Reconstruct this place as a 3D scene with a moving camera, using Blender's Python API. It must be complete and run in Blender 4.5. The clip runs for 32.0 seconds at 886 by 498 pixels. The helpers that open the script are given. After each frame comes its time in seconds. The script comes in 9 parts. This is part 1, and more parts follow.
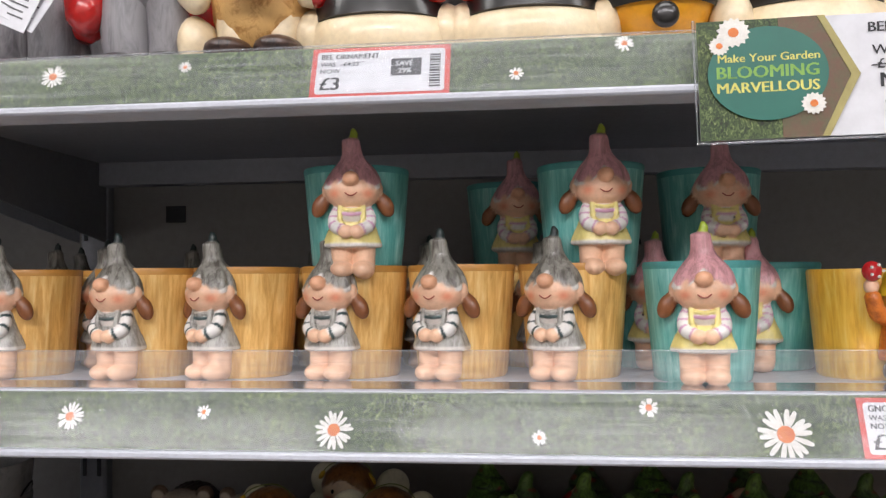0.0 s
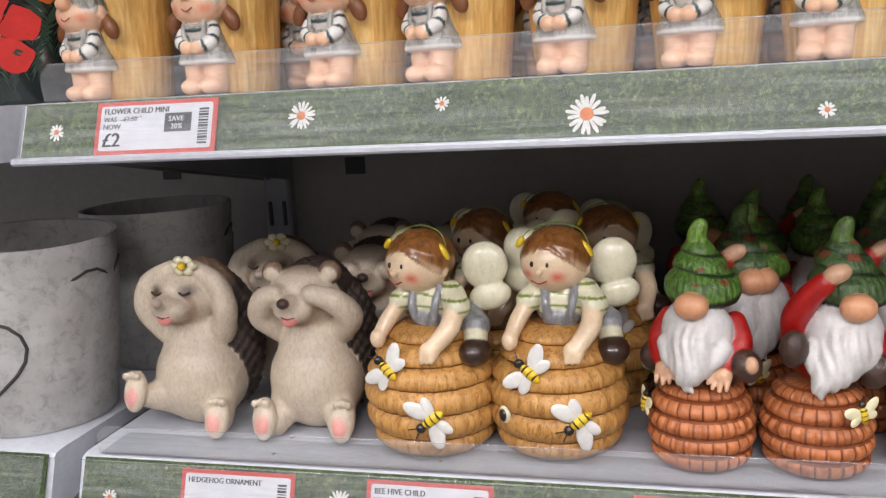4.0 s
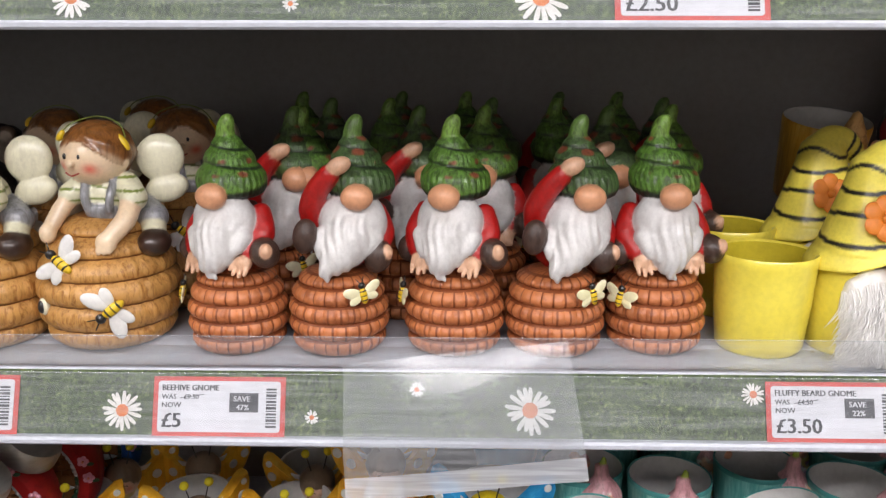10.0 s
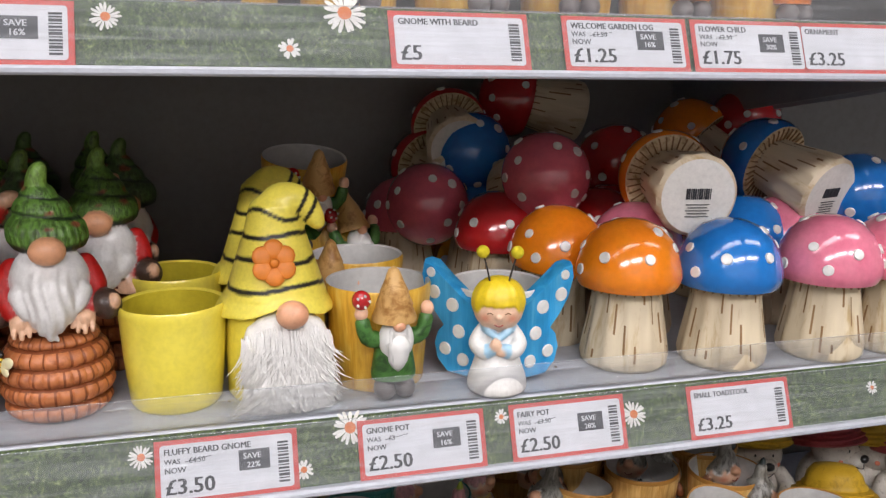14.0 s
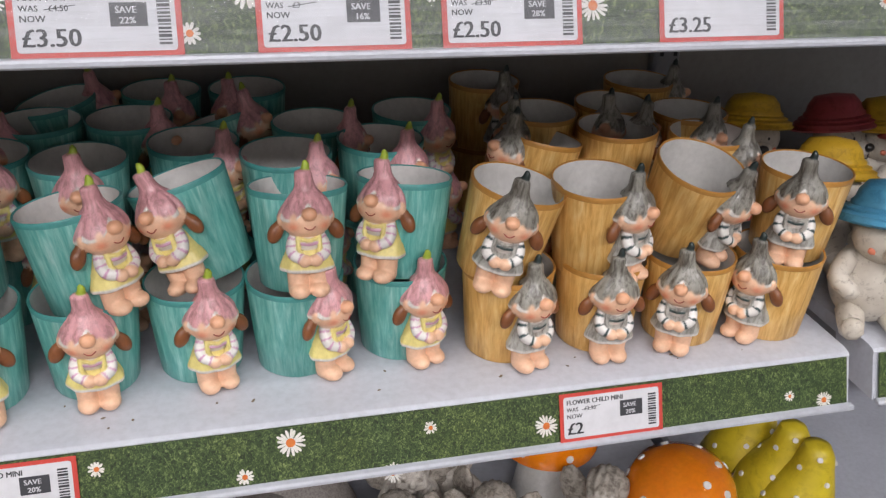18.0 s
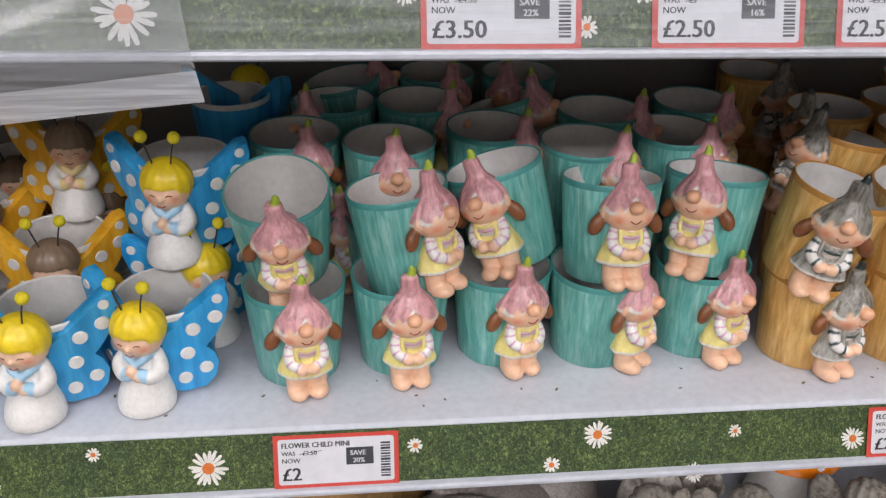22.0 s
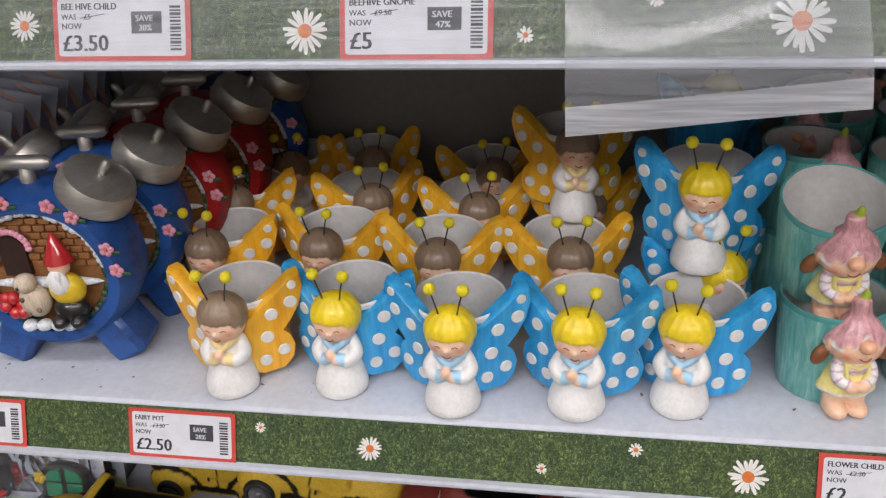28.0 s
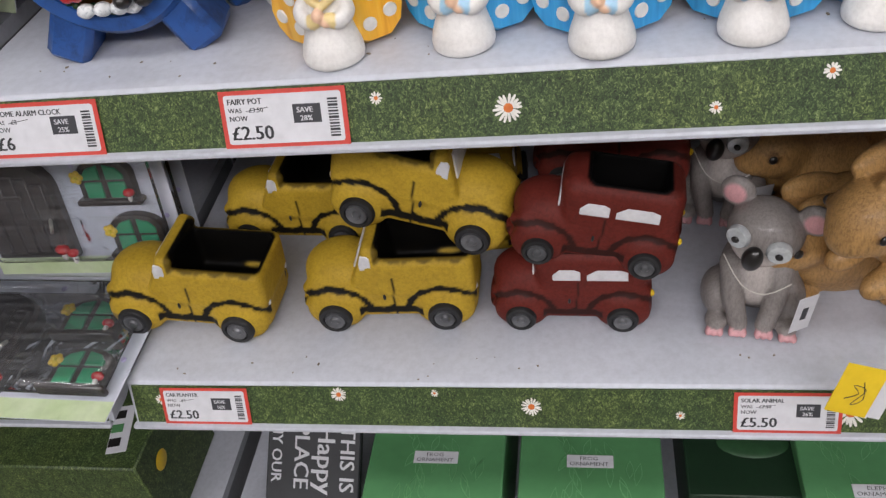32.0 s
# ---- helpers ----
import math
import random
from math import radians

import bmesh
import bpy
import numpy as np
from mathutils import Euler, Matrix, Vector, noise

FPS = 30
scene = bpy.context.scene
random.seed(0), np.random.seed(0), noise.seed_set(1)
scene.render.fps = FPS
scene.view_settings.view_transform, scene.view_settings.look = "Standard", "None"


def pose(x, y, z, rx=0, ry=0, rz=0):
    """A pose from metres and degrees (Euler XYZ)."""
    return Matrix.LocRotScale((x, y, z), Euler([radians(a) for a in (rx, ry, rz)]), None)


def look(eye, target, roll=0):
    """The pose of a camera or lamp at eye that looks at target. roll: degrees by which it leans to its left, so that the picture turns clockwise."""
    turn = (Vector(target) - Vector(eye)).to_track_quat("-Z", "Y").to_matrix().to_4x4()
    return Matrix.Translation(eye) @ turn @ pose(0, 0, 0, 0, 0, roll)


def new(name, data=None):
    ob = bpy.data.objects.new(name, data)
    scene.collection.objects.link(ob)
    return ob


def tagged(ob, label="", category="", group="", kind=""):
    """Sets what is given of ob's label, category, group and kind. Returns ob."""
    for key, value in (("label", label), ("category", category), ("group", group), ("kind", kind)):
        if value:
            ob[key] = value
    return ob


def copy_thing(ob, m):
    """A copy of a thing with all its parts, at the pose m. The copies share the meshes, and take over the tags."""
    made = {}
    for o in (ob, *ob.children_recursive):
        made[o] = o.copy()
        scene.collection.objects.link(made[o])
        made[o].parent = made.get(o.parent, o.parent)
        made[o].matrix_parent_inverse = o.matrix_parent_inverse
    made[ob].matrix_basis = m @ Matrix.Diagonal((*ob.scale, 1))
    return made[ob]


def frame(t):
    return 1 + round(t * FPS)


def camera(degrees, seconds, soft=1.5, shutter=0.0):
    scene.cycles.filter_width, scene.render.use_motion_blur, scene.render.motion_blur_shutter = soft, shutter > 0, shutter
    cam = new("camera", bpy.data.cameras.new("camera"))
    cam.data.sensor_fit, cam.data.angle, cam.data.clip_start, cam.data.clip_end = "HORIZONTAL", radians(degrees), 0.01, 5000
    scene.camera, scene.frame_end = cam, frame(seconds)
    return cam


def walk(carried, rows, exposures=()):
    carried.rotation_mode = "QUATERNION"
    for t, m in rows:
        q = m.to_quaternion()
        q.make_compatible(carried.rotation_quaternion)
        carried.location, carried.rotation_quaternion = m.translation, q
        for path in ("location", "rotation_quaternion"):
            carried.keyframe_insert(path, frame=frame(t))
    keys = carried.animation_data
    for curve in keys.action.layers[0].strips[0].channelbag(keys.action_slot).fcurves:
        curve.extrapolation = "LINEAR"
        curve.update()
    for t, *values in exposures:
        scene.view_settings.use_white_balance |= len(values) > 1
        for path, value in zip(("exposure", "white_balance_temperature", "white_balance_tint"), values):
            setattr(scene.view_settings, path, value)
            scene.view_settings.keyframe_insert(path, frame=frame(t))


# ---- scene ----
cam = camera(54.80, 32.0, soft=1.35)
PATH = [
    (0, (0.4667, -0.4800, 1.5395), (0.3521, 0.5127, 1.5777), -0.57),
    (0.5, (0.4545, -0.4800, 1.5383), (0.3149, 0.5094, 1.5762), -0.62),
    (1, (0.4302, -0.4819, 1.5380), (0.2389, 0.4991, 1.5706), -0.67),
    (1.5, (0.4128, -0.4887, 1.5386), (0.1680, 0.4804, 1.5673), -0.69),
    (2, (0.4054, -0.4918, 1.5380), (0.1387, 0.4715, 1.5662), -0.75),
    (2.5, (0.4027, -0.4873, 1.5350), (0.1284, 0.4740, 1.5609), -0.93),
    (3, (0.3970, -0.4722, 1.5197), (0.1219, 0.4891, 1.5296), -1.18),
    (3.5, (0.3872, -0.4602, 1.5003), (0.1149, 0.4977, 1.4099), -2.14),
    (4, (0.3811, -0.4567, 1.4732), (0.1422, 0.4966, 1.2884), -3.07),
    (4.5, (0.3773, -0.4595, 1.4571), (0.1612, 0.4870, 1.2174), -3.45),
    (6.5, (0.4024, -0.4485, 1.4448), (0.2168, 0.4933, 1.1646), -3.72),
    (7, (0.4204, -0.4490, 1.4440), (0.2689, 0.4984, 1.1620), -2.91),
    (7.5, (0.4574, -0.4496, 1.4358), (0.3480, 0.5071, 1.1662), -2.05),
    (8, (0.4916, -0.4562, 1.4285), (0.4150, 0.5069, 1.1706), -1.33),
    (8.5, (0.5238, -0.4600, 1.4325), (0.4653, 0.5043, 1.1742), -0.81),
    (9, (0.5359, -0.4601, 1.4337), (0.4900, 0.5062, 1.1805), -0.45),
    (9.5, (0.5400, -0.4637, 1.4356), (0.5074, 0.5039, 1.1852), -0.06),
    (10, (0.5536, -0.4665, 1.4386), (0.5335, 0.5026, 1.1927), 0.04),
    (10.5, (0.5873, -0.4652, 1.4429), (0.5721, 0.5050, 1.2012), -0.23),
    (11, (0.6198, -0.4613, 1.4468), (0.6527, 0.5087, 1.2056), -0.05),
    (11.5, (0.6566, -0.4581, 1.4484), (0.7440, 0.5102, 1.2145), 0.18),
    (12, (0.6774, -0.4573, 1.4493), (0.8025, 0.5077, 1.2189), 0.22),
    (12.5, (0.6825, -0.4559, 1.4521), (0.8227, 0.5070, 1.2215), 0.08),
    (13, (0.6987, -0.4533, 1.4484), (0.8512, 0.5094, 1.2246), -0.04),
    (13.5, (0.7286, -0.4513, 1.4495), (0.9278, 0.5022, 1.2230), 0.36),
    (14, (0.7657, -0.4612, 1.4505), (1.0403, 0.4753, 1.2323), 0.83),
    (14.5, (0.7926, -0.4704, 1.4516), (1.1192, 0.4522, 1.2463), 0.89),
    (16.5, (0.8248, -0.4551, 1.3976), (1.1673, 0.4443, 1.1260), 1.58),
    (17, (0.8271, -0.4532, 1.3660), (1.1174, 0.4387, 1.0191), 1.84),
    (17.5, (0.8317, -0.4464, 1.3395), (1.0849, 0.4288, 0.9274), 2.02),
    (18, (0.8360, -0.4415, 1.3194), (1.0640, 0.4158, 0.8578), 2.36),
    (18.5, (0.8377, -0.4398, 1.3071), (1.0443, 0.4020, 0.8085), 2.34),
    (19, (0.8385, -0.4402, 1.3098), (1.0327, 0.3944, 0.7943), 2.32),
    (19.5, (0.8383, -0.4413, 1.3095), (1.0294, 0.3959, 0.7971), 2.06),
    (20, (0.8337, -0.4374, 1.3126), (1.0228, 0.4013, 0.8018), 1.64),
    (20.5, (0.8099, -0.4323, 1.3156), (0.9876, 0.4105, 0.8075), 1.56),
    (21, (0.7763, -0.4262, 1.3206), (0.9283, 0.4244, 0.8171), 1.36),
    (21.5, (0.7344, -0.4212, 1.3242), (0.8577, 0.4385, 0.8284), 1.45),
    (22, (0.7033, -0.4107, 1.3244), (0.8007, 0.4544, 0.8324), 1.58),
    (22.5, (0.6907, -0.4036, 1.3243), (0.7694, 0.4638, 0.8331), 1.62),
    (23, (0.6868, -0.4039, 1.3257), (0.7489, 0.4659, 0.8363), 1.18),
    (23.5, (0.6669, -0.4076, 1.3242), (0.7134, 0.4640, 0.8363), 0.72),
    (24, (0.6352, -0.4051, 1.3263), (0.6590, 0.4658, 0.8354), 0.11),
    (24.5, (0.6022, -0.3968, 1.3287), (0.5926, 0.4719, 0.8335), -0.71),
    (26.5, (0.5484, -0.4096, 1.3256), (0.4791, 0.4649, 0.8455), -1.78),
    (27, (0.5271, -0.4143, 1.3230), (0.4256, 0.4577, 0.8441), -2.34),
    (27.5, (0.5208, -0.4139, 1.3250), (0.3995, 0.4538, 0.8429), -2.60),
    (28, (0.4972, -0.4222, 1.3270), (0.3344, 0.4407, 0.8485), -3.36),
    (28.5, (0.4704, -0.4296, 1.3270), (0.2494, 0.4239, 0.8550), -4.32),
    (29, (0.4570, -0.4323, 1.3253), (0.2005, 0.4129, 0.8565), -4.47),
    (29.5, (0.4587, -0.4285, 1.3250), (0.1830, 0.4108, 0.8565), -4.72),
    (30, (0.4453, -0.4278, 1.3105), (0.1836, 0.4183, 0.8460), -4.35),
    (30.5, (0.4383, -0.4231, 1.2731), (0.1796, 0.4164, 0.7951), -6.04),
    (31, (0.4263, -0.4216, 1.2444), (0.1941, 0.3877, 0.7048), -8.35),
    (31.5, (0.4095, -0.4210, 1.2165), (0.2148, 0.3457, 0.6047), -9.22),
    (32, (0.4043, -0.4177, 1.2016), (0.2322, 0.3179, 0.5465), -9.90),
]
walk(cam, [(t, look(eye, target, roll)) for t, eye, target, roll in PATH], [(0.0, 0.14), (4.0, 0.12), (8.0, 0.10), (10.0, 0.20), (12.0, 0.06), (14.0, 0.0), (17.0, 0.0), (18.5, -0.18), (24.0, -0.15), (27.0, -0.18), (32.0, -0.22)])

# ---- light: bright neutral shop ceiling lamps over the aisle ----
world = bpy.data.worlds.new("shop_world")
scene.world = world
world.use_nodes = True
world.node_tree.nodes["Background"].inputs[0].default_value = (0.9, 0.95, 1.0, 1)
world.node_tree.nodes["Background"].inputs[1].default_value = 0.02
scene.view_settings.exposure = 0.0
CEIL = 3.3
LAMPS = [(-1.3, -0.75), (0.6, -0.75), (2.5, -0.75), (-1.3, -2.9), (0.6, -2.9), (2.5, -2.9)]
for lx, ly in LAMPS:
    lamp_data = bpy.data.lights.new("ceiling_lamp", "AREA")
    lamp_data.shape, lamp_data.size, lamp_data.size_y = "RECTANGLE", 1.5, 0.5
    lamp_data.energy, lamp_data.color = (4.0 if ly > -1.0 else 60.0), (0.985, 0.935, 0.98)
    lamp = new("ceiling_lamp", lamp_data)
    lamp.matrix_world = pose(lx, ly, CEIL - 0.07)

# ---- materials ----


def lin(h):
    c = [int(h[i:i + 2], 16) / 255 for i in (0, 2, 4)]
    return tuple(v / 12.92 if v <= 0.04045 else ((v + 0.055) / 1.055) ** 2.4 for v in c) + (1.0,)


def nodes_of(name):
    m = bpy.data.materials.new(name)
    m.use_nodes = True
    nt = m.node_tree
    return m, nt, nt.nodes["Principled BSDF"]


def mixed(nt, fac, a, b):
    n = nt.nodes.new("ShaderNodeMix")
    n.data_type = "RGBA"
    for sock, v in ((n.inputs[0], fac), (n.inputs[6], a), (n.inputs[7], b)):
        if isinstance(v, bpy.types.NodeSocket):
            nt.links.new(v, sock)
        else:
            sock.default_value = v
    return n.outputs[2]


def ramp(nt, src, stops):
    n = nt.nodes.new("ShaderNodeValToRGB")
    el = n.color_ramp.elements
    while len(el) < len(stops):
        el.new(0.5)
    for e, (p, c) in zip(el, stops):
        e.position, e.color = p, c
    nt.links.new(src, n.inputs[0])
    return n.outputs[0]


def coords(nt, scale=(1, 1, 1)):
    tc = nt.nodes.new("ShaderNodeTexCoord")
    mp = nt.nodes.new("ShaderNodeMapping")
    mp.inputs["Scale"].default_value = scale
    nt.links.new(tc.outputs["Object"], mp.inputs["Vector"])
    info = nt.nodes.new("ShaderNodeObjectInfo")
    sh = nt.nodes.new("ShaderNodeVectorMath")
    sh.operation = "ADD"
    mul = nt.nodes.new("ShaderNodeMath")
    mul.operation = "MULTIPLY"
    mul.inputs[1].default_value = 37.0
    nt.links.new(info.outputs["Random"], mul.inputs[0])
    nt.links.new(mp.outputs[0], sh.inputs[0])
    nt.links.new(mul.outputs[0], sh.inputs[1])
    return sh.outputs[0]


def noisy(nt, vec, scale, detail=4.0, rough=0.6, dist=0.0):
    n = nt.nodes.new("ShaderNodeTexNoise")
    n.inputs["Scale"].default_value, n.inputs["Detail"].default_value = scale, detail
    n.inputs["Roughness"].default_value, n.inputs["Distortion"].default_value = rough, dist
    nt.links.new(vec, n.inputs["Vector"])
    return n.outputs["Fac"]


def bumped(nt, p, height, strength, dist=0.001):
    b = nt.nodes.new("ShaderNodeBump")
    b.inputs["Strength"].default_value, b.inputs["Distance"].default_value = strength, dist
    nt.links.new(height, b.inputs["Height"])
    nt.links.new(b.outputs[0], p.inputs["Normal"])


def dark(c, k):
    return (c[0] * k, c[1] * k, c[2] * k, 1.0)


def paint(name, hexa, rough=0.4, second=None, amount=0.5, grain=260.0, patch=45.0, stretch=(1, 1, 1), bump=0.25, coat=0.0, metal=0.0, depth=0.82):
    """Painted, glazed or moulded surface: two scales of colour variation, fine relief."""
    m, nt, p = nodes_of(name)
    base = lin(hexa)
    other = lin(second) if second else dark(base, depth)
    vec = coords(nt, stretch)
    big = noisy(nt, vec, patch, 3.0)
    fine = noisy(nt, vec, grain, 4.0)
    a = ramp(nt, big, [(0.5 - 0.3 * amount, base), (0.5 + 0.45 * amount, other)])
    b = ramp(nt, fine, [(0.3, (0.86, 0.86, 0.86, 1)), (0.62, (1, 1, 1, 1))])
    mul = nt.nodes.new("ShaderNodeMix")
    mul.data_type, mul.blend_type = "RGBA", "MULTIPLY"
    mul.inputs[0].default_value = 0.8
    nt.links.new(a, mul.inputs[6])
    nt.links.new(b, mul.inputs[7])
    nt.links.new(mul.outputs[2], p.inputs["Base Color"])
    p.inputs["Roughness"].default_value, p.inputs["Metallic"].default_value = rough, metal
    p.inputs["Coat Weight"].default_value, p.inputs["Coat Roughness"].default_value = coat, 0.12
    if bump:
        bumped(nt, p, fine, bump, 0.0006)
    return m


def washed(name, top, low, rough=0.5, stretch=(1, 1, 0.35), scale=170.0, bump=0.5, coat=0.0, lo=0.36, hi=0.52):
    """Painted moulding with streaks of a darker antique wash left by the brush."""
    m, nt, p = nodes_of(name)
    vec = coords(nt, stretch)
    fine = noisy(nt, vec, scale, 4.0, 0.7, 0.5)
    big = noisy(nt, vec, 45.0, 3.0)
    c = ramp(nt, fine, [(lo, lin(low)), (hi, lin(top))])
    v = ramp(nt, big, [(0.35, (1, 1, 1, 1)), (0.7, (0.8, 0.78, 0.76, 1))])
    mul = nt.nodes.new("ShaderNodeMix")
    mul.data_type, mul.blend_type = "RGBA", "MULTIPLY"
    mul.inputs[0].default_value = 1.0
    nt.links.new(c, mul.inputs[6])
    nt.links.new(v, mul.inputs[7])
    nt.links.new(mul.outputs[2], p.inputs["Base Color"])
    p.inputs["Roughness"].default_value = rough
    p.inputs["Coat Weight"].default_value, p.inputs["Coat Roughness"].default_value = coat, 0.15
    bumped(nt, p, fine, bump, 0.0008)
    return m


def grass_print(name, gain=1.0, gloss=0.5):
    """Printed photograph of a lawn on a paper strip."""
    m, nt, p = nodes_of(name)
    vec = coords(nt, (1.0, 1.0, 0.75))
    blades = noisy(nt, vec, 520.0, 5.0, 0.75, 1.2)
    clump = noisy(nt, vec, 110.0, 3.0)
    patch = noisy(nt, vec, 22.0, 2.0)
    g = lambda h: dark(lin(h), gain)  # noqa: E731
    a = ramp(nt, blades, [(0.36, g("18230f")), (0.47, g("354825")), (0.56, g("576b3b")), (0.69, g("a0ad74"))])
    b = ramp(nt, clump, [(0.35, (0.62, 0.68, 0.6, 1)), (0.65, (1.08, 1.06, 1.0, 1))])
    c = ramp(nt, patch, [(0.35, (0.82, 0.86, 0.9, 1)), (0.65, (1.05, 1.0, 0.92, 1))])
    out = a
    for layer in (b, c):
        mul = nt.nodes.new("ShaderNodeMix")
        mul.data_type, mul.blend_type = "RGBA", "MULTIPLY"
        mul.inputs[0].default_value = 1.0
        nt.links.new(out, mul.inputs[6])
        nt.links.new(layer, mul.inputs[7])
        out = mul.outputs[2]
    nt.links.new(out, p.inputs["Base Color"])
    p.inputs["Roughness"].default_value = gloss
    return m


def clear_plastic(name, haze=0.1, tint=(0.97, 0.98, 0.99, 1), streak=0.0, ior=1.3, crinkle=0.0):
    """Thin clear sheet: see-through, with a glossy face; a slight milky haze and streaks paint in reflected light."""
    m = bpy.data.materials.new(name)
    m.use_nodes = True
    nt = m.node_tree
    nt.nodes.clear()
    out = nt.nodes.new("ShaderNodeOutputMaterial")
    tr = nt.nodes.new("ShaderNodeBsdfTransparent")
    tr.inputs[0].default_value = tint
    gl = nt.nodes.new("ShaderNodeBsdfGlossy")
    gl.inputs["Roughness"].default_value = 0.12
    df = nt.nodes.new("ShaderNodeBsdfDiffuse")
    df.inputs[0].default_value = (0.82, 0.84, 0.88, 1)
    fr = nt.nodes.new("ShaderNodeFresnel")
    fr.inputs[0].default_value = ior
    a = nt.nodes.new("ShaderNodeMixShader")
    b = nt.nodes.new("ShaderNodeMixShader")
    if crinkle:
        wrinkle = noisy(nt, coords(nt), 32.0, 1.0, 0.4, 1.5)
        bm = nt.nodes.new("ShaderNodeBump")
        bm.inputs["Strength"].default_value, bm.inputs["Distance"].default_value = crinkle, 0.01
        nt.links.new(wrinkle, bm.inputs["Height"])
        nt.links.new(bm.outputs[0], gl.inputs["Normal"])
        nt.links.new(bm.outputs[0], fr.inputs["Normal"])
    # stretched noise draws white reflection streaks as diffuse colour
    vec = coords(nt, (2.5, 1, 60))
    st = noisy(nt, vec, 6.0, 4.0, 0.6)
    mr = nt.nodes.new("ShaderNodeMapRange")
    mr.inputs[1].default_value, mr.inputs[2].default_value = 0.42, 0.72
    mr.inputs[3].default_value, mr.inputs[4].default_value = haze, haze + streak
    nt.links.new(st, mr.inputs[0])
    nt.links.new(mr.outputs[0], a.inputs[0])
    nt.links.new(tr.outputs[0], a.inputs[1])
    nt.links.new(df.outputs[0], a.inputs[2])
    nt.links.new(fr.outputs[0], b.inputs[0])
    nt.links.new(a.outputs[0], b.inputs[1])
    nt.links.new(gl.outputs[0], b.inputs[2])
    nt.links.new(b.outputs[0], out.inputs[0])
    return m


def streaky(name, cols, rough=0.42, scale=1.0, coat=0.15, bump=0.5):
    """Hand-brushed wood-grain glaze running up the side of a pot."""
    m, nt, p = nodes_of(name)
    vec = coords(nt, (1, 1, 0.09))
    lines = noisy(nt, vec, 240.0 * scale, 4.0, 0.65, 0.4)
    vec2 = coords(nt, (1, 1, 0.4))
    wash = noisy(nt, vec2, 38.0, 3.0)
    a = ramp(nt, lines, [(0.3, lin(cols[0])), (0.46, lin(cols[1])), (0.58, lin(cols[2])), (0.74, lin(cols[3]))])
    b = ramp(nt, wash, [(0.32, (0.74, 0.72, 0.68, 1)), (0.6, (1.05, 1.03, 1.0, 1))])
    mul = nt.nodes.new("ShaderNodeMix")
    mul.data_type, mul.blend_type = "RGBA", "MULTIPLY"
    mul.inputs[0].default_value = 1.0
    nt.links.new(a, mul.inputs[6])
    nt.links.new(b, mul.inputs[7])
    nt.links.new(mul.outputs[2], p.inputs["Base Color"])
    p.inputs["Roughness"].default_value = rough
    p.inputs["Coat Weight"].default_value, p.inputs["Coat Roughness"].default_value = coat, 0.2
    bumped(nt, p, lines, bump, 0.0007)
    return m


M = {}
M["white_steel"] = paint("white_powder_coated_steel", "c4c7d0", 0.42, "b6b9c2", 0.7, 180, 9, bump=0.08)
M["grey_steel"] = paint("grey_powder_coated_steel", "8d8f94", 0.45, "7d7f84", 0.7, 180, 9, bump=0.08)
M["back_panel"] = paint("grey_shelf_back_panel", "93908c", 0.4, "827f7b", 0.8, 120, 5, bump=0.06)
M["grass"] = grass_print("lawn_print", 0.95, 0.55)
# haze and streak imitate ceiling reflections on the strip cover
M["cover"] = clear_plastic("clear_strip_cover", 0.06, streak=0.13, ior=1.22)
M["riser"] = clear_plastic("clear_shelf_riser", 0.11, streak=0.12)
M["pouch"] = clear_plastic("clear_plastic_pouch", 0.13, streak=0.12)
M["blister"] = clear_plastic("clear_blister_film", 0.03, streak=0.10, ior=1.38, crinkle=0.16)
M["card"] = paint("white_ticket_card", "d6d6da", 0.5, "cccdd2", 0.6, 90, 12, bump=0.0)
M["ticket_red"] = paint("red_ticket_border", "c8463c", 0.5, bump=0.0, depth=0.92)
M["ink"] = paint("dark_printing_ink", "35363a", 0.55, bump=0.0)
M["save"] = paint("charcoal_print_box", "3c3d42", 0.55, bump=0.0)
M["petal"] = paint("white_daisy_print", "e6e4de", 0.5, "d4d1c8", 0.6, 900, 200, bump=0.0)
M["daisy_eye"] = paint("orange_daisy_centre", "d9803a", 0.5, "c4581f", 0.7, 1200, 300, bump=0.0)
M["skin"] = paint("painted_skin_tone", "f2c6a8", 0.42, "e6ad8a", 0.7, 300, 90, bump=0.12, coat=0.15)
M["nose"] = paint("painted_nose_tone", "e8ae8a", 0.40, "dd9a76", 0.7, 300, 120, bump=0.1, coat=0.25)
M["cheek"] = paint("painted_rosy_cheek", "e98a6c", 0.5, bump=0.1)
M["mouth"] = paint("painted_red_mouth", "a8463a", 0.5, bump=0.0)
M["white"] = paint("white_glaze", "e4e2de", 0.35, "d4d2cc", 0.6, 260, 60, bump=0.15, coat=0.2)
M["inner"] = paint("pale_pot_inside_glaze", "d8d6d2", 0.4, "c4c2be", 0.7, 200, 40, bump=0.2, coat=0.1)
M["hair_bun"] = paint("brown_painted_hair", "80502f", 0.45, "6a3f24", 0.7, 300, 120, bump=0.3)
M["pot_orange"] = streaky("amber_brushed_glaze", ("c2924c", "dbac62", "e8c078", "f2d69a"))
M["pot_teal"] = streaky("teal_brushed_glaze", ("4b9c97", "68b3ad", "82c3bd", "acdad6"))
M["rim_orange"] = paint("amber_pot_rim", "c08a42", 0.4)
M["rim_teal"] = paint("teal_pot_rim", "4f9a95", 0.4)
M["orange_rib"] = washed("terracotta_painted_coil", "c27748", "a45f38", 0.45, (1, 1, 1), 120, coat=0.1)
M["wash"] = paint("dark_antique_wash", "8a4a26", 0.5, "6e3619", 0.7)
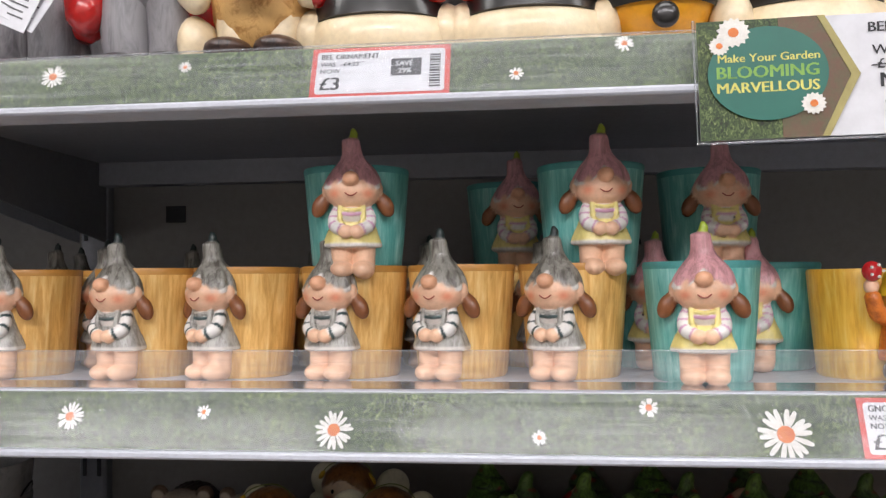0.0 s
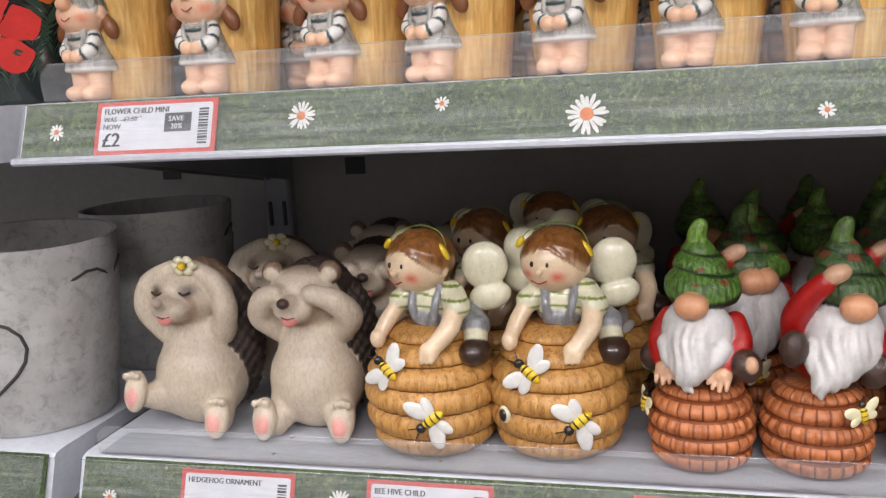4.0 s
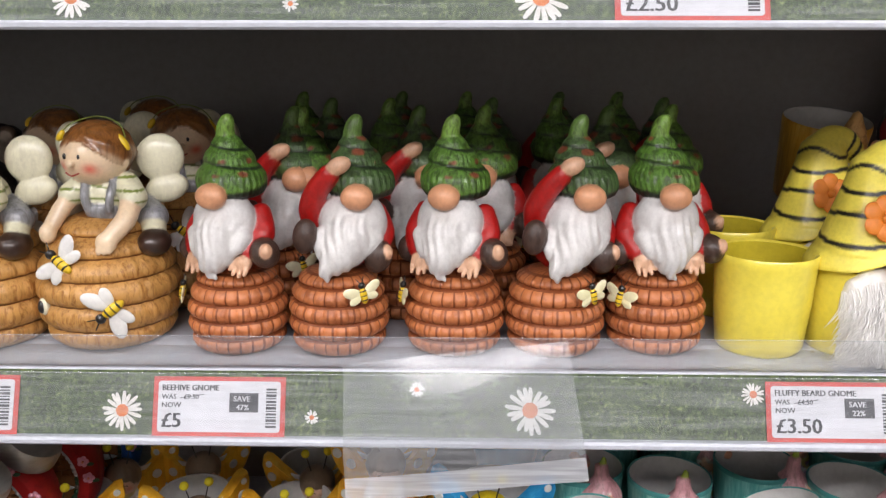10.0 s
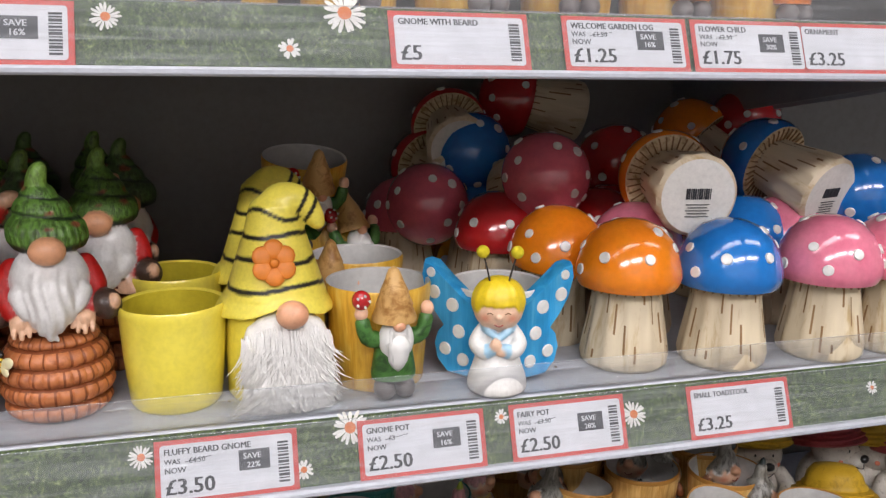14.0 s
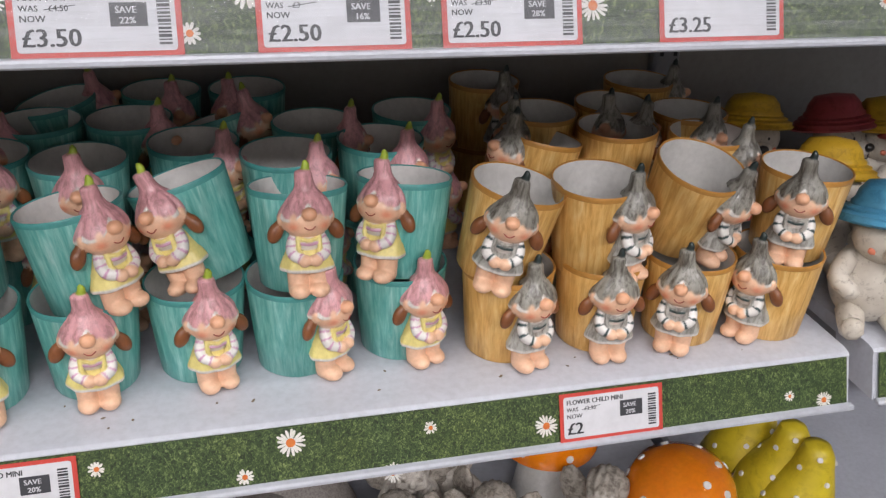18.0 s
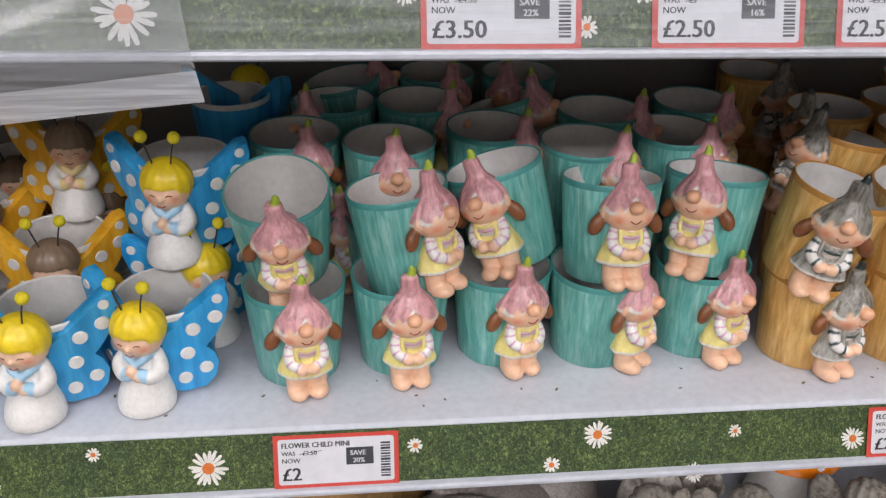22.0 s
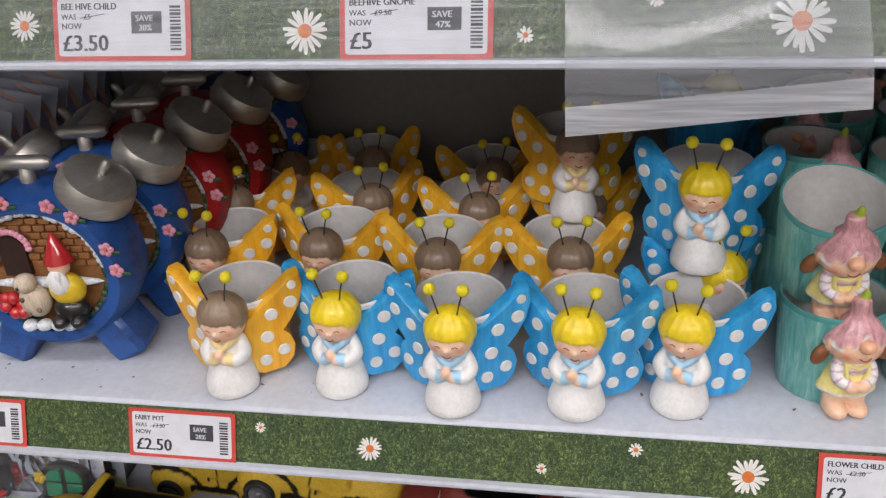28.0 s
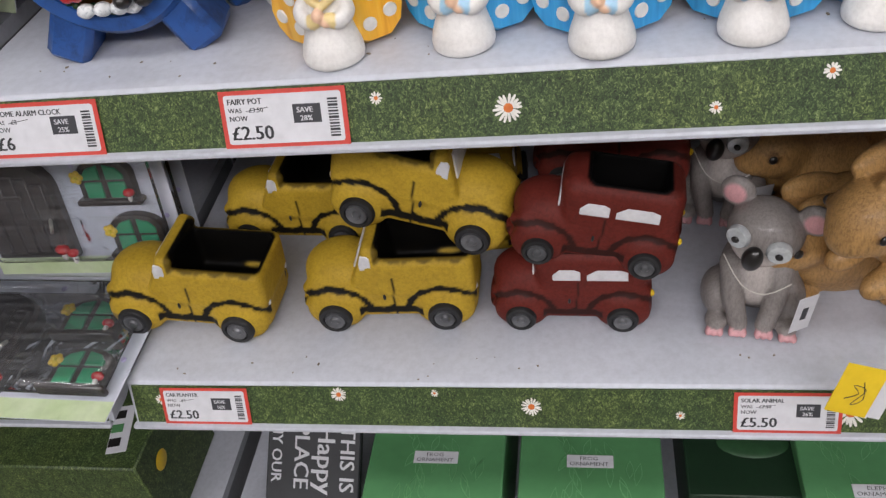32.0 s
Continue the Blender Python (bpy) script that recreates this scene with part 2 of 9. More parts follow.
M["tan_rib"] = washed("honey_painted_straw", "cb9854", "9c682f", 0.45, (1, 1, 0.22), 360, bump=1.0, coat=0.12)
M["tan_wash"] = paint("brown_straw_wash", "8a5a2c", 0.5, "754820", 0.7)
M["red_coat"] = paint("red_gloss_coat", "c0211d", 0.25, "9c1512", 0.7, 260, 70, bump=0.12, coat=0.5)
M["beard"] = washed("white_painted_beard", "ecebe9", "a9a8a6", 0.5, (1, 1, 0.12), 120, lo=0.28, hi=0.42)
M["boot"] = washed("dark_brown_boot", "4a352c", "1f1512", 0.35, (1, 1, 1), 120, coat=0.3)
M["cream"] = washed("cream_glazed_wing", "e5e0c4", "cfc79f", 0.3, (1, 1, 1), 90, coat=0.4)
M["child_skin"] = paint("pale_glazed_skin", "f1d6b4", 0.3, "e6c49c", 0.7, 260, 70, bump=0.08, coat=0.4)
M["brown_hair"] = washed("brown_glazed_hair", "7e4a22", "4a240c", 0.3, (1, 1, 0.35), 150, bump=1.0, coat=0.4)
M["stripe_green"] = paint("green_painted_stripe", "7e8c40", 0.4, bump=0.05)
M["bee_yellow"] = paint("yellow_painted_bee", "e8c32a", 0.35, bump=0.1)
M["black"] = paint("black_gloss_paint", "1a1817", 0.3, "262322", 0.6, bump=0.1, coat=0.3)
M["fur_beige"] = washed("beige_moulded_fur", "d4c2ad", "a08a74", 0.42, (1, 1, 0.13), 330, bump=1.0, coat=0.12, lo=0.26, hi=0.5)
M["fur_dark"] = washed("dark_moulded_spines", "4a3a33", "1c1412", 0.5, (1, 1, 0.3), 190, bump=1.0)
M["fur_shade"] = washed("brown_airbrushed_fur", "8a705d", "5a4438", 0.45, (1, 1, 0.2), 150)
M["lemon"] = paint("lemon_glaze", "f5e45c", 0.28, "e8d548", 0.7, 220, 30, bump=0.1, coat=0.4)
M["lemon_in"] = paint("lemon_glaze_inside", "cdbb35", 0.3, "b5a42c", 0.7)
M["orange_felt"] = paint("orange_painted_flower", "e8862a", 0.5)
M["amber_pot"] = streaky("honey_brushed_glaze", ("cf9a30", "e3b03c", "ecc050", "f2d074"), 0.35)
M["tan_hat"] = washed("tan_painted_hat", "d8ac6c", "a9773c", 0.45, (1, 1, 1), 90)
M["green_coat"] = washed("green_painted_coat", "4a7a38", "2a4d22", 0.4, (1, 1, 1), 110)
M["grey_boot"] = paint("grey_painted_boot", "6d6562", 0.45)
M["fairy_blue"] = streaky("sky_blue_brushed_glaze", ("1f86c8", "2f9ad9", "3da5e0", "62b8e8"), 0.3, 0.5, 0.3, 0.2)
M["fairy_yellow"] = streaky("golden_brushed_glaze", ("dd9a1e", "ecae2c", "f0b93a", "f3c75c"), 0.3, 0.5, 0.3, 0.2)
M["fairy_hair"] = paint("yellow_glazed_hair", "efd128", 0.3, "e0bd18", 0.7, coat=0.3)
M["brown_cap"] = paint("brown_glazed_hair_cap", "8a745e", 0.30, "776049", 0.7, coat=0.4)
M["pom"] = paint("yellow_felt_bobble", "e2d024", 0.8, "cbb81a", 0.8, 700, 200, bump=0.9)
M["wire"] = paint("dark_wire", "3a352f", 0.4)
for nm, hx, h2 in (("orange", "f08a1a", "e6760e"), ("blue", "1f7acc", "1763b0"), ("pink", "e6879c", "d86c88"), ("red", "c4262a", "a4181c"), ("rose", "da6878", "c65468")):
    M["cap_" + nm] = paint(nm + "_gloss_toadstool_cap", hx, 0.16, h2, 0.8, 200, 35, bump=0.03, coat=0.8)
M["stem"] = washed("pale_carved_stem", "dccdb0", "bfa67c", 0.5, (1, 1, 0.15), 100, bump=0.6, lo=0.3, hi=0.48)
M["stem_cut"] = paint("brown_carved_groove", "8f6c43", 0.6)
M["gill"] = washed("cream_toadstool_gills", "dcc8a2", "a98d60", 0.5, (1, 1, 1), 140)
M["fluff_fine"] = paint("white_fluffy_beard_fibre", "f2f0ed", 0.85, "e4e2df", 0.7, 400, 120, bump=0.0)
M["base_white"] = paint("unglazed_white_base", "dcd9d3", 0.7, "cfccc5", 0.7, 300, 60, bump=0.1)
M["bee_wing"] = paint("pale_painted_bee_wing", "ece6c4", 0.35, "dcd4a4", 0.6, bump=0.1, coat=0.2)
M["amber_coat"] = washed("orange_painted_coat", "d9792a", "a8561a", 0.4, (1, 1, 1), 110)


# ---- mesh builder ----
class MB:
    """Collects vertices and faces with one material a face."""

    def __init__(self):
        self.v, self.f, self.m, self.mats = [], [], [], []
        self.painted = []

    def slot(self, mat):
        mat = M[mat] if isinstance(mat, str) else mat
        if mat not in self.mats:
            self.mats.append(mat)
        return self.mats.index(mat)

    def put(self, vs, fs, mat, mx=None):
        n = len(self.v)
        self.v += [tuple(mx @ Vector(p)) for p in vs] if mx is not None else [tuple(p) for p in vs]
        self.f += [[i + n for i in q] for q in fs]
        if isinstance(mat, (list, tuple)):
            self.m += [self.slot(x) for x in mat]
        else:
            self.m += [self.slot(mat)] * len(fs)
        return self

    def sculpted(self, form, mat, step=1.1, buried=None):
        """Adds a blended solid with its painted skin."""
        vs, fs, col = form.skin(step, buried)
        self.painted.append((len(self.v), col))
        return self.put(vs.tolist(), fs.tolist(), mat)

    def ball(self, c, r, mat, seg=14, ring=9, rot=(0, 0, 0), fn=None):
        r = (r, r, r) if isinstance(r, (int, float)) else r
        vs = [(0, 0, -1)]
        for i in range(1, ring):
            a = math.pi * i / ring
            vs += [(math.sin(a) * math.cos(2 * math.pi * j / seg), math.sin(a) * math.sin(2 * math.pi * j / seg), -math.cos(a)) for j in range(seg)]
        vs.append((0, 0, 1))
        if fn:
            vs = [tuple(k * fn(*p) for k in p) for p in vs]
        vs = [(x * r[0], y * r[1], z * r[2]) for x, y, z in vs]
        fs = [(0, 1 + (j + 1) % seg, 1 + j) for j in range(seg)]
        for i in range(ring - 2):
            a, b = 1 + i * seg, 1 + (i + 1) * seg
            fs += [(a + j, a + (j + 1) % seg, b + (j + 1) % seg, b + j) for j in range(seg)]
        a, t = 1 + (ring - 2) * seg, len(vs) - 1
        fs += [(a + j, a + (j + 1) % seg, t) for j in range(seg)]
        return self.put(vs, fs, mat, pose(*c, *rot))

    def lathe(self, prof, mat, seg=24, c=(0, 0, 0), rot=(0, 0, 0), sq=(1, 1), fn=None, bend=None):
        """prof: (radius, z) pairs; mat may be one for each ring. fn(angle, z) scales the radius, bend(z) shifts it."""
        vs, fs, ms, rows = [], [], [], []
        for r, z in prof:
            bx, by = bend(z) if bend else (0, 0)
            if r <= 0:
                rows.append([len(vs)])
                vs.append((bx, by, z))
            else:
                rows.append(list(range(len(vs), len(vs) + seg)))
                for j in range(seg):
                    a = 2 * math.pi * j / seg
                    k = r * (fn(a, z) if fn else 1)
                    vs.append((k * sq[0] * math.cos(a) + bx, k * sq[1] * math.sin(a) + by, z))
        for i in range(len(rows) - 1):
            a, b = rows[i], rows[i + 1]
            for j in range(seg):
                mm = mat[i] if isinstance(mat, (list, tuple)) else mat(i, j) if callable(mat) else mat
                k = (j + 1) % seg
                if len(a) == 1 and len(b) == 1:
                    continue
                q = (a[0], b[k], b[j]) if len(a) == 1 else (a[j], a[k], b[0]) if len(b) == 1 else (a[j], a[k], b[k], b[j])
                fs.append(q)
                ms.append(mm)
        return self.put(vs, fs, ms, pose(*c, *rot))

    def tube(self, pts, rads, mat, seg=9, smooth=3, sq=1.0):
        """Round-ended rod along a curve; mat may be a list, one colour for each stretch."""
        pts = [Vector(p) for p in pts]
        rads = [rads] * len(pts) if isinstance(rads, (int, float)) else rads
        P, R, S = [], [], []
        n = len(pts)
        for i in range(n - 1):
            p0, p1, p2, p3 = pts[max(i - 1, 0)], pts[i], pts[i + 1], pts[min(i + 2, n - 1)]
            for k in range(smooth):
                t = k / smooth
                P.append(0.5 * ((2 * p1) + (p2 - p0) * t + (2 * p0 - 5 * p1 + 4 * p2 - p3) * t * t + (3 * p1 - p0 - 3 * p2 + p3) * t ** 3))
                R.append(rads[i] + (rads[i + 1] - rads[i]) * t)
                S.append(i)
        P.append(pts[-1])
        R.append(rads[-1])
        S.append(n - 2)
        T = [(P[min(i + 1, len(P) - 1)] - P[max(i - 1, 0)]).normalized() for i in range(len(P))]
        P = [P[0] - T[0] * R[0] * 0.75] + P + [P[-1] + T[-1] * R[-1] * 0.75]
        R, S, T = [R[0] * 0.45] + R + [R[-1] * 0.45], [S[0]] + S + [S[-1]], [T[0]] + T + [T[-1]]
        u = T[0].orthogonal().normalized()
        vs, fs, ms = [], [], []
        for p, r, t in zip(P, R, T):
            u = (u - t * u.dot(t)).normalized()
            w = t.cross(u)
            vs += [p + r * (u * math.cos(2 * math.pi * j / seg) + w * sq * math.sin(2 * math.pi * j / seg)) for j in range(seg)]
        for i in range(len(P) - 1):
            for j in range(seg):
                k = (j + 1) % seg
                fs.append((i * seg + j, i * seg + k, (i + 1) * seg + k, (i + 1) * seg + j))
                ms.append(mat[min(S[i], len(mat) - 1)] if isinstance(mat, (list, tuple)) else mat)
        fs += [tuple(range(seg - 1, -1, -1)), tuple(range(len(vs) - seg, len(vs)))]
        ms += [mat[0], mat[-1]] if isinstance(mat, (list, tuple)) else [mat, mat]
        return self.put(vs, fs, ms)

    def box(self, c, s, mat, rot=(0, 0, 0), bev=0.001, mx=None):
        hx, hy, hz = (k / 2 for k in s)
        b = min(bev, 0.45 * min(s))
        vs, at = [], {}
        for sx in (-1, 1):
            for sy in (-1, 1):
                for sz in (-1, 1):
                    for ax in range(3):
                        q = [sx * (hx - b), sy * (hy - b), sz * (hz - b)]
                        q[ax] = (sx * hx, sy * hy, sz * hz)[ax]
                        at[sx, sy, sz, ax] = len(vs)
                        vs.append(q)
        fs = []
        for ax in range(3):
            o = [k for k in range(3) if k != ax]
            for s0 in (-1, 1):
                quad = []
                for s1, s2 in ((-1, -1), (1, -1), (1, 1), (-1, 1)):
                    key = [0, 0, 0]
                    key[ax], key[o[0]], key[o[1]] = s0, s1, s2
                    quad.append(at[(*key, ax)])
                flip = (s0 > 0) == (ax == 1)
                fs.append(quad[::-1] if flip else quad)
            for s1 in (-1, 1):
                for s2 in (-1, 1):
                    k0, k1 = [0, 0, 0], [0, 0, 0]
                    k0[ax], k1[ax] = -1, 1
                    k0[o[0]] = k1[o[0]] = s1
                    k0[o[1]] = k1[o[1]] = s2
                    fs.append([at[(*k0, o[0])], at[(*k1, o[0])], at[(*k1, o[1])], at[(*k0, o[1])]])
        for sx in (-1, 1):
            for sy in (-1, 1):
                for sz in (-1, 1):
                    fs.append([at[sx, sy, sz, 0], at[sx, sy, sz, 1], at[sx, sy, sz, 2]])
        return self.put(vs, fs, mat, (mx if mx is not None else pose(*c, *rot)))

    def prism(self, outline, d, mat, mx=None, face=None, edge=0.0):
        """A flat outline (x, z) given thickness d along y; edge rounds its front rim."""
        n = len(outline)
        cx, cz = sum(p[0] for p in outline) / n, sum(p[1] for p in outline) / n
        ins = [(cx + (x - cx) * (1 - edge), cz + (z - cz) * (1 - edge)) for x, z in outline]
        vs = [(x, d / 2, z) for x, z in outline] + [(x, -d * 0.2, z) for x, z in outline] + [(x, -d / 2, z) for x, z in ins]
        fs = [tuple(range(n))[::-1]] + [(i, (i + 1) % n, n + (i + 1) % n, n + i) for i in range(n)]
        fs += [(n + i, n + (i + 1) % n, 2 * n + (i + 1) % n, 2 * n + i) for i in range(n)]
        ms = [mat] * len(fs)
        fs.append(tuple(range(2 * n, 3 * n)))
        ms.append(face or mat)
        return self.put(vs, fs, ms, mx)

    def disc(self, c, r, mat, normal, seg=10, h=0.0006, oval=1.0):
        """A small raised dot lying on a surface."""
        z = Vector(normal).normalized()
        x = z.orthogonal().normalized()
        y = z.cross(x)
        c = Vector(c)
        vs = [c + x * r * math.cos(2 * math.pi * j / seg) + y * r * oval * math.sin(2 * math.pi * j / seg) - z * h for j in range(seg)]
        vs += [c + (x * math.cos(2 * math.pi * j / seg) + y * oval * math.sin(2 * math.pi * j / seg)) * r * 0.85 + z * h for j in range(seg)]
        vs.append(c + z * h * 1.4)
        fs = [(j, (j + 1) % seg, seg + (j + 1) % seg, seg + j) for j in range(seg)] + [(seg + j, seg + (j + 1) % seg, 2 * seg) for j in range(seg)]
        return self.put(vs, fs, mat)

    def mesh(self, name, sharp=38):
        me = bpy.data.meshes.new(name)
        me.from_pydata(self.v, [], self.f)
        for mat in self.mats:
            me.materials.append(mat)
        me.polygons.foreach_set("material_index", self.m)
        me.polygons.foreach_set("use_smooth", [True] * len(self.f))
        if self.painted:
            tint = np.ones((len(self.v), 4), np.float32)
            for start, col in self.painted:
                tint[start:start + len(col)] = col
            me.attributes.new("paint", "FLOAT_COLOR", "POINT").data.foreach_set("color", tint.ravel())
        bm = bmesh.new()
        bm.from_mesh(me)
        bmesh.ops.recalc_face_normals(bm, faces=bm.faces)
        bm.to_mesh(me)
        bm.free()
        me.set_sharp_from_angle(angle=radians(sharp))
        return me


def part(name, mb, parent=None, label="", sharp=38):
    ob = new(name, mb.mesh(name, sharp))
    ob.parent = parent
    return tagged(ob, label)


def thing(name, label, category, group="", kind=""):
    return tagged(new(name), label, category, group, kind)


def solid(name, mb, label, category, group="", kind="", sharp=38):
    return tagged(new(name, mb.mesh(name, sharp)), label, category, group, kind)


def place_all(maker, poses, *args):
    """Builds one thing and copies it to the other poses."""
    made = maker(*args)
    made.matrix_basis = poses[0]
    return [made] + [copy_thing(made, m) for m in poses[1:]]


LETTERS = {}


def letters(text, size):
    """Mesh data of a line of text in the built-in font: vertices in x, z and faces; width."""
    if text not in LETTERS:
        cu = bpy.data.curves.new("text", "FONT")
        cu.body, cu.resolution_u = text, 2
        ob = new("text", cu)
        me = bpy.data.meshes.new_from_object(ob.evaluated_get(bpy.context.evaluated_depsgraph_get()))
        LETTERS[text] = ([tuple(v.co) for v in me.vertices], [tuple(p.vertices) for p in me.polygons])
        bpy.data.objects.remove(ob)
        bpy.data.curves.remove(cu)
        bpy.data.meshes.remove(me)
    vs, fs = LETTERS[text]
    return [(x * size, 0.0, y * size) for x, y, _ in vs], fs


def write(mb, text, x, z, size, mat, y=0.0, mx=None, wide=1.0, bold=0.0):
    vs, fs = letters(text, size)
    for k in ((0.0,) if not bold else (-bold * size, 0.0, bold * size)):
        mb.put([(px * wide + x + k, y - abs(k) * 0.01, pz + z) for px, _, pz in vs], fs, mat, mx)

# ---- sculpting: blended solids in millimetres, one smooth skin, paint in a vertex attribute ----
def glazed_figure(name, rough, coat, stretch=(1, 1, 0.22), grain=230.0, relief=0.5):
    """Hand-painted ceramic: the paint is a vertex attribute, its alpha says how much brushed wash shows."""
    m, nt, p = nodes_of(name)
    at = nt.nodes.new("ShaderNodeAttribute")
    at.attribute_name = "paint"
    streak = noisy(nt, coords(nt, stretch), grain, 4.0, 0.7, 0.5)
    fine = noisy(nt, coords(nt), 420.0, 3.0)
    patch = noisy(nt, coords(nt), 55.0, 3.0)
    wash = nt.nodes.new("ShaderNodeMapRange")
    wash.inputs[1].default_value, wash.inputs[2].default_value = 0.56, 0.36
    nt.links.new(streak, wash.inputs[0])
    amt = nt.nodes.new("ShaderNodeMath")
    amt.operation = "MULTIPLY"
    nt.links.new(wash.outputs[0], amt.inputs[0])
    nt.links.new(at.outputs["Alpha"], amt.inputs[1])
    low = nt.nodes.new("ShaderNodeMix")
    low.data_type, low.blend_type = "RGBA", "MULTIPLY"
    low.inputs[0].default_value = 1.0
    low.inputs[7].default_value = (0.30, 0.27, 0.25, 1)
    nt.links.new(at.outputs["Color"], low.inputs[6])
    out = mixed(nt, amt.outputs[0], at.outputs["Color"], low.outputs[2])
    for src, stops in ((fine, [(0.3, (0.9, 0.9, 0.9, 1)), (0.6, (1, 1, 1, 1))]), (patch, [(0.35, (1, 1, 1, 1)), (0.72, (0.87, 0.86, 0.85, 1))])):
        mul = nt.nodes.new("ShaderNodeMix")
        mul.data_type, mul.blend_type = "RGBA", "MULTIPLY"
        mul.inputs[0].default_value = 1.0
        nt.links.new(out, mul.inputs[6])
        nt.links.new(ramp(nt, src, stops), mul.inputs[7])
        out = mul.outputs[2]
    nt.links.new(out, p.inputs["Base Color"])
    p.inputs["Roughness"].default_value = rough
    p.inputs["Coat Weight"].default_value, p.inputs["Coat Roughness"].default_value = coat, 0.15
    h = nt.nodes.new("ShaderNodeMath")
    h.operation = "MULTIPLY"
    nt.links.new(streak, h.inputs[0])
    nt.links.new(at.outputs["Alpha"], h.inputs[1])
    bumped(nt, p, h.outputs[0], relief, 0.0009)
    return m


M["figure_satin"] = glazed_figure("satin_painted_ceramic", 0.42, 0.18)
M["figure_gloss"] = glazed_figure("gloss_painted_ceramic", 0.30, 0.38)
M["figure_knit"] = glazed_figure("knitted_painted_ceramic", 0.42, 0.15, (1, 1, 0.5), 330.0, 1.3)
M["figure_stone"] = glazed_figure("weathered_moulded_stone", 0.8, 0.0, (1, 1, 1), 150.0, 0.8)
M["figure_fluff"] = glazed_figure("white_fluffy_wool", 0.9, 0.0, (1, 1, 0.1), 300.0, 1.0)
M["figure_rough"] = glazed_figure("rough_painted_resin", 0.55, 0.0, (1, 1, 1), 330.0, 1.6)
M["figure_rough"].node_tree.nodes["Principled BSDF"].inputs["Specular IOR Level"].default_value = 0.22
M["figure_matt"] = glazed_figure("matt_painted_resin", 0.48, 0.12, (1, 1, 0.3), 560.0, 1.4)


def rgb(h, wash=0.0):
    return np.array(lin(h)[:3] + (wash,))


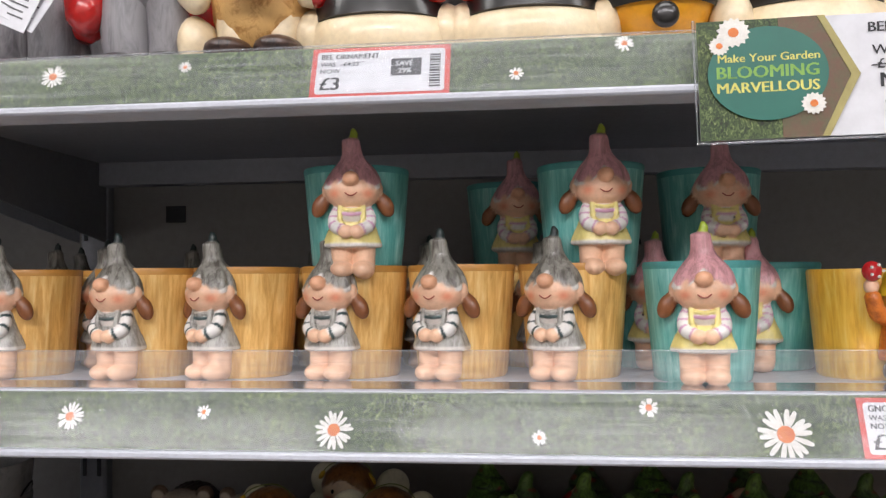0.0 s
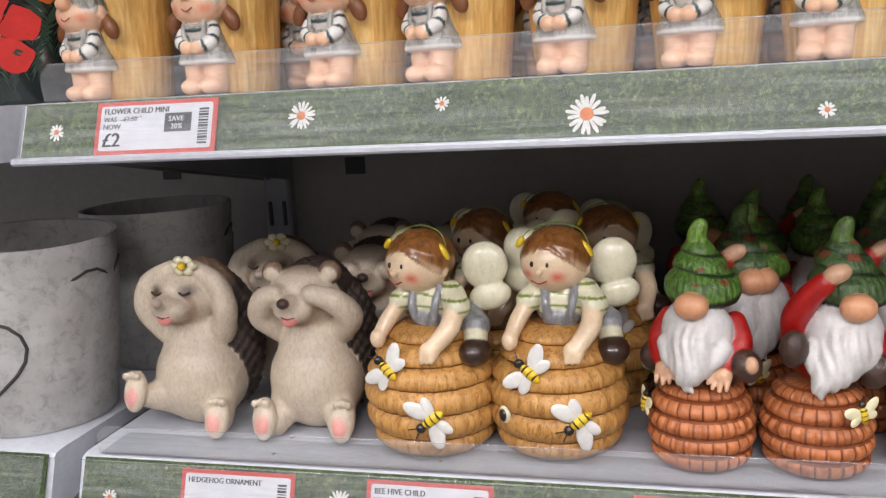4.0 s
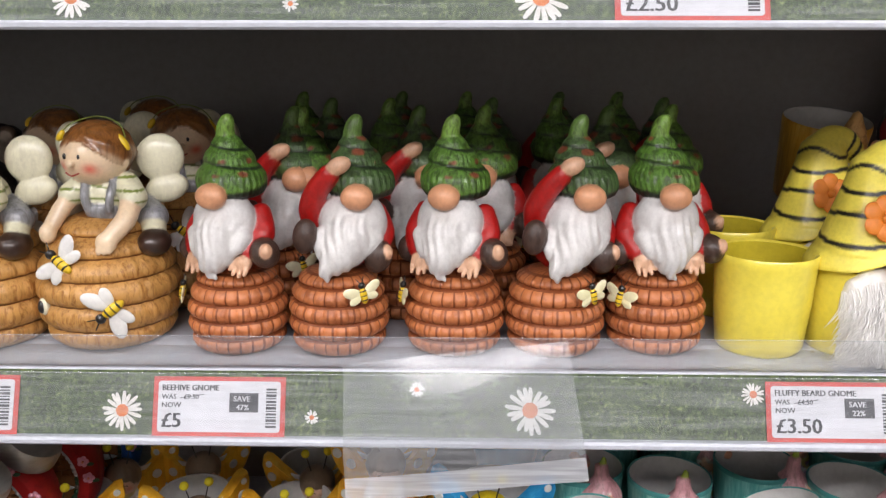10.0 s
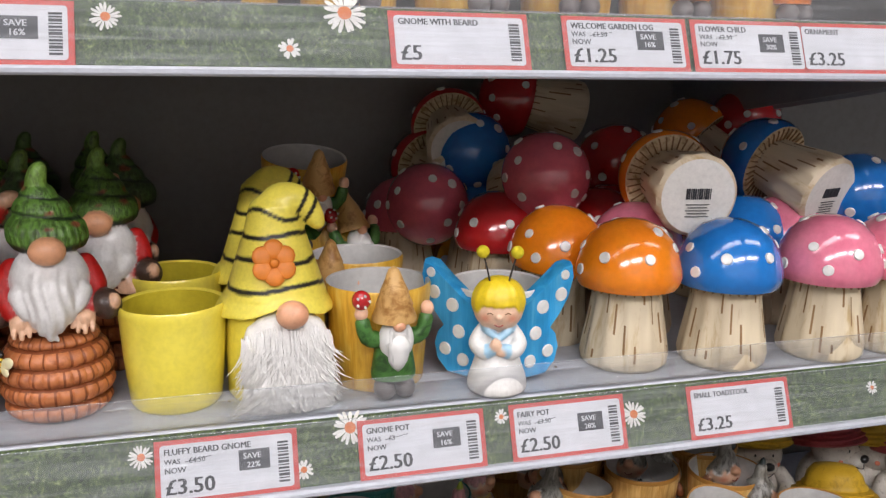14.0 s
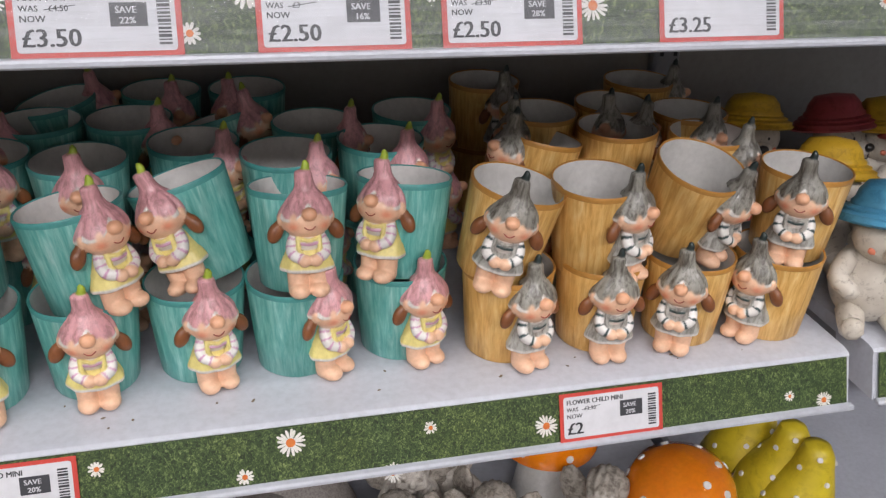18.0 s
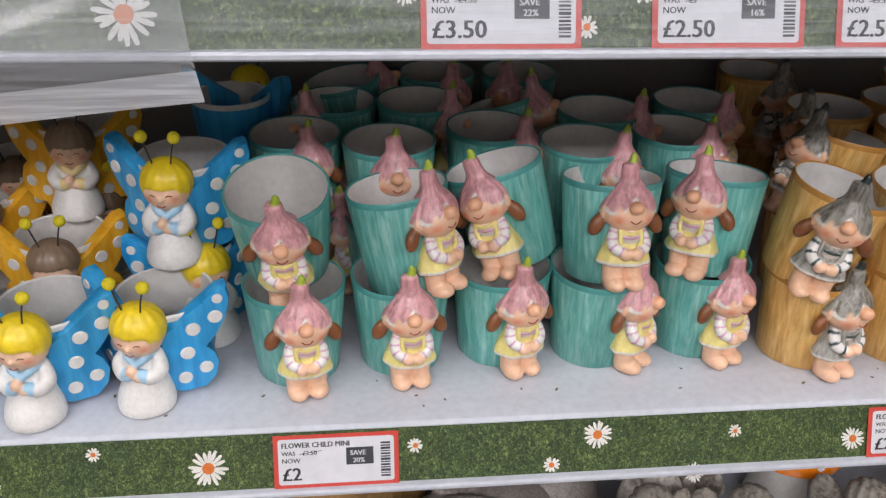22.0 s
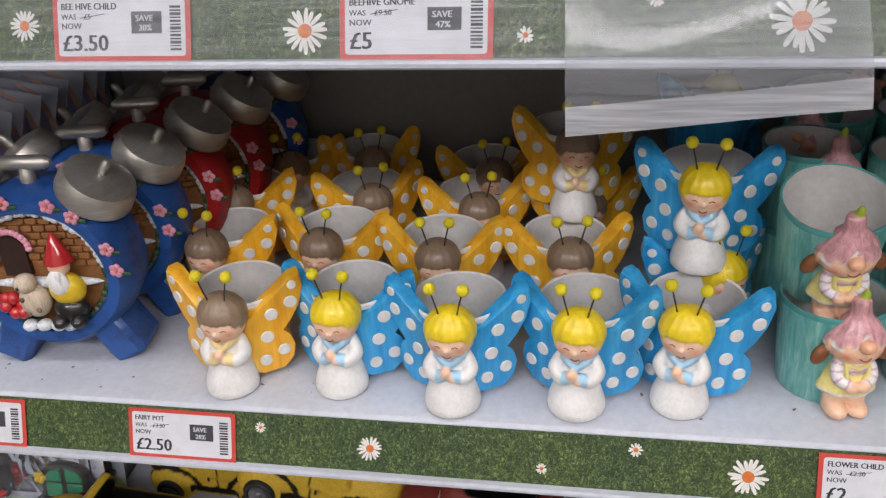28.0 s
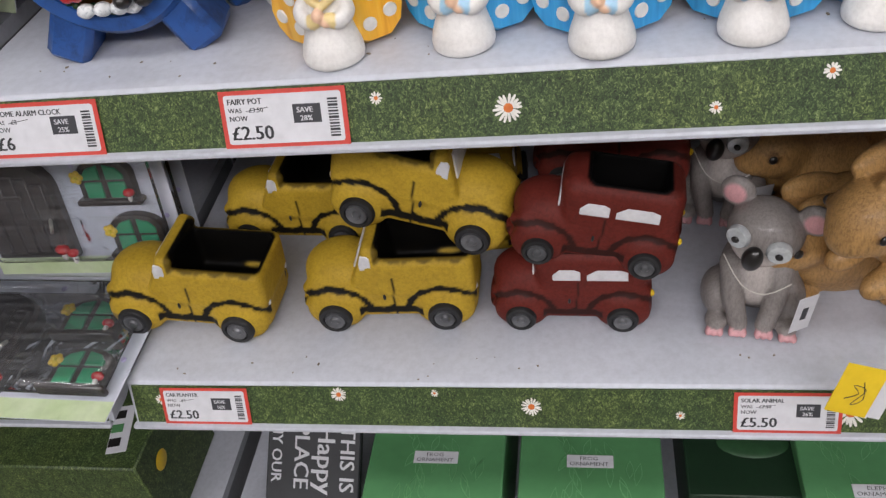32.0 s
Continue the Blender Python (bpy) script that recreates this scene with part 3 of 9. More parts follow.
class Sculpt:
    """A list of blended solids; sizes in millimetres, the front faces -y."""

    def __init__(self):
        self.items = []

    def solid(self, dist, lo, hi, paint, k):
        self.items.append((dist, np.array(lo, float), np.array(hi, float), paint, k))
        return self

    def ell(self, c, r, paint, k=0.8, rot=(0, 0, 0), disp=None, clip=None):
        r = np.array((r, r, r) if isinstance(r, (int, float)) else r, float)
        m = np.array(pose(0, 0, 0, *rot).to_3x3())
        c = np.array(c, float)

        def dist(p):
            q = (p - c) @ m
            a = np.linalg.norm(q / r, axis=1)
            b = np.linalg.norm(q / (r * r), axis=1)
            d = a * (a - 1) / np.maximum(b, 1e-6)
            if disp:
                d = d + disp(q[:, 0], q[:, 1], q[:, 2])
            return np.maximum(d, clip(p[:, 0], p[:, 1], p[:, 2])) if clip else d
        ext = np.sqrt((m * m) @ (r * r)) + 2.5
        return self.solid(dist, c - ext, c + ext, paint, k)

    def box(self, c, half, r, paint, k=0.8, rot=(0, 0, 0), cut=False):
        """Rounded block; with cut it is hollowed out of what stands before it."""
        m, c, half = np.array(pose(0, 0, 0, *rot).to_3x3()), np.array(c, float), np.array(half, float)

        def dist(p):
            q = np.abs((p - c) @ m) - half + r
            return np.linalg.norm(np.maximum(q, 0), axis=1) + np.minimum(q.max(1), 0) - r
        ext = np.abs(m) @ half + 2.5
        return self.solid(dist, c - ext, c + ext, paint, -1.0 if cut else k)

    def path(self, pts, rads, paint, k=0.8, steps=5, disp=None):
        """Round limb along a smooth curve; paint may be a list, one for each stretch of the curve."""
        pts = np.array(pts, float)
        rads = [rads] * len(pts) if isinstance(rads, (int, float)) else rads
        P, R = [], []
        n = len(pts)
        for i in range(n - 1):
            a, b, c, d = pts[max(i - 1, 0)], pts[i], pts[i + 1], pts[min(i + 2, n - 1)]
            for q in range(steps):
                t = q / steps
                P.append(0.5 * (2 * b + (c - a) * t + (2 * a - 5 * b + 4 * c - d) * t * t + (3 * b - a - 3 * c + d) * t ** 3))
                R.append(rads[i] + (rads[i + 1] - rads[i]) * t)
        P.append(pts[-1])
        R.append(rads[-1])
        seg = [(P[i], P[i + 1], R[i], R[i + 1]) for i in range(len(P) - 1)]

        def nearest(p):
            best, where = np.full(len(p), 1e9), np.zeros(len(p))
            for i, (a, b, ra, rb) in enumerate(seg):
                ab = b - a
                h = np.clip(((p - a) @ ab) / max(1e-9, ab @ ab), 0, 1)
                d = np.linalg.norm(p - a - h[:, None] * ab, axis=1) - (ra + (rb - ra) * h)
                where = np.where(d < best, (i + h) / len(seg), where)
                best = np.minimum(best, d)
            return best, where

        def dist(p):
            d = nearest(p)[0]
            return d + disp(p[:, 0], p[:, 1], p[:, 2]) if disp else d
        col = paint
        if isinstance(paint, list):
            rows = np.array(paint)
            col = lambda x, y, z: rows[np.minimum((nearest(np.stack((x, y, z), 1))[1] * len(rows)).astype(int), len(rows) - 1)]  # noqa: E731
        pp, rm = np.array(P), max(R) + 2.5
        return self.solid(dist, pp.min(0) - rm, pp.max(0) + rm, col, k)

    def turned(self, prof, paint, c=(0, 0), sq=(1, 1), k=0.8, bend=None, ridge=None, edge=None):
        """Turned body: prof is (radius, z) with rising z; edge(angle) is a lower rim that follows the angle from the front."""
        rr, zz = np.array([q[0] for q in prof], float), np.array([q[1] for q in prof], float)

        def dist(p):
            z = p[:, 2]
            bx, by = bend(z) if bend else (0.0, 0.0)
            x, y = (p[:, 0] - c[0] - bx) / sq[0], (p[:, 1] - c[1] - by) / sq[1]
            rho = np.hypot(x, y)
            a = np.arctan2(x, -y)
            rad = np.interp(z, zz, rr)
            if ridge:
                rad = rad * ridge(a, z)
            slope = np.interp(z, zz, np.gradient(rr, zz))
            d = (rho - rad) * min(sq) / np.sqrt(1 + np.clip(slope, -3, 3) ** 2)
            low = edge(a) if edge else zz[0]
            return np.maximum(np.maximum(d, low - z), z - zz[-1])
        b0 = np.array([bend(z) if bend else (0.0, 0.0) for z in zz])
        rm = rr.max() * 1.12 + 2.5
        lo = (c[0] + b0[:, 0].min() - rm * sq[0], c[1] + b0[:, 1].min() - rm * sq[1], zz[0] - 2.5)
        hi = (c[0] + b0[:, 0].max() + rm * sq[0], c[1] + b0[:, 1].max() + rm * sq[1], zz[-1] + 2.5)
        return self.solid(dist, lo, hi, paint, k)

    def skin(self, step=1.1, buried=None):
        """Samples the blended solid on a grid and wraps it in quads; returns vertices (m), faces and paint. What is buried in another body is left off."""
        lo = np.min([q[1] for q in self.items], 0) - 2 * step
        hi = np.max([q[2] for q in self.items], 0) + 2 * step
        n = np.ceil((hi - lo) / step).astype(int) + 1
        ax = [lo[i] + step * np.arange(n[i]) for i in range(3)]
        f = np.full(n, 9.0)
        for dist, a, b, _, k in self.items:
            i0 = np.maximum(np.floor((a - lo) / step).astype(int), 0)
            i1 = np.minimum(np.ceil((b - lo) / step).astype(int) + 1, n)
            sl = tuple(slice(u, v) for u, v in zip(i0, i1))
            g = np.stack(np.meshgrid(*[ax[i][sl[i]] for i in range(3)], indexing="ij"), -1)
            d = dist(g.reshape(-1, 3)).reshape(g.shape[:3])
            old = f[sl]
            if k < 0:
                f[sl] = np.maximum(old, -d)
                continue
            h = np.maximum(k - np.abs(old - d), 0.0) / max(k, 1e-6)
            f[sl] = np.minimum(old, d) - h * h * k * 0.25
        cell = np.zeros(n - 1, int)
        acc, cnt = np.zeros((*(n - 1), 3)), np.zeros(n - 1)
        corner = lambda o: tuple(slice(o[i], n[i] - 1 + o[i]) for i in range(3))  # noqa: E731
        for o in range(3):
            for u in (0, 1):
                for w in (0, 1):
                    c0 = [0, 0, 0]
                    c0[(o + 1) % 3], c0[(o + 2) % 3] = u, w
                    c1 = list(c0)
                    c1[o] = 1
                    a, b = f[corner(c0)], f[corner(c1)]
                    cross = (a < 0) != (b < 0)
                    t = np.where(cross, a / np.where(cross, a - b, 1.0), 0.0)
                    for i in range(3):
                        acc[..., i] += np.where(cross, c0[i] + (t if i == o else 0.0), 0.0)
                    cnt += cross
        on = cnt > 0
        cell[on] = np.arange(on.sum())
        idx = np.argwhere(on)
        vs = lo + step * (idx + acc[on] / cnt[on][:, None])
        fs = []
        for o in range(3):
            u, w = (o + 1) % 3, (o + 2) % 3
            a0, a1 = [slice(1, n[i] - 1) for i in range(3)], [slice(1, n[i] - 1) for i in range(3)]
            a0[o], a1[o] = slice(0, n[o] - 1), slice(1, n[o])
            a, b = f[tuple(a0)], f[tuple(a1)]
            at = np.argwhere((a < 0) != (b < 0)) + 1
            at[:, o] -= 1
            quad = []
            for du, dw in ((-1, -1), (0, -1), (0, 0), (-1, 0)):
                q = at.copy()
                q[:, u] += du
                q[:, w] += dw
                quad.append(cell[tuple(q.T)])
            fs.append(np.stack(quad, 1))
        fs = np.concatenate(fs)
        num, den = np.zeros((len(vs), 4)), np.zeros(len(vs)) + 1e-12
        for dist, a, b, col, k in self.items:
            near = np.all((vs > a) & (vs < b), axis=1)
            if not near.any():
                continue
            p = vs[near]
            d = dist(p) if k >= 0 else np.abs(dist(p)) - 3.2
            w = np.exp(-np.clip(d, -3.0 if k < 0 else -2.0, 4.0) / 0.16)
            num[near] += w[:, None] * (col(p[:, 0], p[:, 1], p[:, 2]) if callable(col) else col)
            den[near] += w
        if buried:
            keep = ~np.all(buried(vs[:, 0], vs[:, 1], vs[:, 2])[fs], axis=1)
            used, flat = np.unique(fs[keep], return_inverse=True)
            vs, num, den, fs = vs[used], num[used], den[used], flat.reshape(-1, 4)
        return vs * 0.001, fs, num / den[:, None]


def blend_paint(a, b, f):
    """Paint a shading softly into paint b by the weight f."""
    f = np.clip(f, 0, 1)[:, None]
    return a * (1 - f) + b * f



# ---- the place ----
BACK, LEFT, RIGHT = 0.40, 0.0, 1.288
SLOPE = 0.39
LIP = {"A": 1.64, "B": 1.441, "C": 1.2, "D": 0.914, "E": 0.621, "F": 0.335}
YOFF = {"A": -0.012, "B": -0.007, "C": 0.0, "D": -0.001, "E": 0.007, "F": 0.01}
RIM = {"A": 0.037, "B": 0.036, "C": 0.040, "D": 0.040, "E": 0.040, "F": 0.040}
TOP = {k: z + RIM[k] for k, z in LIP.items()}


def slab(name, lo, hi, mat, kind="structure", label="", category=""):
    mb = MB()
    mb.box([(a + b) / 2 for a, b in zip(lo, hi)], [b - a for a, b in zip(lo, hi)], mat, bev=0.002)
    return tagged(new(name, mb.mesh(name)), label, category, kind=kind)


M["floor"] = paint("grey_vinyl_floor", "6b6864", 0.35, "5e5b57", 0.8, 60, 3, bump=0.05)
M["wall"] = paint("grey_shop_wall", "a8a6a2", 0.7, "98958f", 0.8, 60, 3, bump=0.1)
slab("floor", (-4, -4, -0.1), (5.5, 1.2, 0.0), "floor", label="grey vinyl shop floor", category="floor")
slab("ceiling", (-4, -4, CEIL), (5.5, 1.2, CEIL + 0.1), "wall", label="plain grey shop ceiling", category="ceiling")
slab("wall_south", (-4, -4.1, 0), (5.5, -4.0, CEIL), "wall", label="plain grey shop wall", category="wall")
slab("wall_north", (-4, 1.2, 0), (5.5, 1.3, CEIL), "wall", label="plain grey shop wall", category="wall")
slab("wall_west", (-4.1, -4, 0), (-4.0, 1.2, CEIL), "wall", label="plain grey shop wall", category="wall")
slab("wall_east", (5.5, -4, 0), (5.6, 1.2, CEIL), "wall", label="plain grey shop wall", category="wall")
M["lamp_glow"] = bpy.data.materials.new("lamp_diffuser")
M["lamp_glow"].use_nodes = True
M["lamp_glow"].node_tree.nodes["Principled BSDF"].inputs["Emission Color"].default_value = (1, 0.985, 0.96, 1)
M["lamp_glow"].node_tree.nodes["Principled BSDF"].inputs["Emission Strength"].default_value = 6.0


def ceiling_light():
    e = thing("ceiling_light", "white rectangular ceiling light panel, switched on", "ceiling light", "ceiling lights over the aisle")
    part("frame", MB().box((0, 0, -0.01), (1.6, 0.6, 0.03), "white_steel", bev=0.004), e)
    part("diffuser", MB().box((0, 0, -0.028), (1.52, 0.52, 0.008), "lamp_glow", bev=0.002), e)
    return e


place_all(ceiling_light, [pose(x, y, CEIL - 0.012) for x, y in LAMPS])

BAYS = {"left": (-1.30, LEFT - 0.022), "mid": (LEFT, RIGHT), "right": (RIGHT + 0.022, 2.55)}
for key, (x0, x1) in BAYS.items():
    mb = MB()
    mb.box(((x0 + x1) / 2, BACK + 0.012, 1.15), (x1 - x0 + 0.016, 0.02, 2.1), "back_panel", bev=0.002)
    panel = tagged(new("back_panel", mb.mesh("back_panel")), "grey steel back panel of the shelving with dark slots", "panel", kind="structure")
    for k in range(9):
        for sx in (x0 + 0.075, x1 - 0.12):
            part("slot", MB().box((sx, BACK + 0.0015, 0.32 + 0.2175 * k - 0.01), (0.022, 0.002, 0.018), "ink", bev=0.0004), panel, "dark slot")


def upright():
    e = thing("upright_post", "grey slotted steel shelving upright", "shelf post", "shelving uprights")
    part("post", MB().box((0, 0, 1.1), (0.03, 0.05, 2.2), "grey_steel", bev=0.003), e)
    mb = MB()
    for k in range(40):
        for sx in (-0.008, 0.008):
            mb.box((sx, -0.0255, 0.2 + k * 0.05), (0.004, 0.002, 0.026), "ink", bev=0.0004)
    tagged(part("slot_column", mb, e), kind="stuff")
    return e


place_all(upright, [pose(x, BACK + 0.012, 0) for x in (LEFT - 0.011, RIGHT + 0.011)])


def shelf(bay, row, riser=0.0, cover=True, depth=BACK):
    """One pressed-steel shelf with its ticket strip, brackets and, on some, a clear riser."""
    x0, x1 = BAYS[bay]
    z = LIP[row]
    e = thing("shelf", "white steel shelf with lawn-print ticket strip" + (" and clear riser" if riser else ""), "shelf", "shelves of the display")
    w = x1 - x0
    lift = RIM[row] / 0.040
    prof = [(0.004, 0.0), (0.0158, 0.0335 * lift), (0.0162, 0.0368 * lift), (0.0188, 0.0388 * lift), (0.0235, 0.0398 * lift), (0.0280, 0.040 * lift), (depth, 0.040 * lift), (depth, 0.004), (depth - 0.02, 0.004), (depth - 0.02, 0.028), (0.06, 0.028), (0.05, 0.006), (0.03, 0.0)]
    vs = [(x0, y, z + q) for y, q in prof] + [(x1, y, z + q) for y, q in prof]
    n = len(prof)
    fs = [tuple(range(n)), tuple(range(2 * n - 1, n - 1, -1))] + [(i, n + i, n + (i + 1) % n, (i + 1) % n) for i in range(n)]
    part("tray", MB().put(vs, fs, "white_steel"), e, sharp=25)
    inx = 0.004
    strip = [(0.0012, 0.0032), (0.0012 + SLOPE * (0.0390 * lift - 0.0032), 0.0390 * lift)] if cover else [(0.0012, 0.0032), (0.0142, 0.0366)]
    (ya, za), (yb, zb) = strip
    part("lawn_print_strip", MB().put([(x0 + inx, ya, z + za), (x1 - inx, ya, z + za), (x1 - inx, yb, z + zb), (x0 + inx, yb, z + zb), (x0 + inx, ya + 0.0016, z + za), (x1 - inx, ya + 0.0016, z + za), (x1 - inx, yb + 0.0012, z + zb), (x0 + inx, yb + 0.0012, z + zb)], [(0, 1, 2, 3), (7, 6, 5, 4), (0, 4, 5, 1), (2, 6, 7, 3), (1, 5, 6, 2), (0, 3, 7, 4)], "grass"), e, "lawn photograph print with daisies")
    part("lower_lip", MB().box((x0 + w / 2, -0.0012, z + 0.0012), (w, 0.007, 0.0048), "white_steel", bev=0.0014), e)
    if cover:
        ca, cb = 0.004, 0.0392 * lift
        f = lambda q, o: -0.0040 + SLOPE * q - o  # noqa: E731
        part("ticket_cover", MB().put([(x0 + inx, f(ca, 0), z + ca), (x1 - inx, f(ca, 0), z + ca), (x1 - inx, f(cb, 0), z + cb), (x0 + inx, f(cb, 0), z + cb)], [(0, 1, 2, 3)], "cover"), e, "clear plastic ticket cover")
        part("cover_edge", MB().tube([(x0 + inx, f(cb, 0.0003), z + cb), (x1 - inx, f(cb, 0.0003), z + cb)], 0.0004, "riser", seg=6, smooth=1), e)
    for bx in (x0 + 0.004, x1 - 0.004):
        mb = MB()
        mb.prism([(0.03, 0.003), (depth - 0.005, -0.055), (depth - 0.005, 0.03), (0.03, 0.03)], 0.003, "grey_steel", Matrix.Translation((bx, 0, z)) @ pose(0, 0, 0, 0, 0, 90))
        part("bracket", mb, e, "grey steel bracket")
    if riser:
        mb = MB()
        yb0, zz, r = 0.0195, z + RIM[row] + 0.0005, 0.012
        out = [(x0 + 0.012, zz)]
        out += [(x0 + 0.012 + r - r * math.cos(a), zz + riser - r + r * math.sin(a)) for a in (0, 0.4, 0.8, 1.2, 1.57)]
        out += [(x1 - 0.008, zz + riser), (x1 - 0.008, zz)]
        vs = [(px, yb0 - 0.0035 * (pz - zz) / riser, pz) for px, pz in out]
        mb.put(vs, [tuple(range(len(vs)))], "riser")
        mb.put([(x0 + 0.012, yb0, zz), (x1 - 0.008, yb0, zz), (x1 - 0.008, yb0 + 0.035, zz + 0.0004), (x0 + 0.012, yb0 + 0.035, zz + 0.0004)], [(0, 1, 2, 3)], "riser")
        part("riser", mb, e, "clear plastic riser along the front edge")
        part("riser_rim", MB().tube([(x0 + 0.02, yb0 - 0.0035, zz + riser), (x1 - 0.008, yb0 - 0.0035, zz + riser)], 0.00035, "riser", seg=6, smooth=1), e)
    e.location = (0, YOFF[row], 0)
    return e


RISE = {"B": 0.0225, "C": 0.0208}
for bay in BAYS:
    for row in "ABCDEF":
        shelf(bay, row, RISE.get(row, 0.0) if not (bay == "left" and row == "C") else 0.0, row in "ABC")


def daisy(mb, x, z, size, row, covered):
    """A flat printed daisy lying on the sloping ticket strip."""
    r = size / 2
    q = z - LIP[row]
    n = 17 if size > 0.012 else 11
    mx = Matrix.Translation((x, YOFF[row] - 0.0006 + SLOPE * q, z)) @ pose(0, 0, 0, -math.degrees(math.atan(SLOPE)), 0, 0)
    rnd = random.Random(int(x * 1000))
    for k in range(n):
        a = 2 * math.pi * (k + rnd.uniform(-0.25, 0.25)) / n
        ln, wd = r * rnd.uniform(0.86, 1.05), r * 1.7 / n
        c, s = math.cos(a), math.sin(a)
        pts = [(0.2 * r, -0.5 * wd), (0.2 * r, 0.5 * wd), (0.7 * ln, wd), (0.95 * ln, 0.7 * wd), (ln, 0.0), (0.95 * ln, -0.7 * wd), (0.7 * ln, -wd)]
        yy = -0.00004 * (k % 4)
        mb[0].put([(c * u - s * w, yy, s * u + c * w) for u, w in pts], [tuple(range(len(pts)))], "petal", mx)
    mb[1].put([(0.32 * r * math.cos(j * 0.628), -0.0003, 0.32 * r * math.sin(j * 0.628)) for j in range(10)], [tuple(range(10))], "daisy_eye", mx)


DAISIES = {
    "A": "0.178 1.664 16 0.260 1.667 8 0.454 1.655 9 0.514 1.671 11 0.030 1.660 11 0.345 1.660 18",
    "B": "0.028 1.459 11 0.188 1.462 17 0.270 1.465 9 0.348 1.456 23 0.464 1.453 9 0.524 1.469 12 0.595 1.456 30 0.727 1.468 15 0.816 1.454 12 0.846 1.473 24 1.100 1.471 9 1.200 1.461 16",
    "C": "0.026 1.216 11 0.189 1.221 18 0.350 1.217 24 0.465 1.214 9 0.596 1.219 30 0.729 1.229 14 0.819 1.213 12 0.848 1.233 22 0.944 1.230 10 1.036 1.223 18 1.227 1.223 10 1.258 1.217 14 0.528 1.230 10 0.071 1.210 16",
    "D": "0.280 0.942 8 0.358 0.933 18 0.474 0.928 8 0.534 0.944 10 0.604 0.932 25 0.736 0.940 11 0.826 0.923 12 0.857 0.941 20 0.952 0.939 10 1.233 0.928 9 1.263 0.922 14 0.924 0.913 15 1.036 0.930 17",
    "E": "0.192 0.652 14 0.274 0.654 7 0.353 0.643 17 0.470 0.637 8 0.596 0.641 25 0.730 0.649 14 0.820 0.635 11 0.850 0.651 19 0.950 0.649 10 0.030 0.646 10",
}
for row, text in DAISIES.items():
    vals = [float(v) for v in text.split()]
    e = thing("printed_daisies", "white daisies with orange centres printed along the lawn strip", "print", kind="structure")
    pm, cm = MB(), MB()
    for i in range(0, len(vals), 3):
        daisy((pm, cm), vals[i], vals[i + 1], vals[i + 2] / 1000, row, row in "ABC")
    part("petals", pm, e)
    part("daisy_centres", cm, e)


def ticket(row, x, name, price, was="", save="", tilt=0.0, w=0.080, dz=0.0):
    """Red-bordered shelf price ticket; x is its left edge."""
    h = 0.0355 * min(1.0, RIM[row] / 0.039)
    q0 = 0.0034 + dz
    v = h / 0.0365
    e = thing("price_ticket", "white price ticket with a red border reading " + name.lower(), "price ticket", "price tickets")
    e.matrix_basis = Matrix.Translation((x, YOFF[row] - 0.0016 + SLOPE * q0, LIP[row] + q0)) @ pose(0, 0, 0, -math.degrees(math.atan(SLOPE)), tilt, 0)
    part("border", MB().box((w / 2, 0, h / 2), (w, 0.0004, h), "ticket_red", bev=0.0001), e, "red printed border")
    cw, ch, cr = w / 2 - 0.0030, h / 2 - 0.0026, 0.0018
    edge = [(sx * (cw - cr) + cr * math.cos(a), sz * (ch - cr) + cr * math.sin(a)) for sx, sz, a0 in ((1, 1, 0), (-1, 1, 90), (-1, -1, 180), (1, -1, 270)) for a in (math.radians(a0 + d) for d in (0, 30, 60, 90))]
    part("card", MB().prism(edge, 0.0003, "card", Matrix.Translation((w / 2, -0.0003, h / 2))), e)
    t = MB()
    k = min(1.0, 0.058 / max(0.0001, 0.0031 * len(name)))
    write(t, name, 0.0052, 0.0280 * v, 0.0050, "ink", -0.0006, wide=0.92 * k, bold=0.035)
    if was:
        write(t, "WAS", 0.0052, 0.0228 * v, 0.0041, "ink", -0.0006, bold=0.02)
        write(t, was, 0.0185, 0.0228 * v, 0.0041, "ink", -0.0006, bold=0.02)
        t.put([(0.0165, -0.0007, 0.0232 * v), (0.031, -0.0007, 0.0255 * v), (0.031, -0.0007, 0.0259 * v), (0.0165, -0.0007, 0.0236 * v)], [(0, 1, 2, 3)], "ink")
        write(t, "NOW", 0.0052, 0.0176 * v, 0.0045, "ink", -0.0006, bold=0.02)
    write(t, price, 0.0052, 0.0056 * v, 0.0122, "ink", -0.0006, bold=0.03)
    for i in range(13):
        hh = (0.0012, 0.0007, 0.0016, 0.0009)[i % 4]
        t.box((w - 0.0085, -0.00055, (0.0062 + i * 0.0019) * v), (0.0062, 0.0001, hh), "ink", bev=0.00001)
    part("printing", t, e, "dark printed words and bar code")
    if save:
        s = MB()
        s.box((0.0550, -0.00055, 0.0208 * v), (0.0175, 0.0002, 0.0115), "save", bev=0.00005)
        part("save_box", s, e, "charcoal save box")
        s = MB()
        write(s, "SAVE", 0.0487, 0.0215 * v, 0.0046, "card", -0.0008, bold=0.03)
        write(s, save, 0.0505, 0.0163 * v, 0.0046, "card", -0.0008, bold=0.03)
        part("save_lettering", s, e)
    return e


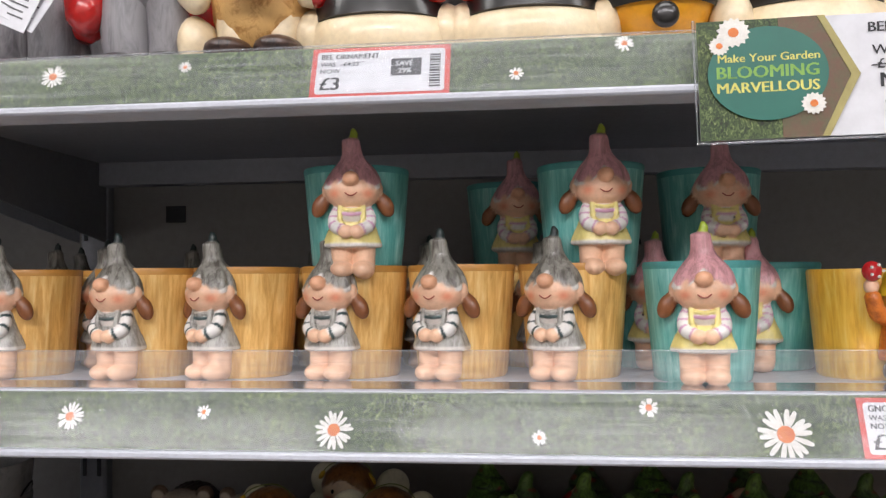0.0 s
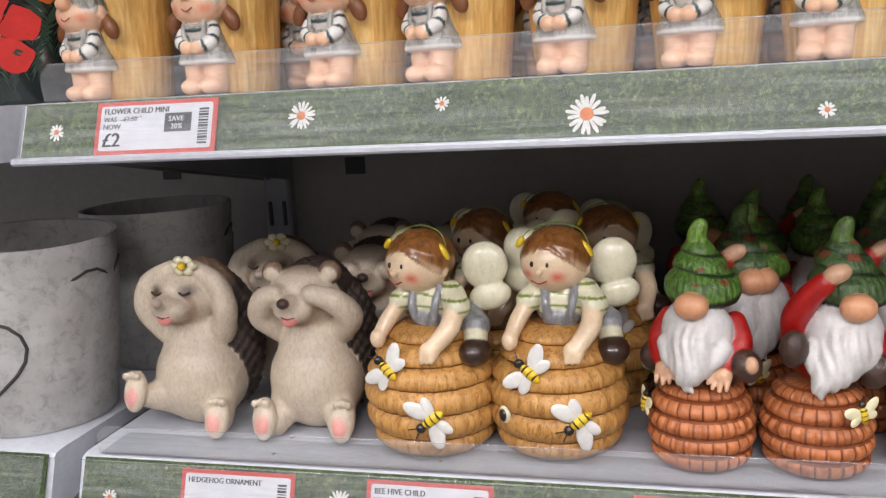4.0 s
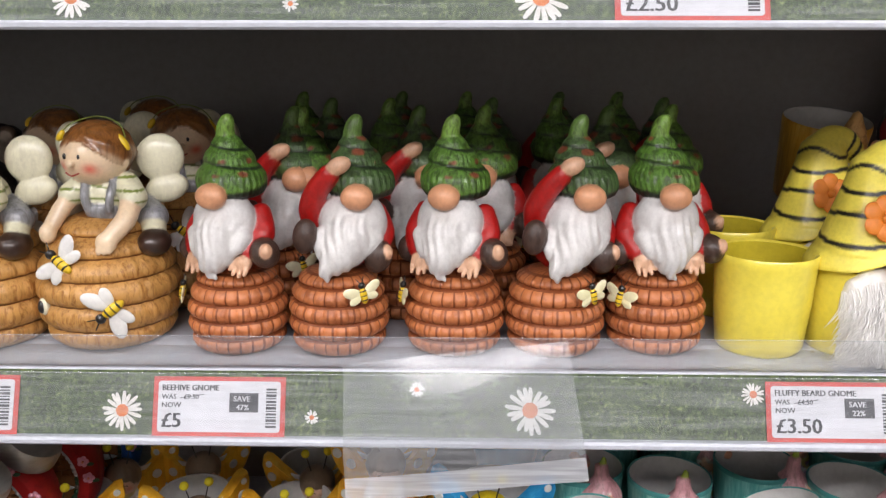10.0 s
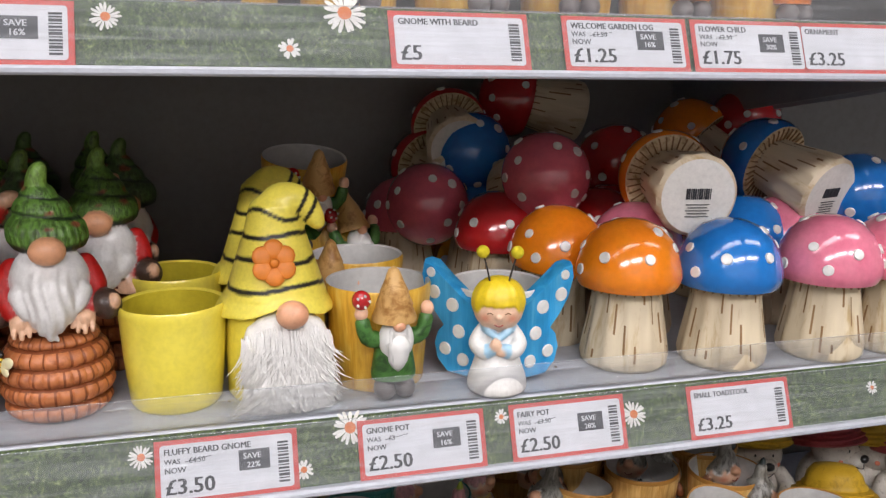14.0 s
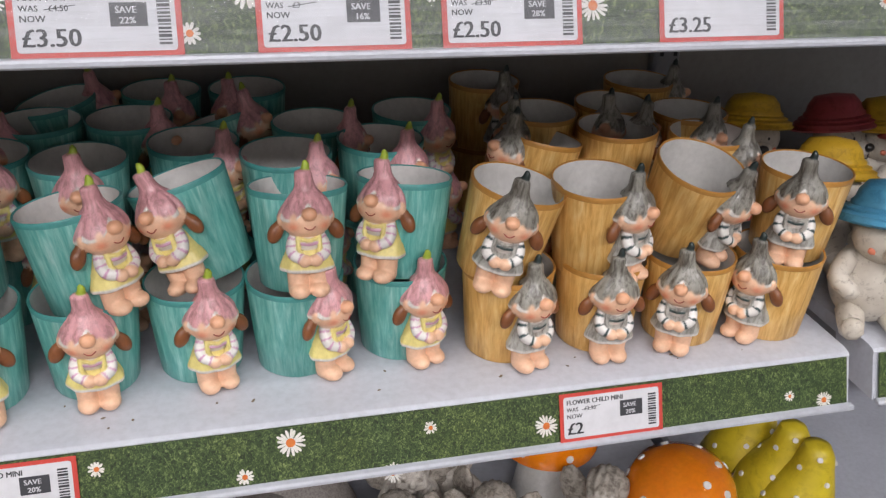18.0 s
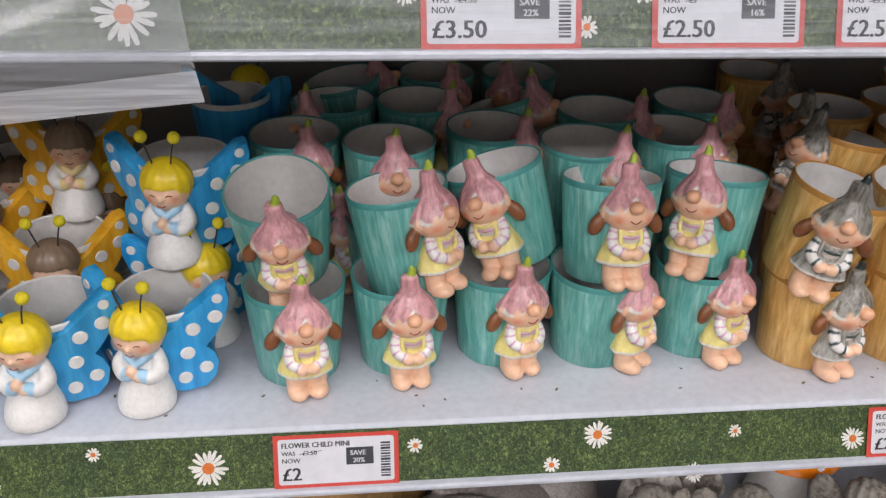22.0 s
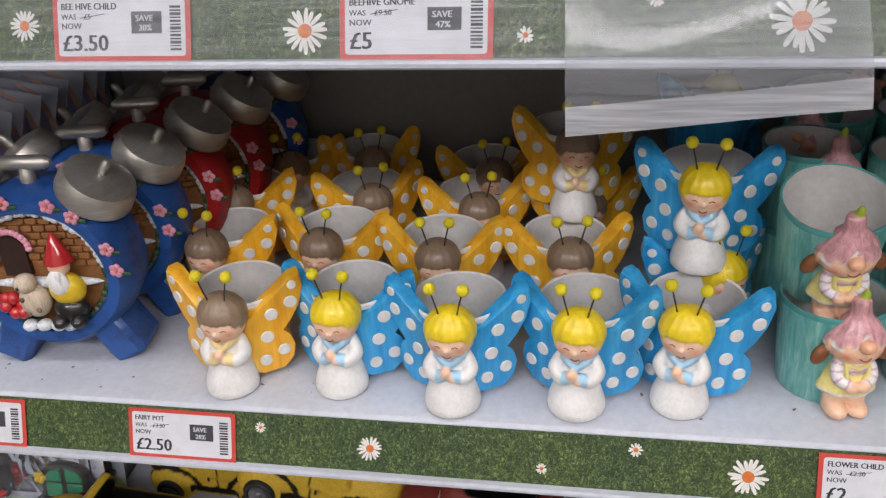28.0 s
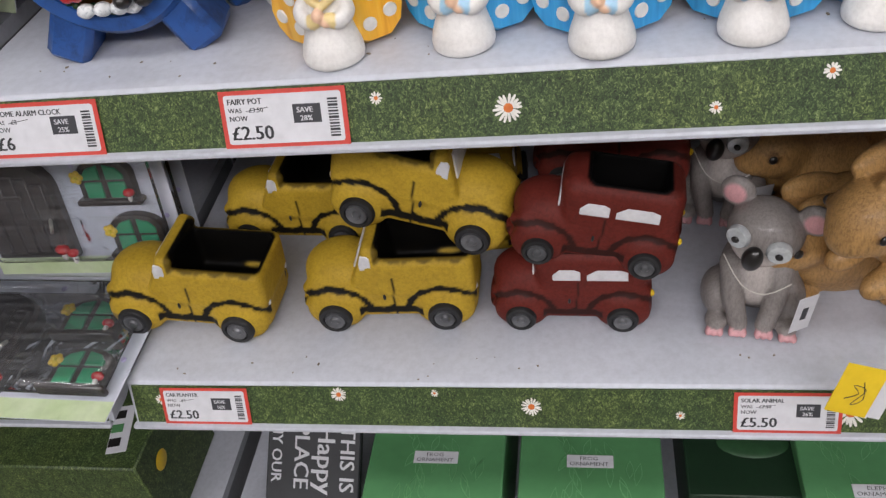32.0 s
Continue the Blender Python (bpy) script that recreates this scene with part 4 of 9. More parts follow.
for args in (
    ("A", 0.042, "CHILD WITH WINGS", "£2.50", "£3.50", "28%"), ("A", 0.337, "BEE ORNAMENT", "£3", "£4.25", "29%"),
    ("B", 0.056, "FLOWER CHILD MINI", "£2", "£2.50", "20%"), ("B", 0.633, "GNOME POT", "£2.50", "£3", "16%"), ("B", 0.869, "GNOME WITH BEARD", "£5"),
    ("B", 0.970, "WELCOME GARDEN LOG", "£1.25", "£1.50", "16%"), ("B", 1.053, "FLOWER CHILD", "£1.75", "£2.50", "30%"), ("B", 1.128, "ORNAMENT", "£3.25"), ("B", 1.208, "MINI BIRD", "£1.25", "£1.75", "28%"),
    ("C", 0.079, "HEDGEHOG ORNAMENT", "£5"), ("C", 0.207, "BEE HIVE CHILD", "£3.50", "£5", "30%"), ("C", 0.369, "BEEHIVE GNOME", "£5", "£9.50", "47%"),
    ("C", 0.736, "FLUFFY BEARD GNOME", "£3.50", "£4.50", "22%"), ("C", 0.852, "GNOME POT", "£2.50", "£3", "16%"), ("C", 0.949, "FAIRY POT", "£2.50", "£3.50", "28%"), ("C", 1.076, "SMALL TOADSTOOL", "£3.25"),
    ("D", 0.021, "GNOME ALARM CLOCK", "£6", "£8", "25%"), ("D", 0.182, "FAIRY POT", "£2.50", "£3.50", "28%"), ("D", 0.645, "FLOWER CHILD MINI", "£2", "£2.50", "20%"), ("D", 1.046, "FLOWER CHILD MINI", "£2", "£2.50", "20%"),
    ("E", 0.031, "CAR PLANTER", "£2.50", "£3", "16%"), ("E", 0.510, "SOLAR ANIMAL", "£5.50", "£7.50", "26%"),
):
    ticket(*args)


# ---- flower-child pots ----
def flower_child_pot(colour, step=1.05):
    teal = colour == "teal"
    e = thing("flower_child_pot", ("teal wood-grain glazed pot with a figurine in a pink petal hat" if teal else "amber wood-grain glazed pot with a figurine in a grey petal hat"), "plant pot", colour + " flower-child pots")
    side, rim = ("pot_teal", "rim_teal") if teal else ("pot_orange", "rim_orange")
    wob = lambda a, z: 1 + 0.008 * math.sin(3 * a + 40 * z) + 0.004 * math.sin(7 * a)  # noqa: E731
    mb = MB()
    mb.lathe([(0, 0), (0.0285, 0), (0.0298, 0.0015), (0.0325, 0.03), (0.0357, 0.069), (0.0362, 0.0720), (0.0355, 0.0735), (0.0342, 0.0727), (0.0318, 0.035), (0.028, 0.006), (0, 0.005)], [side] * 4 + [rim] * 3 + ["inner"] * 3, 32, fn=wob)
    part("pot", mb, e)
    y = -34.0
    hat, tip, dress, stripe = (rgb("dca3a8", 0.55), rgb("a3b83a"), rgb("efe08e", 0.1), rgb("cf9fbc")) if teal else (rgb("96948b", 1.0), rgb("23302f"), rgb("b3b2ab", 0.75), rgb("2d4444"))
    skin, white, brown, pale = rgb("f0c3a2"), rgb("e6e3df"), rgb("87522f", 0.25), rgb("e9e5df", 0.25)
    rosy, nose = rgb("e98c6a"), rgb("edb38e")
    g = Sculpt()
    for s in (-1, 1):
        g.ell((s * 7.0, y - 5.5, 5.4), (7.4, 9.6, 5.6), skin, 1.5)
        g.path([(s * 6.9, y, 6), (s * 7.0, y, 23)], [7.2, 7.8], skin, 1.0)
    g.turned([(18.6, 19.5), (19.3, 21.2), (18.4, 24), (15.6, 31), (13, 38), (11, 45)], lambda px, py, pz: blend_paint(np.tile(dress, (len(px), 1)), pale, (22.6 - pz) / 0.8), (0, y + 1), (1, 0.74), 0.6, ridge=lambda a, z: 1 + 0.03 * np.sin(7 * a) * (z < 30))
    g.ell((0, y - 1.5, 40.5), (11.0, 10.0, 7.6), white, 0.5)
    for s in (-1, 1):
        arm = [white if q % 4 != 2 else stripe for q in range(16 if teal else 12)]
        g.path([(s * 8.8, y - 2, 44), (s * 11.2, y - 5.0, 38.5), (s * 10.8, y - 9.0, 33.0), (s * 5.0, y - 13.0, 30.0)], [3.8, 4.1, 4.0, 3.5], arm, 0.4, 6)
        g.ell((s * 3.6, y - 13.8, 29.2), (4.8, 4.2, 4.3), skin, 0.4, (0, s * 16, 0))
        g.path([(s * 7.6, y - 8.6, 45), (s * 7.4, y - 10.6, 38), (s * 5.5, y - 10.8, 34)], 1.5, dress, 0.4)
        g.ell((s * 17.0, y - 1.5, 57.0), (2.8, 3.0, 4.4), skin, 1.0)
        g.ell((s * 21.0, y + 1.5, 46.8), (5.2, 4.2, 8.2), brown, 0.4, (0, s * -26, 0))
        g.ell((s * 17.0, y + 1.5, 52.0), (4.0, 3.4, 4.5), brown, 1.2)
    g.path([(-6.2, y - 9.6, 44.0), (0, y - 11.8, 42.9), (6.2, y - 9.6, 44.0)], 1.2, dress, 0.3)
    g.path([(-5.0, y - 10.6, 40.6), (0, y - 11.9, 40.2), (5.0, y - 10.6, 40.6)], 0.9, stripe, 0.3)

    def face(px, py, pz):
        w = sum(np.exp(-((px - q * 10.8) ** 2 / 13.0 + (pz - 53.2) ** 2 / 9.5)) for q in (-1, 1))
        return blend_paint(np.tile(skin, (len(px), 1)), rosy, 0.85 * w * (py < y))
    g.ell((0, y - 2, 55.6), (17.4, 14.2, 12.6), face, 0.6)
    g.ell((0, y - 16.2, 62.6), (5.2, 5.0, 4.6), nose, 0.3)
    rim = lambda a: 57.0 + 9.5 * np.exp(-(a / 0.36) ** 2) + 3.0 * np.exp(-((np.abs(a) - 1.32) / 0.16) ** 2) - 2.5 * (1 - np.cos(a)) * 0.5  # noqa: E731
    sway = lambda z: (0.9 * np.sin((z - 60) * 0.16), 0.9 - 0.07 * np.maximum(0, z - 70))  # noqa: E731

    def petals(px, py, pz):
        a = np.arctan2(px, -(py - y))
        return blend_paint(np.tile(hat, (len(px), 1)), pale, 1.0 - (pz - rim(a) - 2.0) / 0.7)
    g.turned([(19.2, 52), (19.4, 57), (18.8, 60), (17.8, 63), (16.4, 66), (14.2, 69.5), (11.2, 73), (8.2, 76.5), (6.7, 80), (6.2, 85), (5.9, 89.0), (3.5, 90.2)], petals, (0, y), (1, 0.86), 0.4, sway, lambda a, z: 1 + (0.03 * np.cos(5 * a + 0.5) + 0.022 * np.sin(13 * a + 0.1 * z)) - np.clip((84 - z) / 12, 0, 1) * (0.11 * np.exp(-((a - 0.03 * np.sin(0.4 * z)) / 0.09) ** 2) + 0.09 * np.exp(-((np.abs(a) - 1.30) / 0.10) ** 2)), rim)
    g.path([(0.4, y - 0.4, 90), (1.0, y - 0.6, 93), (0.5, y - 0.9, 95.6)], [3.0, 2.7, 1.6], tip, 0.6)
    f = MB().sculpted(g, "figure_satin", step, lambda px, py, pz: (np.hypot(px, py) < 28.0 + 0.0966 * pz) & (pz < 72))
    y = y * 0.001
    f.tube([(-0.0036, y - 0.0160, 0.0535), (-0.0012, y - 0.0166, 0.0520), (0.0014, y - 0.0166, 0.0520), (0.0038, y - 0.0160, 0.0537)], 0.0004, "mouth", seg=5)
    part("figurine", f, e, sharp=60)
    return e


def P(x, y, z, rz=0, rx=0, ry=0):
    return Matrix.Translation((x, y, z)) @ pose(0, 0, 0, rx, ry, rz)


def Q(x, y, z, rz=0, right=0, front=0):
    """Stands a thing turned by rz and then leaning to the right and to the front by so many degrees."""
    return Matrix.Translation((x, y, z)) @ pose(0, 0, 0, front, right, 0) @ pose(0, 0, 0, 0, 0, rz)


zb, zc, zd, ze, za = TOP["B"], TOP["C"], TOP["D"], TOP["E"], TOP["A"]
H2 = 0.0655
orange, teal = [], []
for x, rz in ((0.020, 3), (0.102, 10), (0.193, 2), (0.264, -9), (0.340, -2), (0.413, -13), (0.487, -16)):
    orange.append(P(x, 0.094, zb, rz - (14 if x < 0.35 else 6)))
for x, y, rz in ((0.135, 0.165, 10), (0.235, 0.17, -20), (0.06, 0.20, 30), (0.31, 0.165, 5), (0.39, 0.17, -8), (0.46, 0.17, 12), (0.17, 0.25, 4), (0.28, 0.25, 0), (0.37, 0.25, 14), (0.06, 0.28, -9), (0.44, 0.26, 5), (0.54, 0.255, 5)):
    orange.append(P(x, y, zb, rz))
teal += [P(0.566, 0.074, zb, -8), P(0.625, 0.15, zb, -30), P(0.545, 0.165, zb, 0), P(0.341, 0.095, zb + H2, 8), P(0.500, 0.105, zb + H2, 8), P(0.586, 0.150, zb + H2, 4), P(0.443, 0.21, zb + H2, 8)]
# lower shelf: two tiers of each colour, the upper pots standing in the rims below
small = Matrix.Scale(0.955, 4)
H3 = 0.0615
teal += [m @ small for m in (P(0.659, 0.083, zd, 12), P(0.731, 0.090, zd, 8), P(0.802, 0.096, zd, 18), P(0.870, 0.090, zd, 42), P(0.947, 0.097, zd, 22))]
teal += [m @ small for m in (Q(0.654, 0.108, zd + H3 + 0.006, 4, -2, 16), Q(0.738, 0.094, zd + H3 - 0.002, 42, -8, -6), Q(0.816, 0.112, zd + H3 + 0.006, -24, -17, -9), Q(0.875, 0.094, zd + H3, 4, 1, -11), Q(0.948, 0.100, zd + H3, -40, 4, -10))]
for x, y, rz, rx in ((0.658, 0.192, 20, 0), (0.727, 0.174, 5, 0), (0.806, 0.200, 45, 0), (0.873, 0.167, 40, 0), (0.948, 0.186, 30, 0), (0.686, 0.262, -40, 0), (0.755, 0.261, 50, 0), (0.845, 0.253, 50, -20), (0.901, 0.233, 60, 0), (0.987, 0.252, 30, 0), (0.706, 0.322, 100, -12), (0.777, 0.335, 20, 0), (0.852, 0.334, -30, 0)):
    teal += [P(x, min(y, BACK - 0.05), zd, rz + 50) @ small, P(x, min(y, BACK - 0.05), zd + H3, rz, rx, 0) @ small]
orange += [m @ small for m in (P(1.024, 0.078, zd, 17), P(1.098, 0.078, zd, -4), P(1.169, 0.073, zd, -35), P(1.242, 0.067, zd, -62))]
orange += [m @ small for m in (Q(1.014, 0.082, zd + H3 + 0.003, -20, 11, 3), Q(1.091, 0.084, zd + H3, 30, -2, 2), Q(1.164, 0.100, zd + H3 + 0.008, 38, 6, 15), Q(1.257, 0.080, zd + H3, -36, 2, 0))]
for x, y, rz, rx in ((1.066, 0.172, -70, -12), (1.150, 0.186, 110, 0), (1.222, 0.160, 30, 0), (1.097, 0.234, -60, 0), (1.173, 0.249, -30, 0), (1.233, 0.218, 10, 0), (1.075, 0.331, 20, 0), (1.230, 0.314, 70, 0)):
    orange += [P(x, min(y, BACK - 0.05), zd, rz + 70) @ small, P(x, min(y, BACK - 0.05), zd + H3, rz, rx, 0) @ small]
for poses, colour in ((orange, "amber"), (teal, "teal")):
    near = [m for m in poses if m.translation.y < 0.125]
    place_all(flower_child_pot, near, colour)
    place_all(flower_child_pot, [m for m in poses if m not in near], colour, 1.9)


# ---- beehive gnomes, hive children, hedgehogs ----
def coil_prof(zs, rs, bulge, k=5):
    out = []
    for i in range(len(zs) - 1):
        for j in range(k):
            t = j / k
            out.append((rs[i] + (rs[i + 1] - rs[i]) * t + bulge * math.sin(math.pi * t) ** 0.7, zs[i] + (zs[i + 1] - zs[i]) * t))
    out.append((rs[-1], zs[-1]))
    return out


def ribbed(top, wash, k, per=4):
    """Coil creases and every groove between ribs take the dark wash."""
    return lambda i, j: wash if i % k == 0 or (j + (i // k) * 2) % per == 0 else top


def rib_fn(n, amp, per=4):
    return lambda a, z: 1 - amp * max(0.0, math.cos(n * a)) ** 3


def bee(mb, c, normal, up, size, wing="white"):
    """A small moulded bee lying on a hive."""
    n, u = Vector(normal).normalized(), Vector(up).normalized()
    s = n.cross(u).normalized()
    c = Vector(c)
    m3 = Matrix((s, u, n)).transposed().to_4x4()
    at = Matrix.Translation(c + n * size * 0.05) @ m3

    def lobe(x, y, rx, ry, turn, mat, h=0.06, up=0.0):
        t = MB().ball((0, 0, 0), (size * rx, size * ry, size * h), mat, 14, 8)
        mb.put(t.v, t.f, mat, at @ Matrix.Translation((x * size, y * size, up * size)) @ Matrix.Rotation(turn, 4, "Z"))
    for d in (-1, 1):
        lobe(d * 0.42, 0.10, 0.40, 0.21, d * 0.42, wing)
        lobe(d * 0.33, -0.17, 0.30, 0.17, d * -0.35, wing)
    lobe(0, -0.10, 0.15, 0.34, 0, "bee_yellow", 0.13, 0.03)
    for y, r in ((0.08, 0.145), (-0.10, 0.155), (-0.27, 0.130)):
        lobe(0, y, r, 0.045, 0, "black", 0.135, 0.035)
    lobe(0, 0.30, 0.14, 0.13, 0, "black", 0.12, 0.04)
    for d in (-1, 1):
        mb.tube([c + n * size * 0.08 + u * size * 0.38 + s * d * size * 0.04, c + n * size * 0.06 + u * size * 0.60 + s * d * size * 0.16], size * 0.018, "black", seg=5, smooth=1)


def gnome_ornament(variant, step=1.1):
    raised = variant == "raised"
    g = MB()
    zs, rs = [0.0, 0.011, 0.0225, 0.0335, 0.044, 0.0515], [0.0245, 0.0278, 0.0290, 0.0275, 0.0236, 0.0180]
    g.lathe([(0, 0.0)] + coil_prof(zs, rs, 0.0040, 8) + [(0.0, 0.053)], ribbed("orange_rib", "wash", 8, 6), 144, fn=rib_fn(24, 0.035))
    lx = 13.0 if raised else 0.0
    red, hair, skin, nose, knit = rgb("b81a17", 0.30), rgb("dcdad8", 0.10), rgb("deb08f", 0.2), rgb("e3a57c", 0.1), (rgb("4d6a38", 1.0) if raised else rgb("608a35", 1.0))
    rust, wash_shade, leather = rgb("8a4a32", 0.6), rgb("1c2a1a", 0.5), rgb("4a362d", 0.6)
    f = Sculpt()
    f.ell((lx * 0.35, 3, 72), (21.5, 19, 22), red, 2.0)
    strand = lambda x, y, z: 0.55 * np.sin(0.95 * x + 1.6 * np.sin(z * 0.17)) * np.clip((-4 - z) / 12, 0, 1)  # noqa: E731
    f.ell((lx * 0.85, -10, 84), (21.0, 14.5, 20.5), hair, 2.5, disp=strand)
    f.path([(lx * 0.7, -16, 76), (lx * 0.2 - 0.5, -23, 65), (-2.5 - lx * 0.2, -26.5, 57), (1.0 - lx * 0.45, -27, 51)], [16, 11.0, 4.6, 1.4], hair, 3.0, 6, lambda x, y, z: 0.6 * np.sin(1.1 * (x - lx * 0.3) + 1.8 * np.sin(z * 0.17)))
    for q, ln in ((-1.3, 64), (-0.75, 59), (0.75, 59.5), (1.3, 65)):
        f.path([(lx * 0.6 + q * 12, -17, 76), (lx * 0.45 + q * 11, -21.5, ln + 5), (lx * 0.3 + q * 9.5 - 1, -23.5, ln)], [6.5, 4.2, 1.2], hair, 1.8)
    f.ell((lx * 1.1, -24.0, 101.8), (10.0, 7.6, 8.0), nose, 0.3)
    hx = lx * 1.12
    ribs = lambda a, z: 1 + 0.02 * np.cos(30 * a)  # noqa: E731

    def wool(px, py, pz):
        """Rust patches on the green knitting, and brow shade painted along its under-edge."""
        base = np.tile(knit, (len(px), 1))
        # dark green stands in for the shade beneath the brim
        base = blend_paint(base, wash_shade, (104.6 - pz + 0.18 * (py + 14)) / 1.6)
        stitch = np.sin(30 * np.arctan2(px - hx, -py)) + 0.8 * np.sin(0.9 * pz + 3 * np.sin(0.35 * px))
        base = blend_paint(base, wash_shade, (stitch - 0.55) * 0.55)
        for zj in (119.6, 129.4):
            base = blend_paint(base, wash_shade, (1.1 - np.abs(pz - zj + 0.16 * (px - hx))) / 0.7 * (np.hypot(px - hx, py) > 8))
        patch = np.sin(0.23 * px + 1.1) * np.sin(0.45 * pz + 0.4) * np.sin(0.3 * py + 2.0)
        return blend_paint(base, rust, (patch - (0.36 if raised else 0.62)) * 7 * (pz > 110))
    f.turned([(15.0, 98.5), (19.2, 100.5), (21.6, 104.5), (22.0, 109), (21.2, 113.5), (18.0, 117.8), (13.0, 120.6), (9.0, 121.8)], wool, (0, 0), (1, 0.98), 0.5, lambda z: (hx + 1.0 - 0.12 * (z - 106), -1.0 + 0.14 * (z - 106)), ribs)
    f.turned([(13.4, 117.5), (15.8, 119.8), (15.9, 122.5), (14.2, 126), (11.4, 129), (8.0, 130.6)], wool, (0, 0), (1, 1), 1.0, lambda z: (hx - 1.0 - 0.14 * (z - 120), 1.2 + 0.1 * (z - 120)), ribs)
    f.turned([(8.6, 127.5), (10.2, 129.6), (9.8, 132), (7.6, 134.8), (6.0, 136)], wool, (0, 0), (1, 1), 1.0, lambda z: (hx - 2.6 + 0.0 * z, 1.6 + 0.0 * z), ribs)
    f.path([(hx - 2.6, 1.4, 132), (hx - 3.2, 1.2, 138), (hx - 2.0, 0.8, 143), (hx - 0.6, 0.4, 146.0)], [6.4, 5.8, 5.2, 3.8], rgb("5f8038" if raised else "7ba343", 0.9), 1.2, 5)
    for q in (-1, 1):
        if raised and q < 0:
            f.path([(-13, 0, 78), (-15, -7, 92), (-10, -14, 105), (-2.5, -18.5, 115)], [7.8, 7.8, 7.2, 6.2], red, 1.0)
            f.ell((3.5, -20.5, 120.5), (8.2, 5.4, 5.4), skin, 0.5, (0, -24, 0))
        else:
            sx = 19.5 + (lx * 0.45 if q > 0 else 0)
            f.path([(q * sx, 1, 88), (q * (sx + 4.0), -5, 76), (q * (sx - 0.5), -14, 65.5)], [6.4, 7.4, 6.4], red, 1.0)
            if not (raised and q > 0):
                f.ell((q * 17.0, -19.5, 60.0), (5.8, 4.4, 5.4), skin, 0.4)
                for w in range(3):
                    f.path([(q * 17.0 + (w - 1) * 3.6, -21.5, 58.5), (q * 16.5 + (w - 1) * 4.0, -24.5, 53.0 + abs(w - 1))], [1.9, 1.4], skin, 0.2, 2)
                f.path([(q * 12.5, -21, 60.5), (q * 9.8, -23, 56.5)], [1.8, 1.4], skin, 0.3, 2)
    if raised:
        f.ell((-18.0, -19.5, 77.0), (7.8, 7.6, 11.2), leather, 0.4, (0, 6, 0))
        f.ell((26.5, -17.0, 63.0), (8.6, 8.4, 10.6), leather, 0.4, (0, 24, 0))
        f.ell((32.0, -20.5, 66.5), (3.6, 4.2, 5.0), skin, 0.4)
    else:
        f.ell((29.0, -13.0, 66.0), (8.8, 10.6, 9.8), leather, 0.4, (0, -30, 10))
        f.ell((33.5, -20.0, 69.0), (3.6, 4.4, 4.8), skin, 0.4)
        f.ell((-28.0, -5.0, 64.0), (8.0, 10.0, 9.0), leather, 0.4)
    g.sculpted(f, "figure_knit", step)
    if raised:
        bee(g, (0.0165, -0.0290, 0.0430), (0.5, -0.85, 0.2), (-0.2, 0, 1), 0.0165, "bee_wing")
    else:
        bee(g, (-0.0285, -0.0170, 0.0380), (-0.85, -0.5, 0.1), (0.2, 0, 1), 0.0165, "bee_wing")
    return solid("gnome_ornament", g, "green-hatted gnome " + ("holding its hat, " if raised else "") + "seated on a terracotta beehive", "garden ornament", "beehive gnomes", sharp=50)


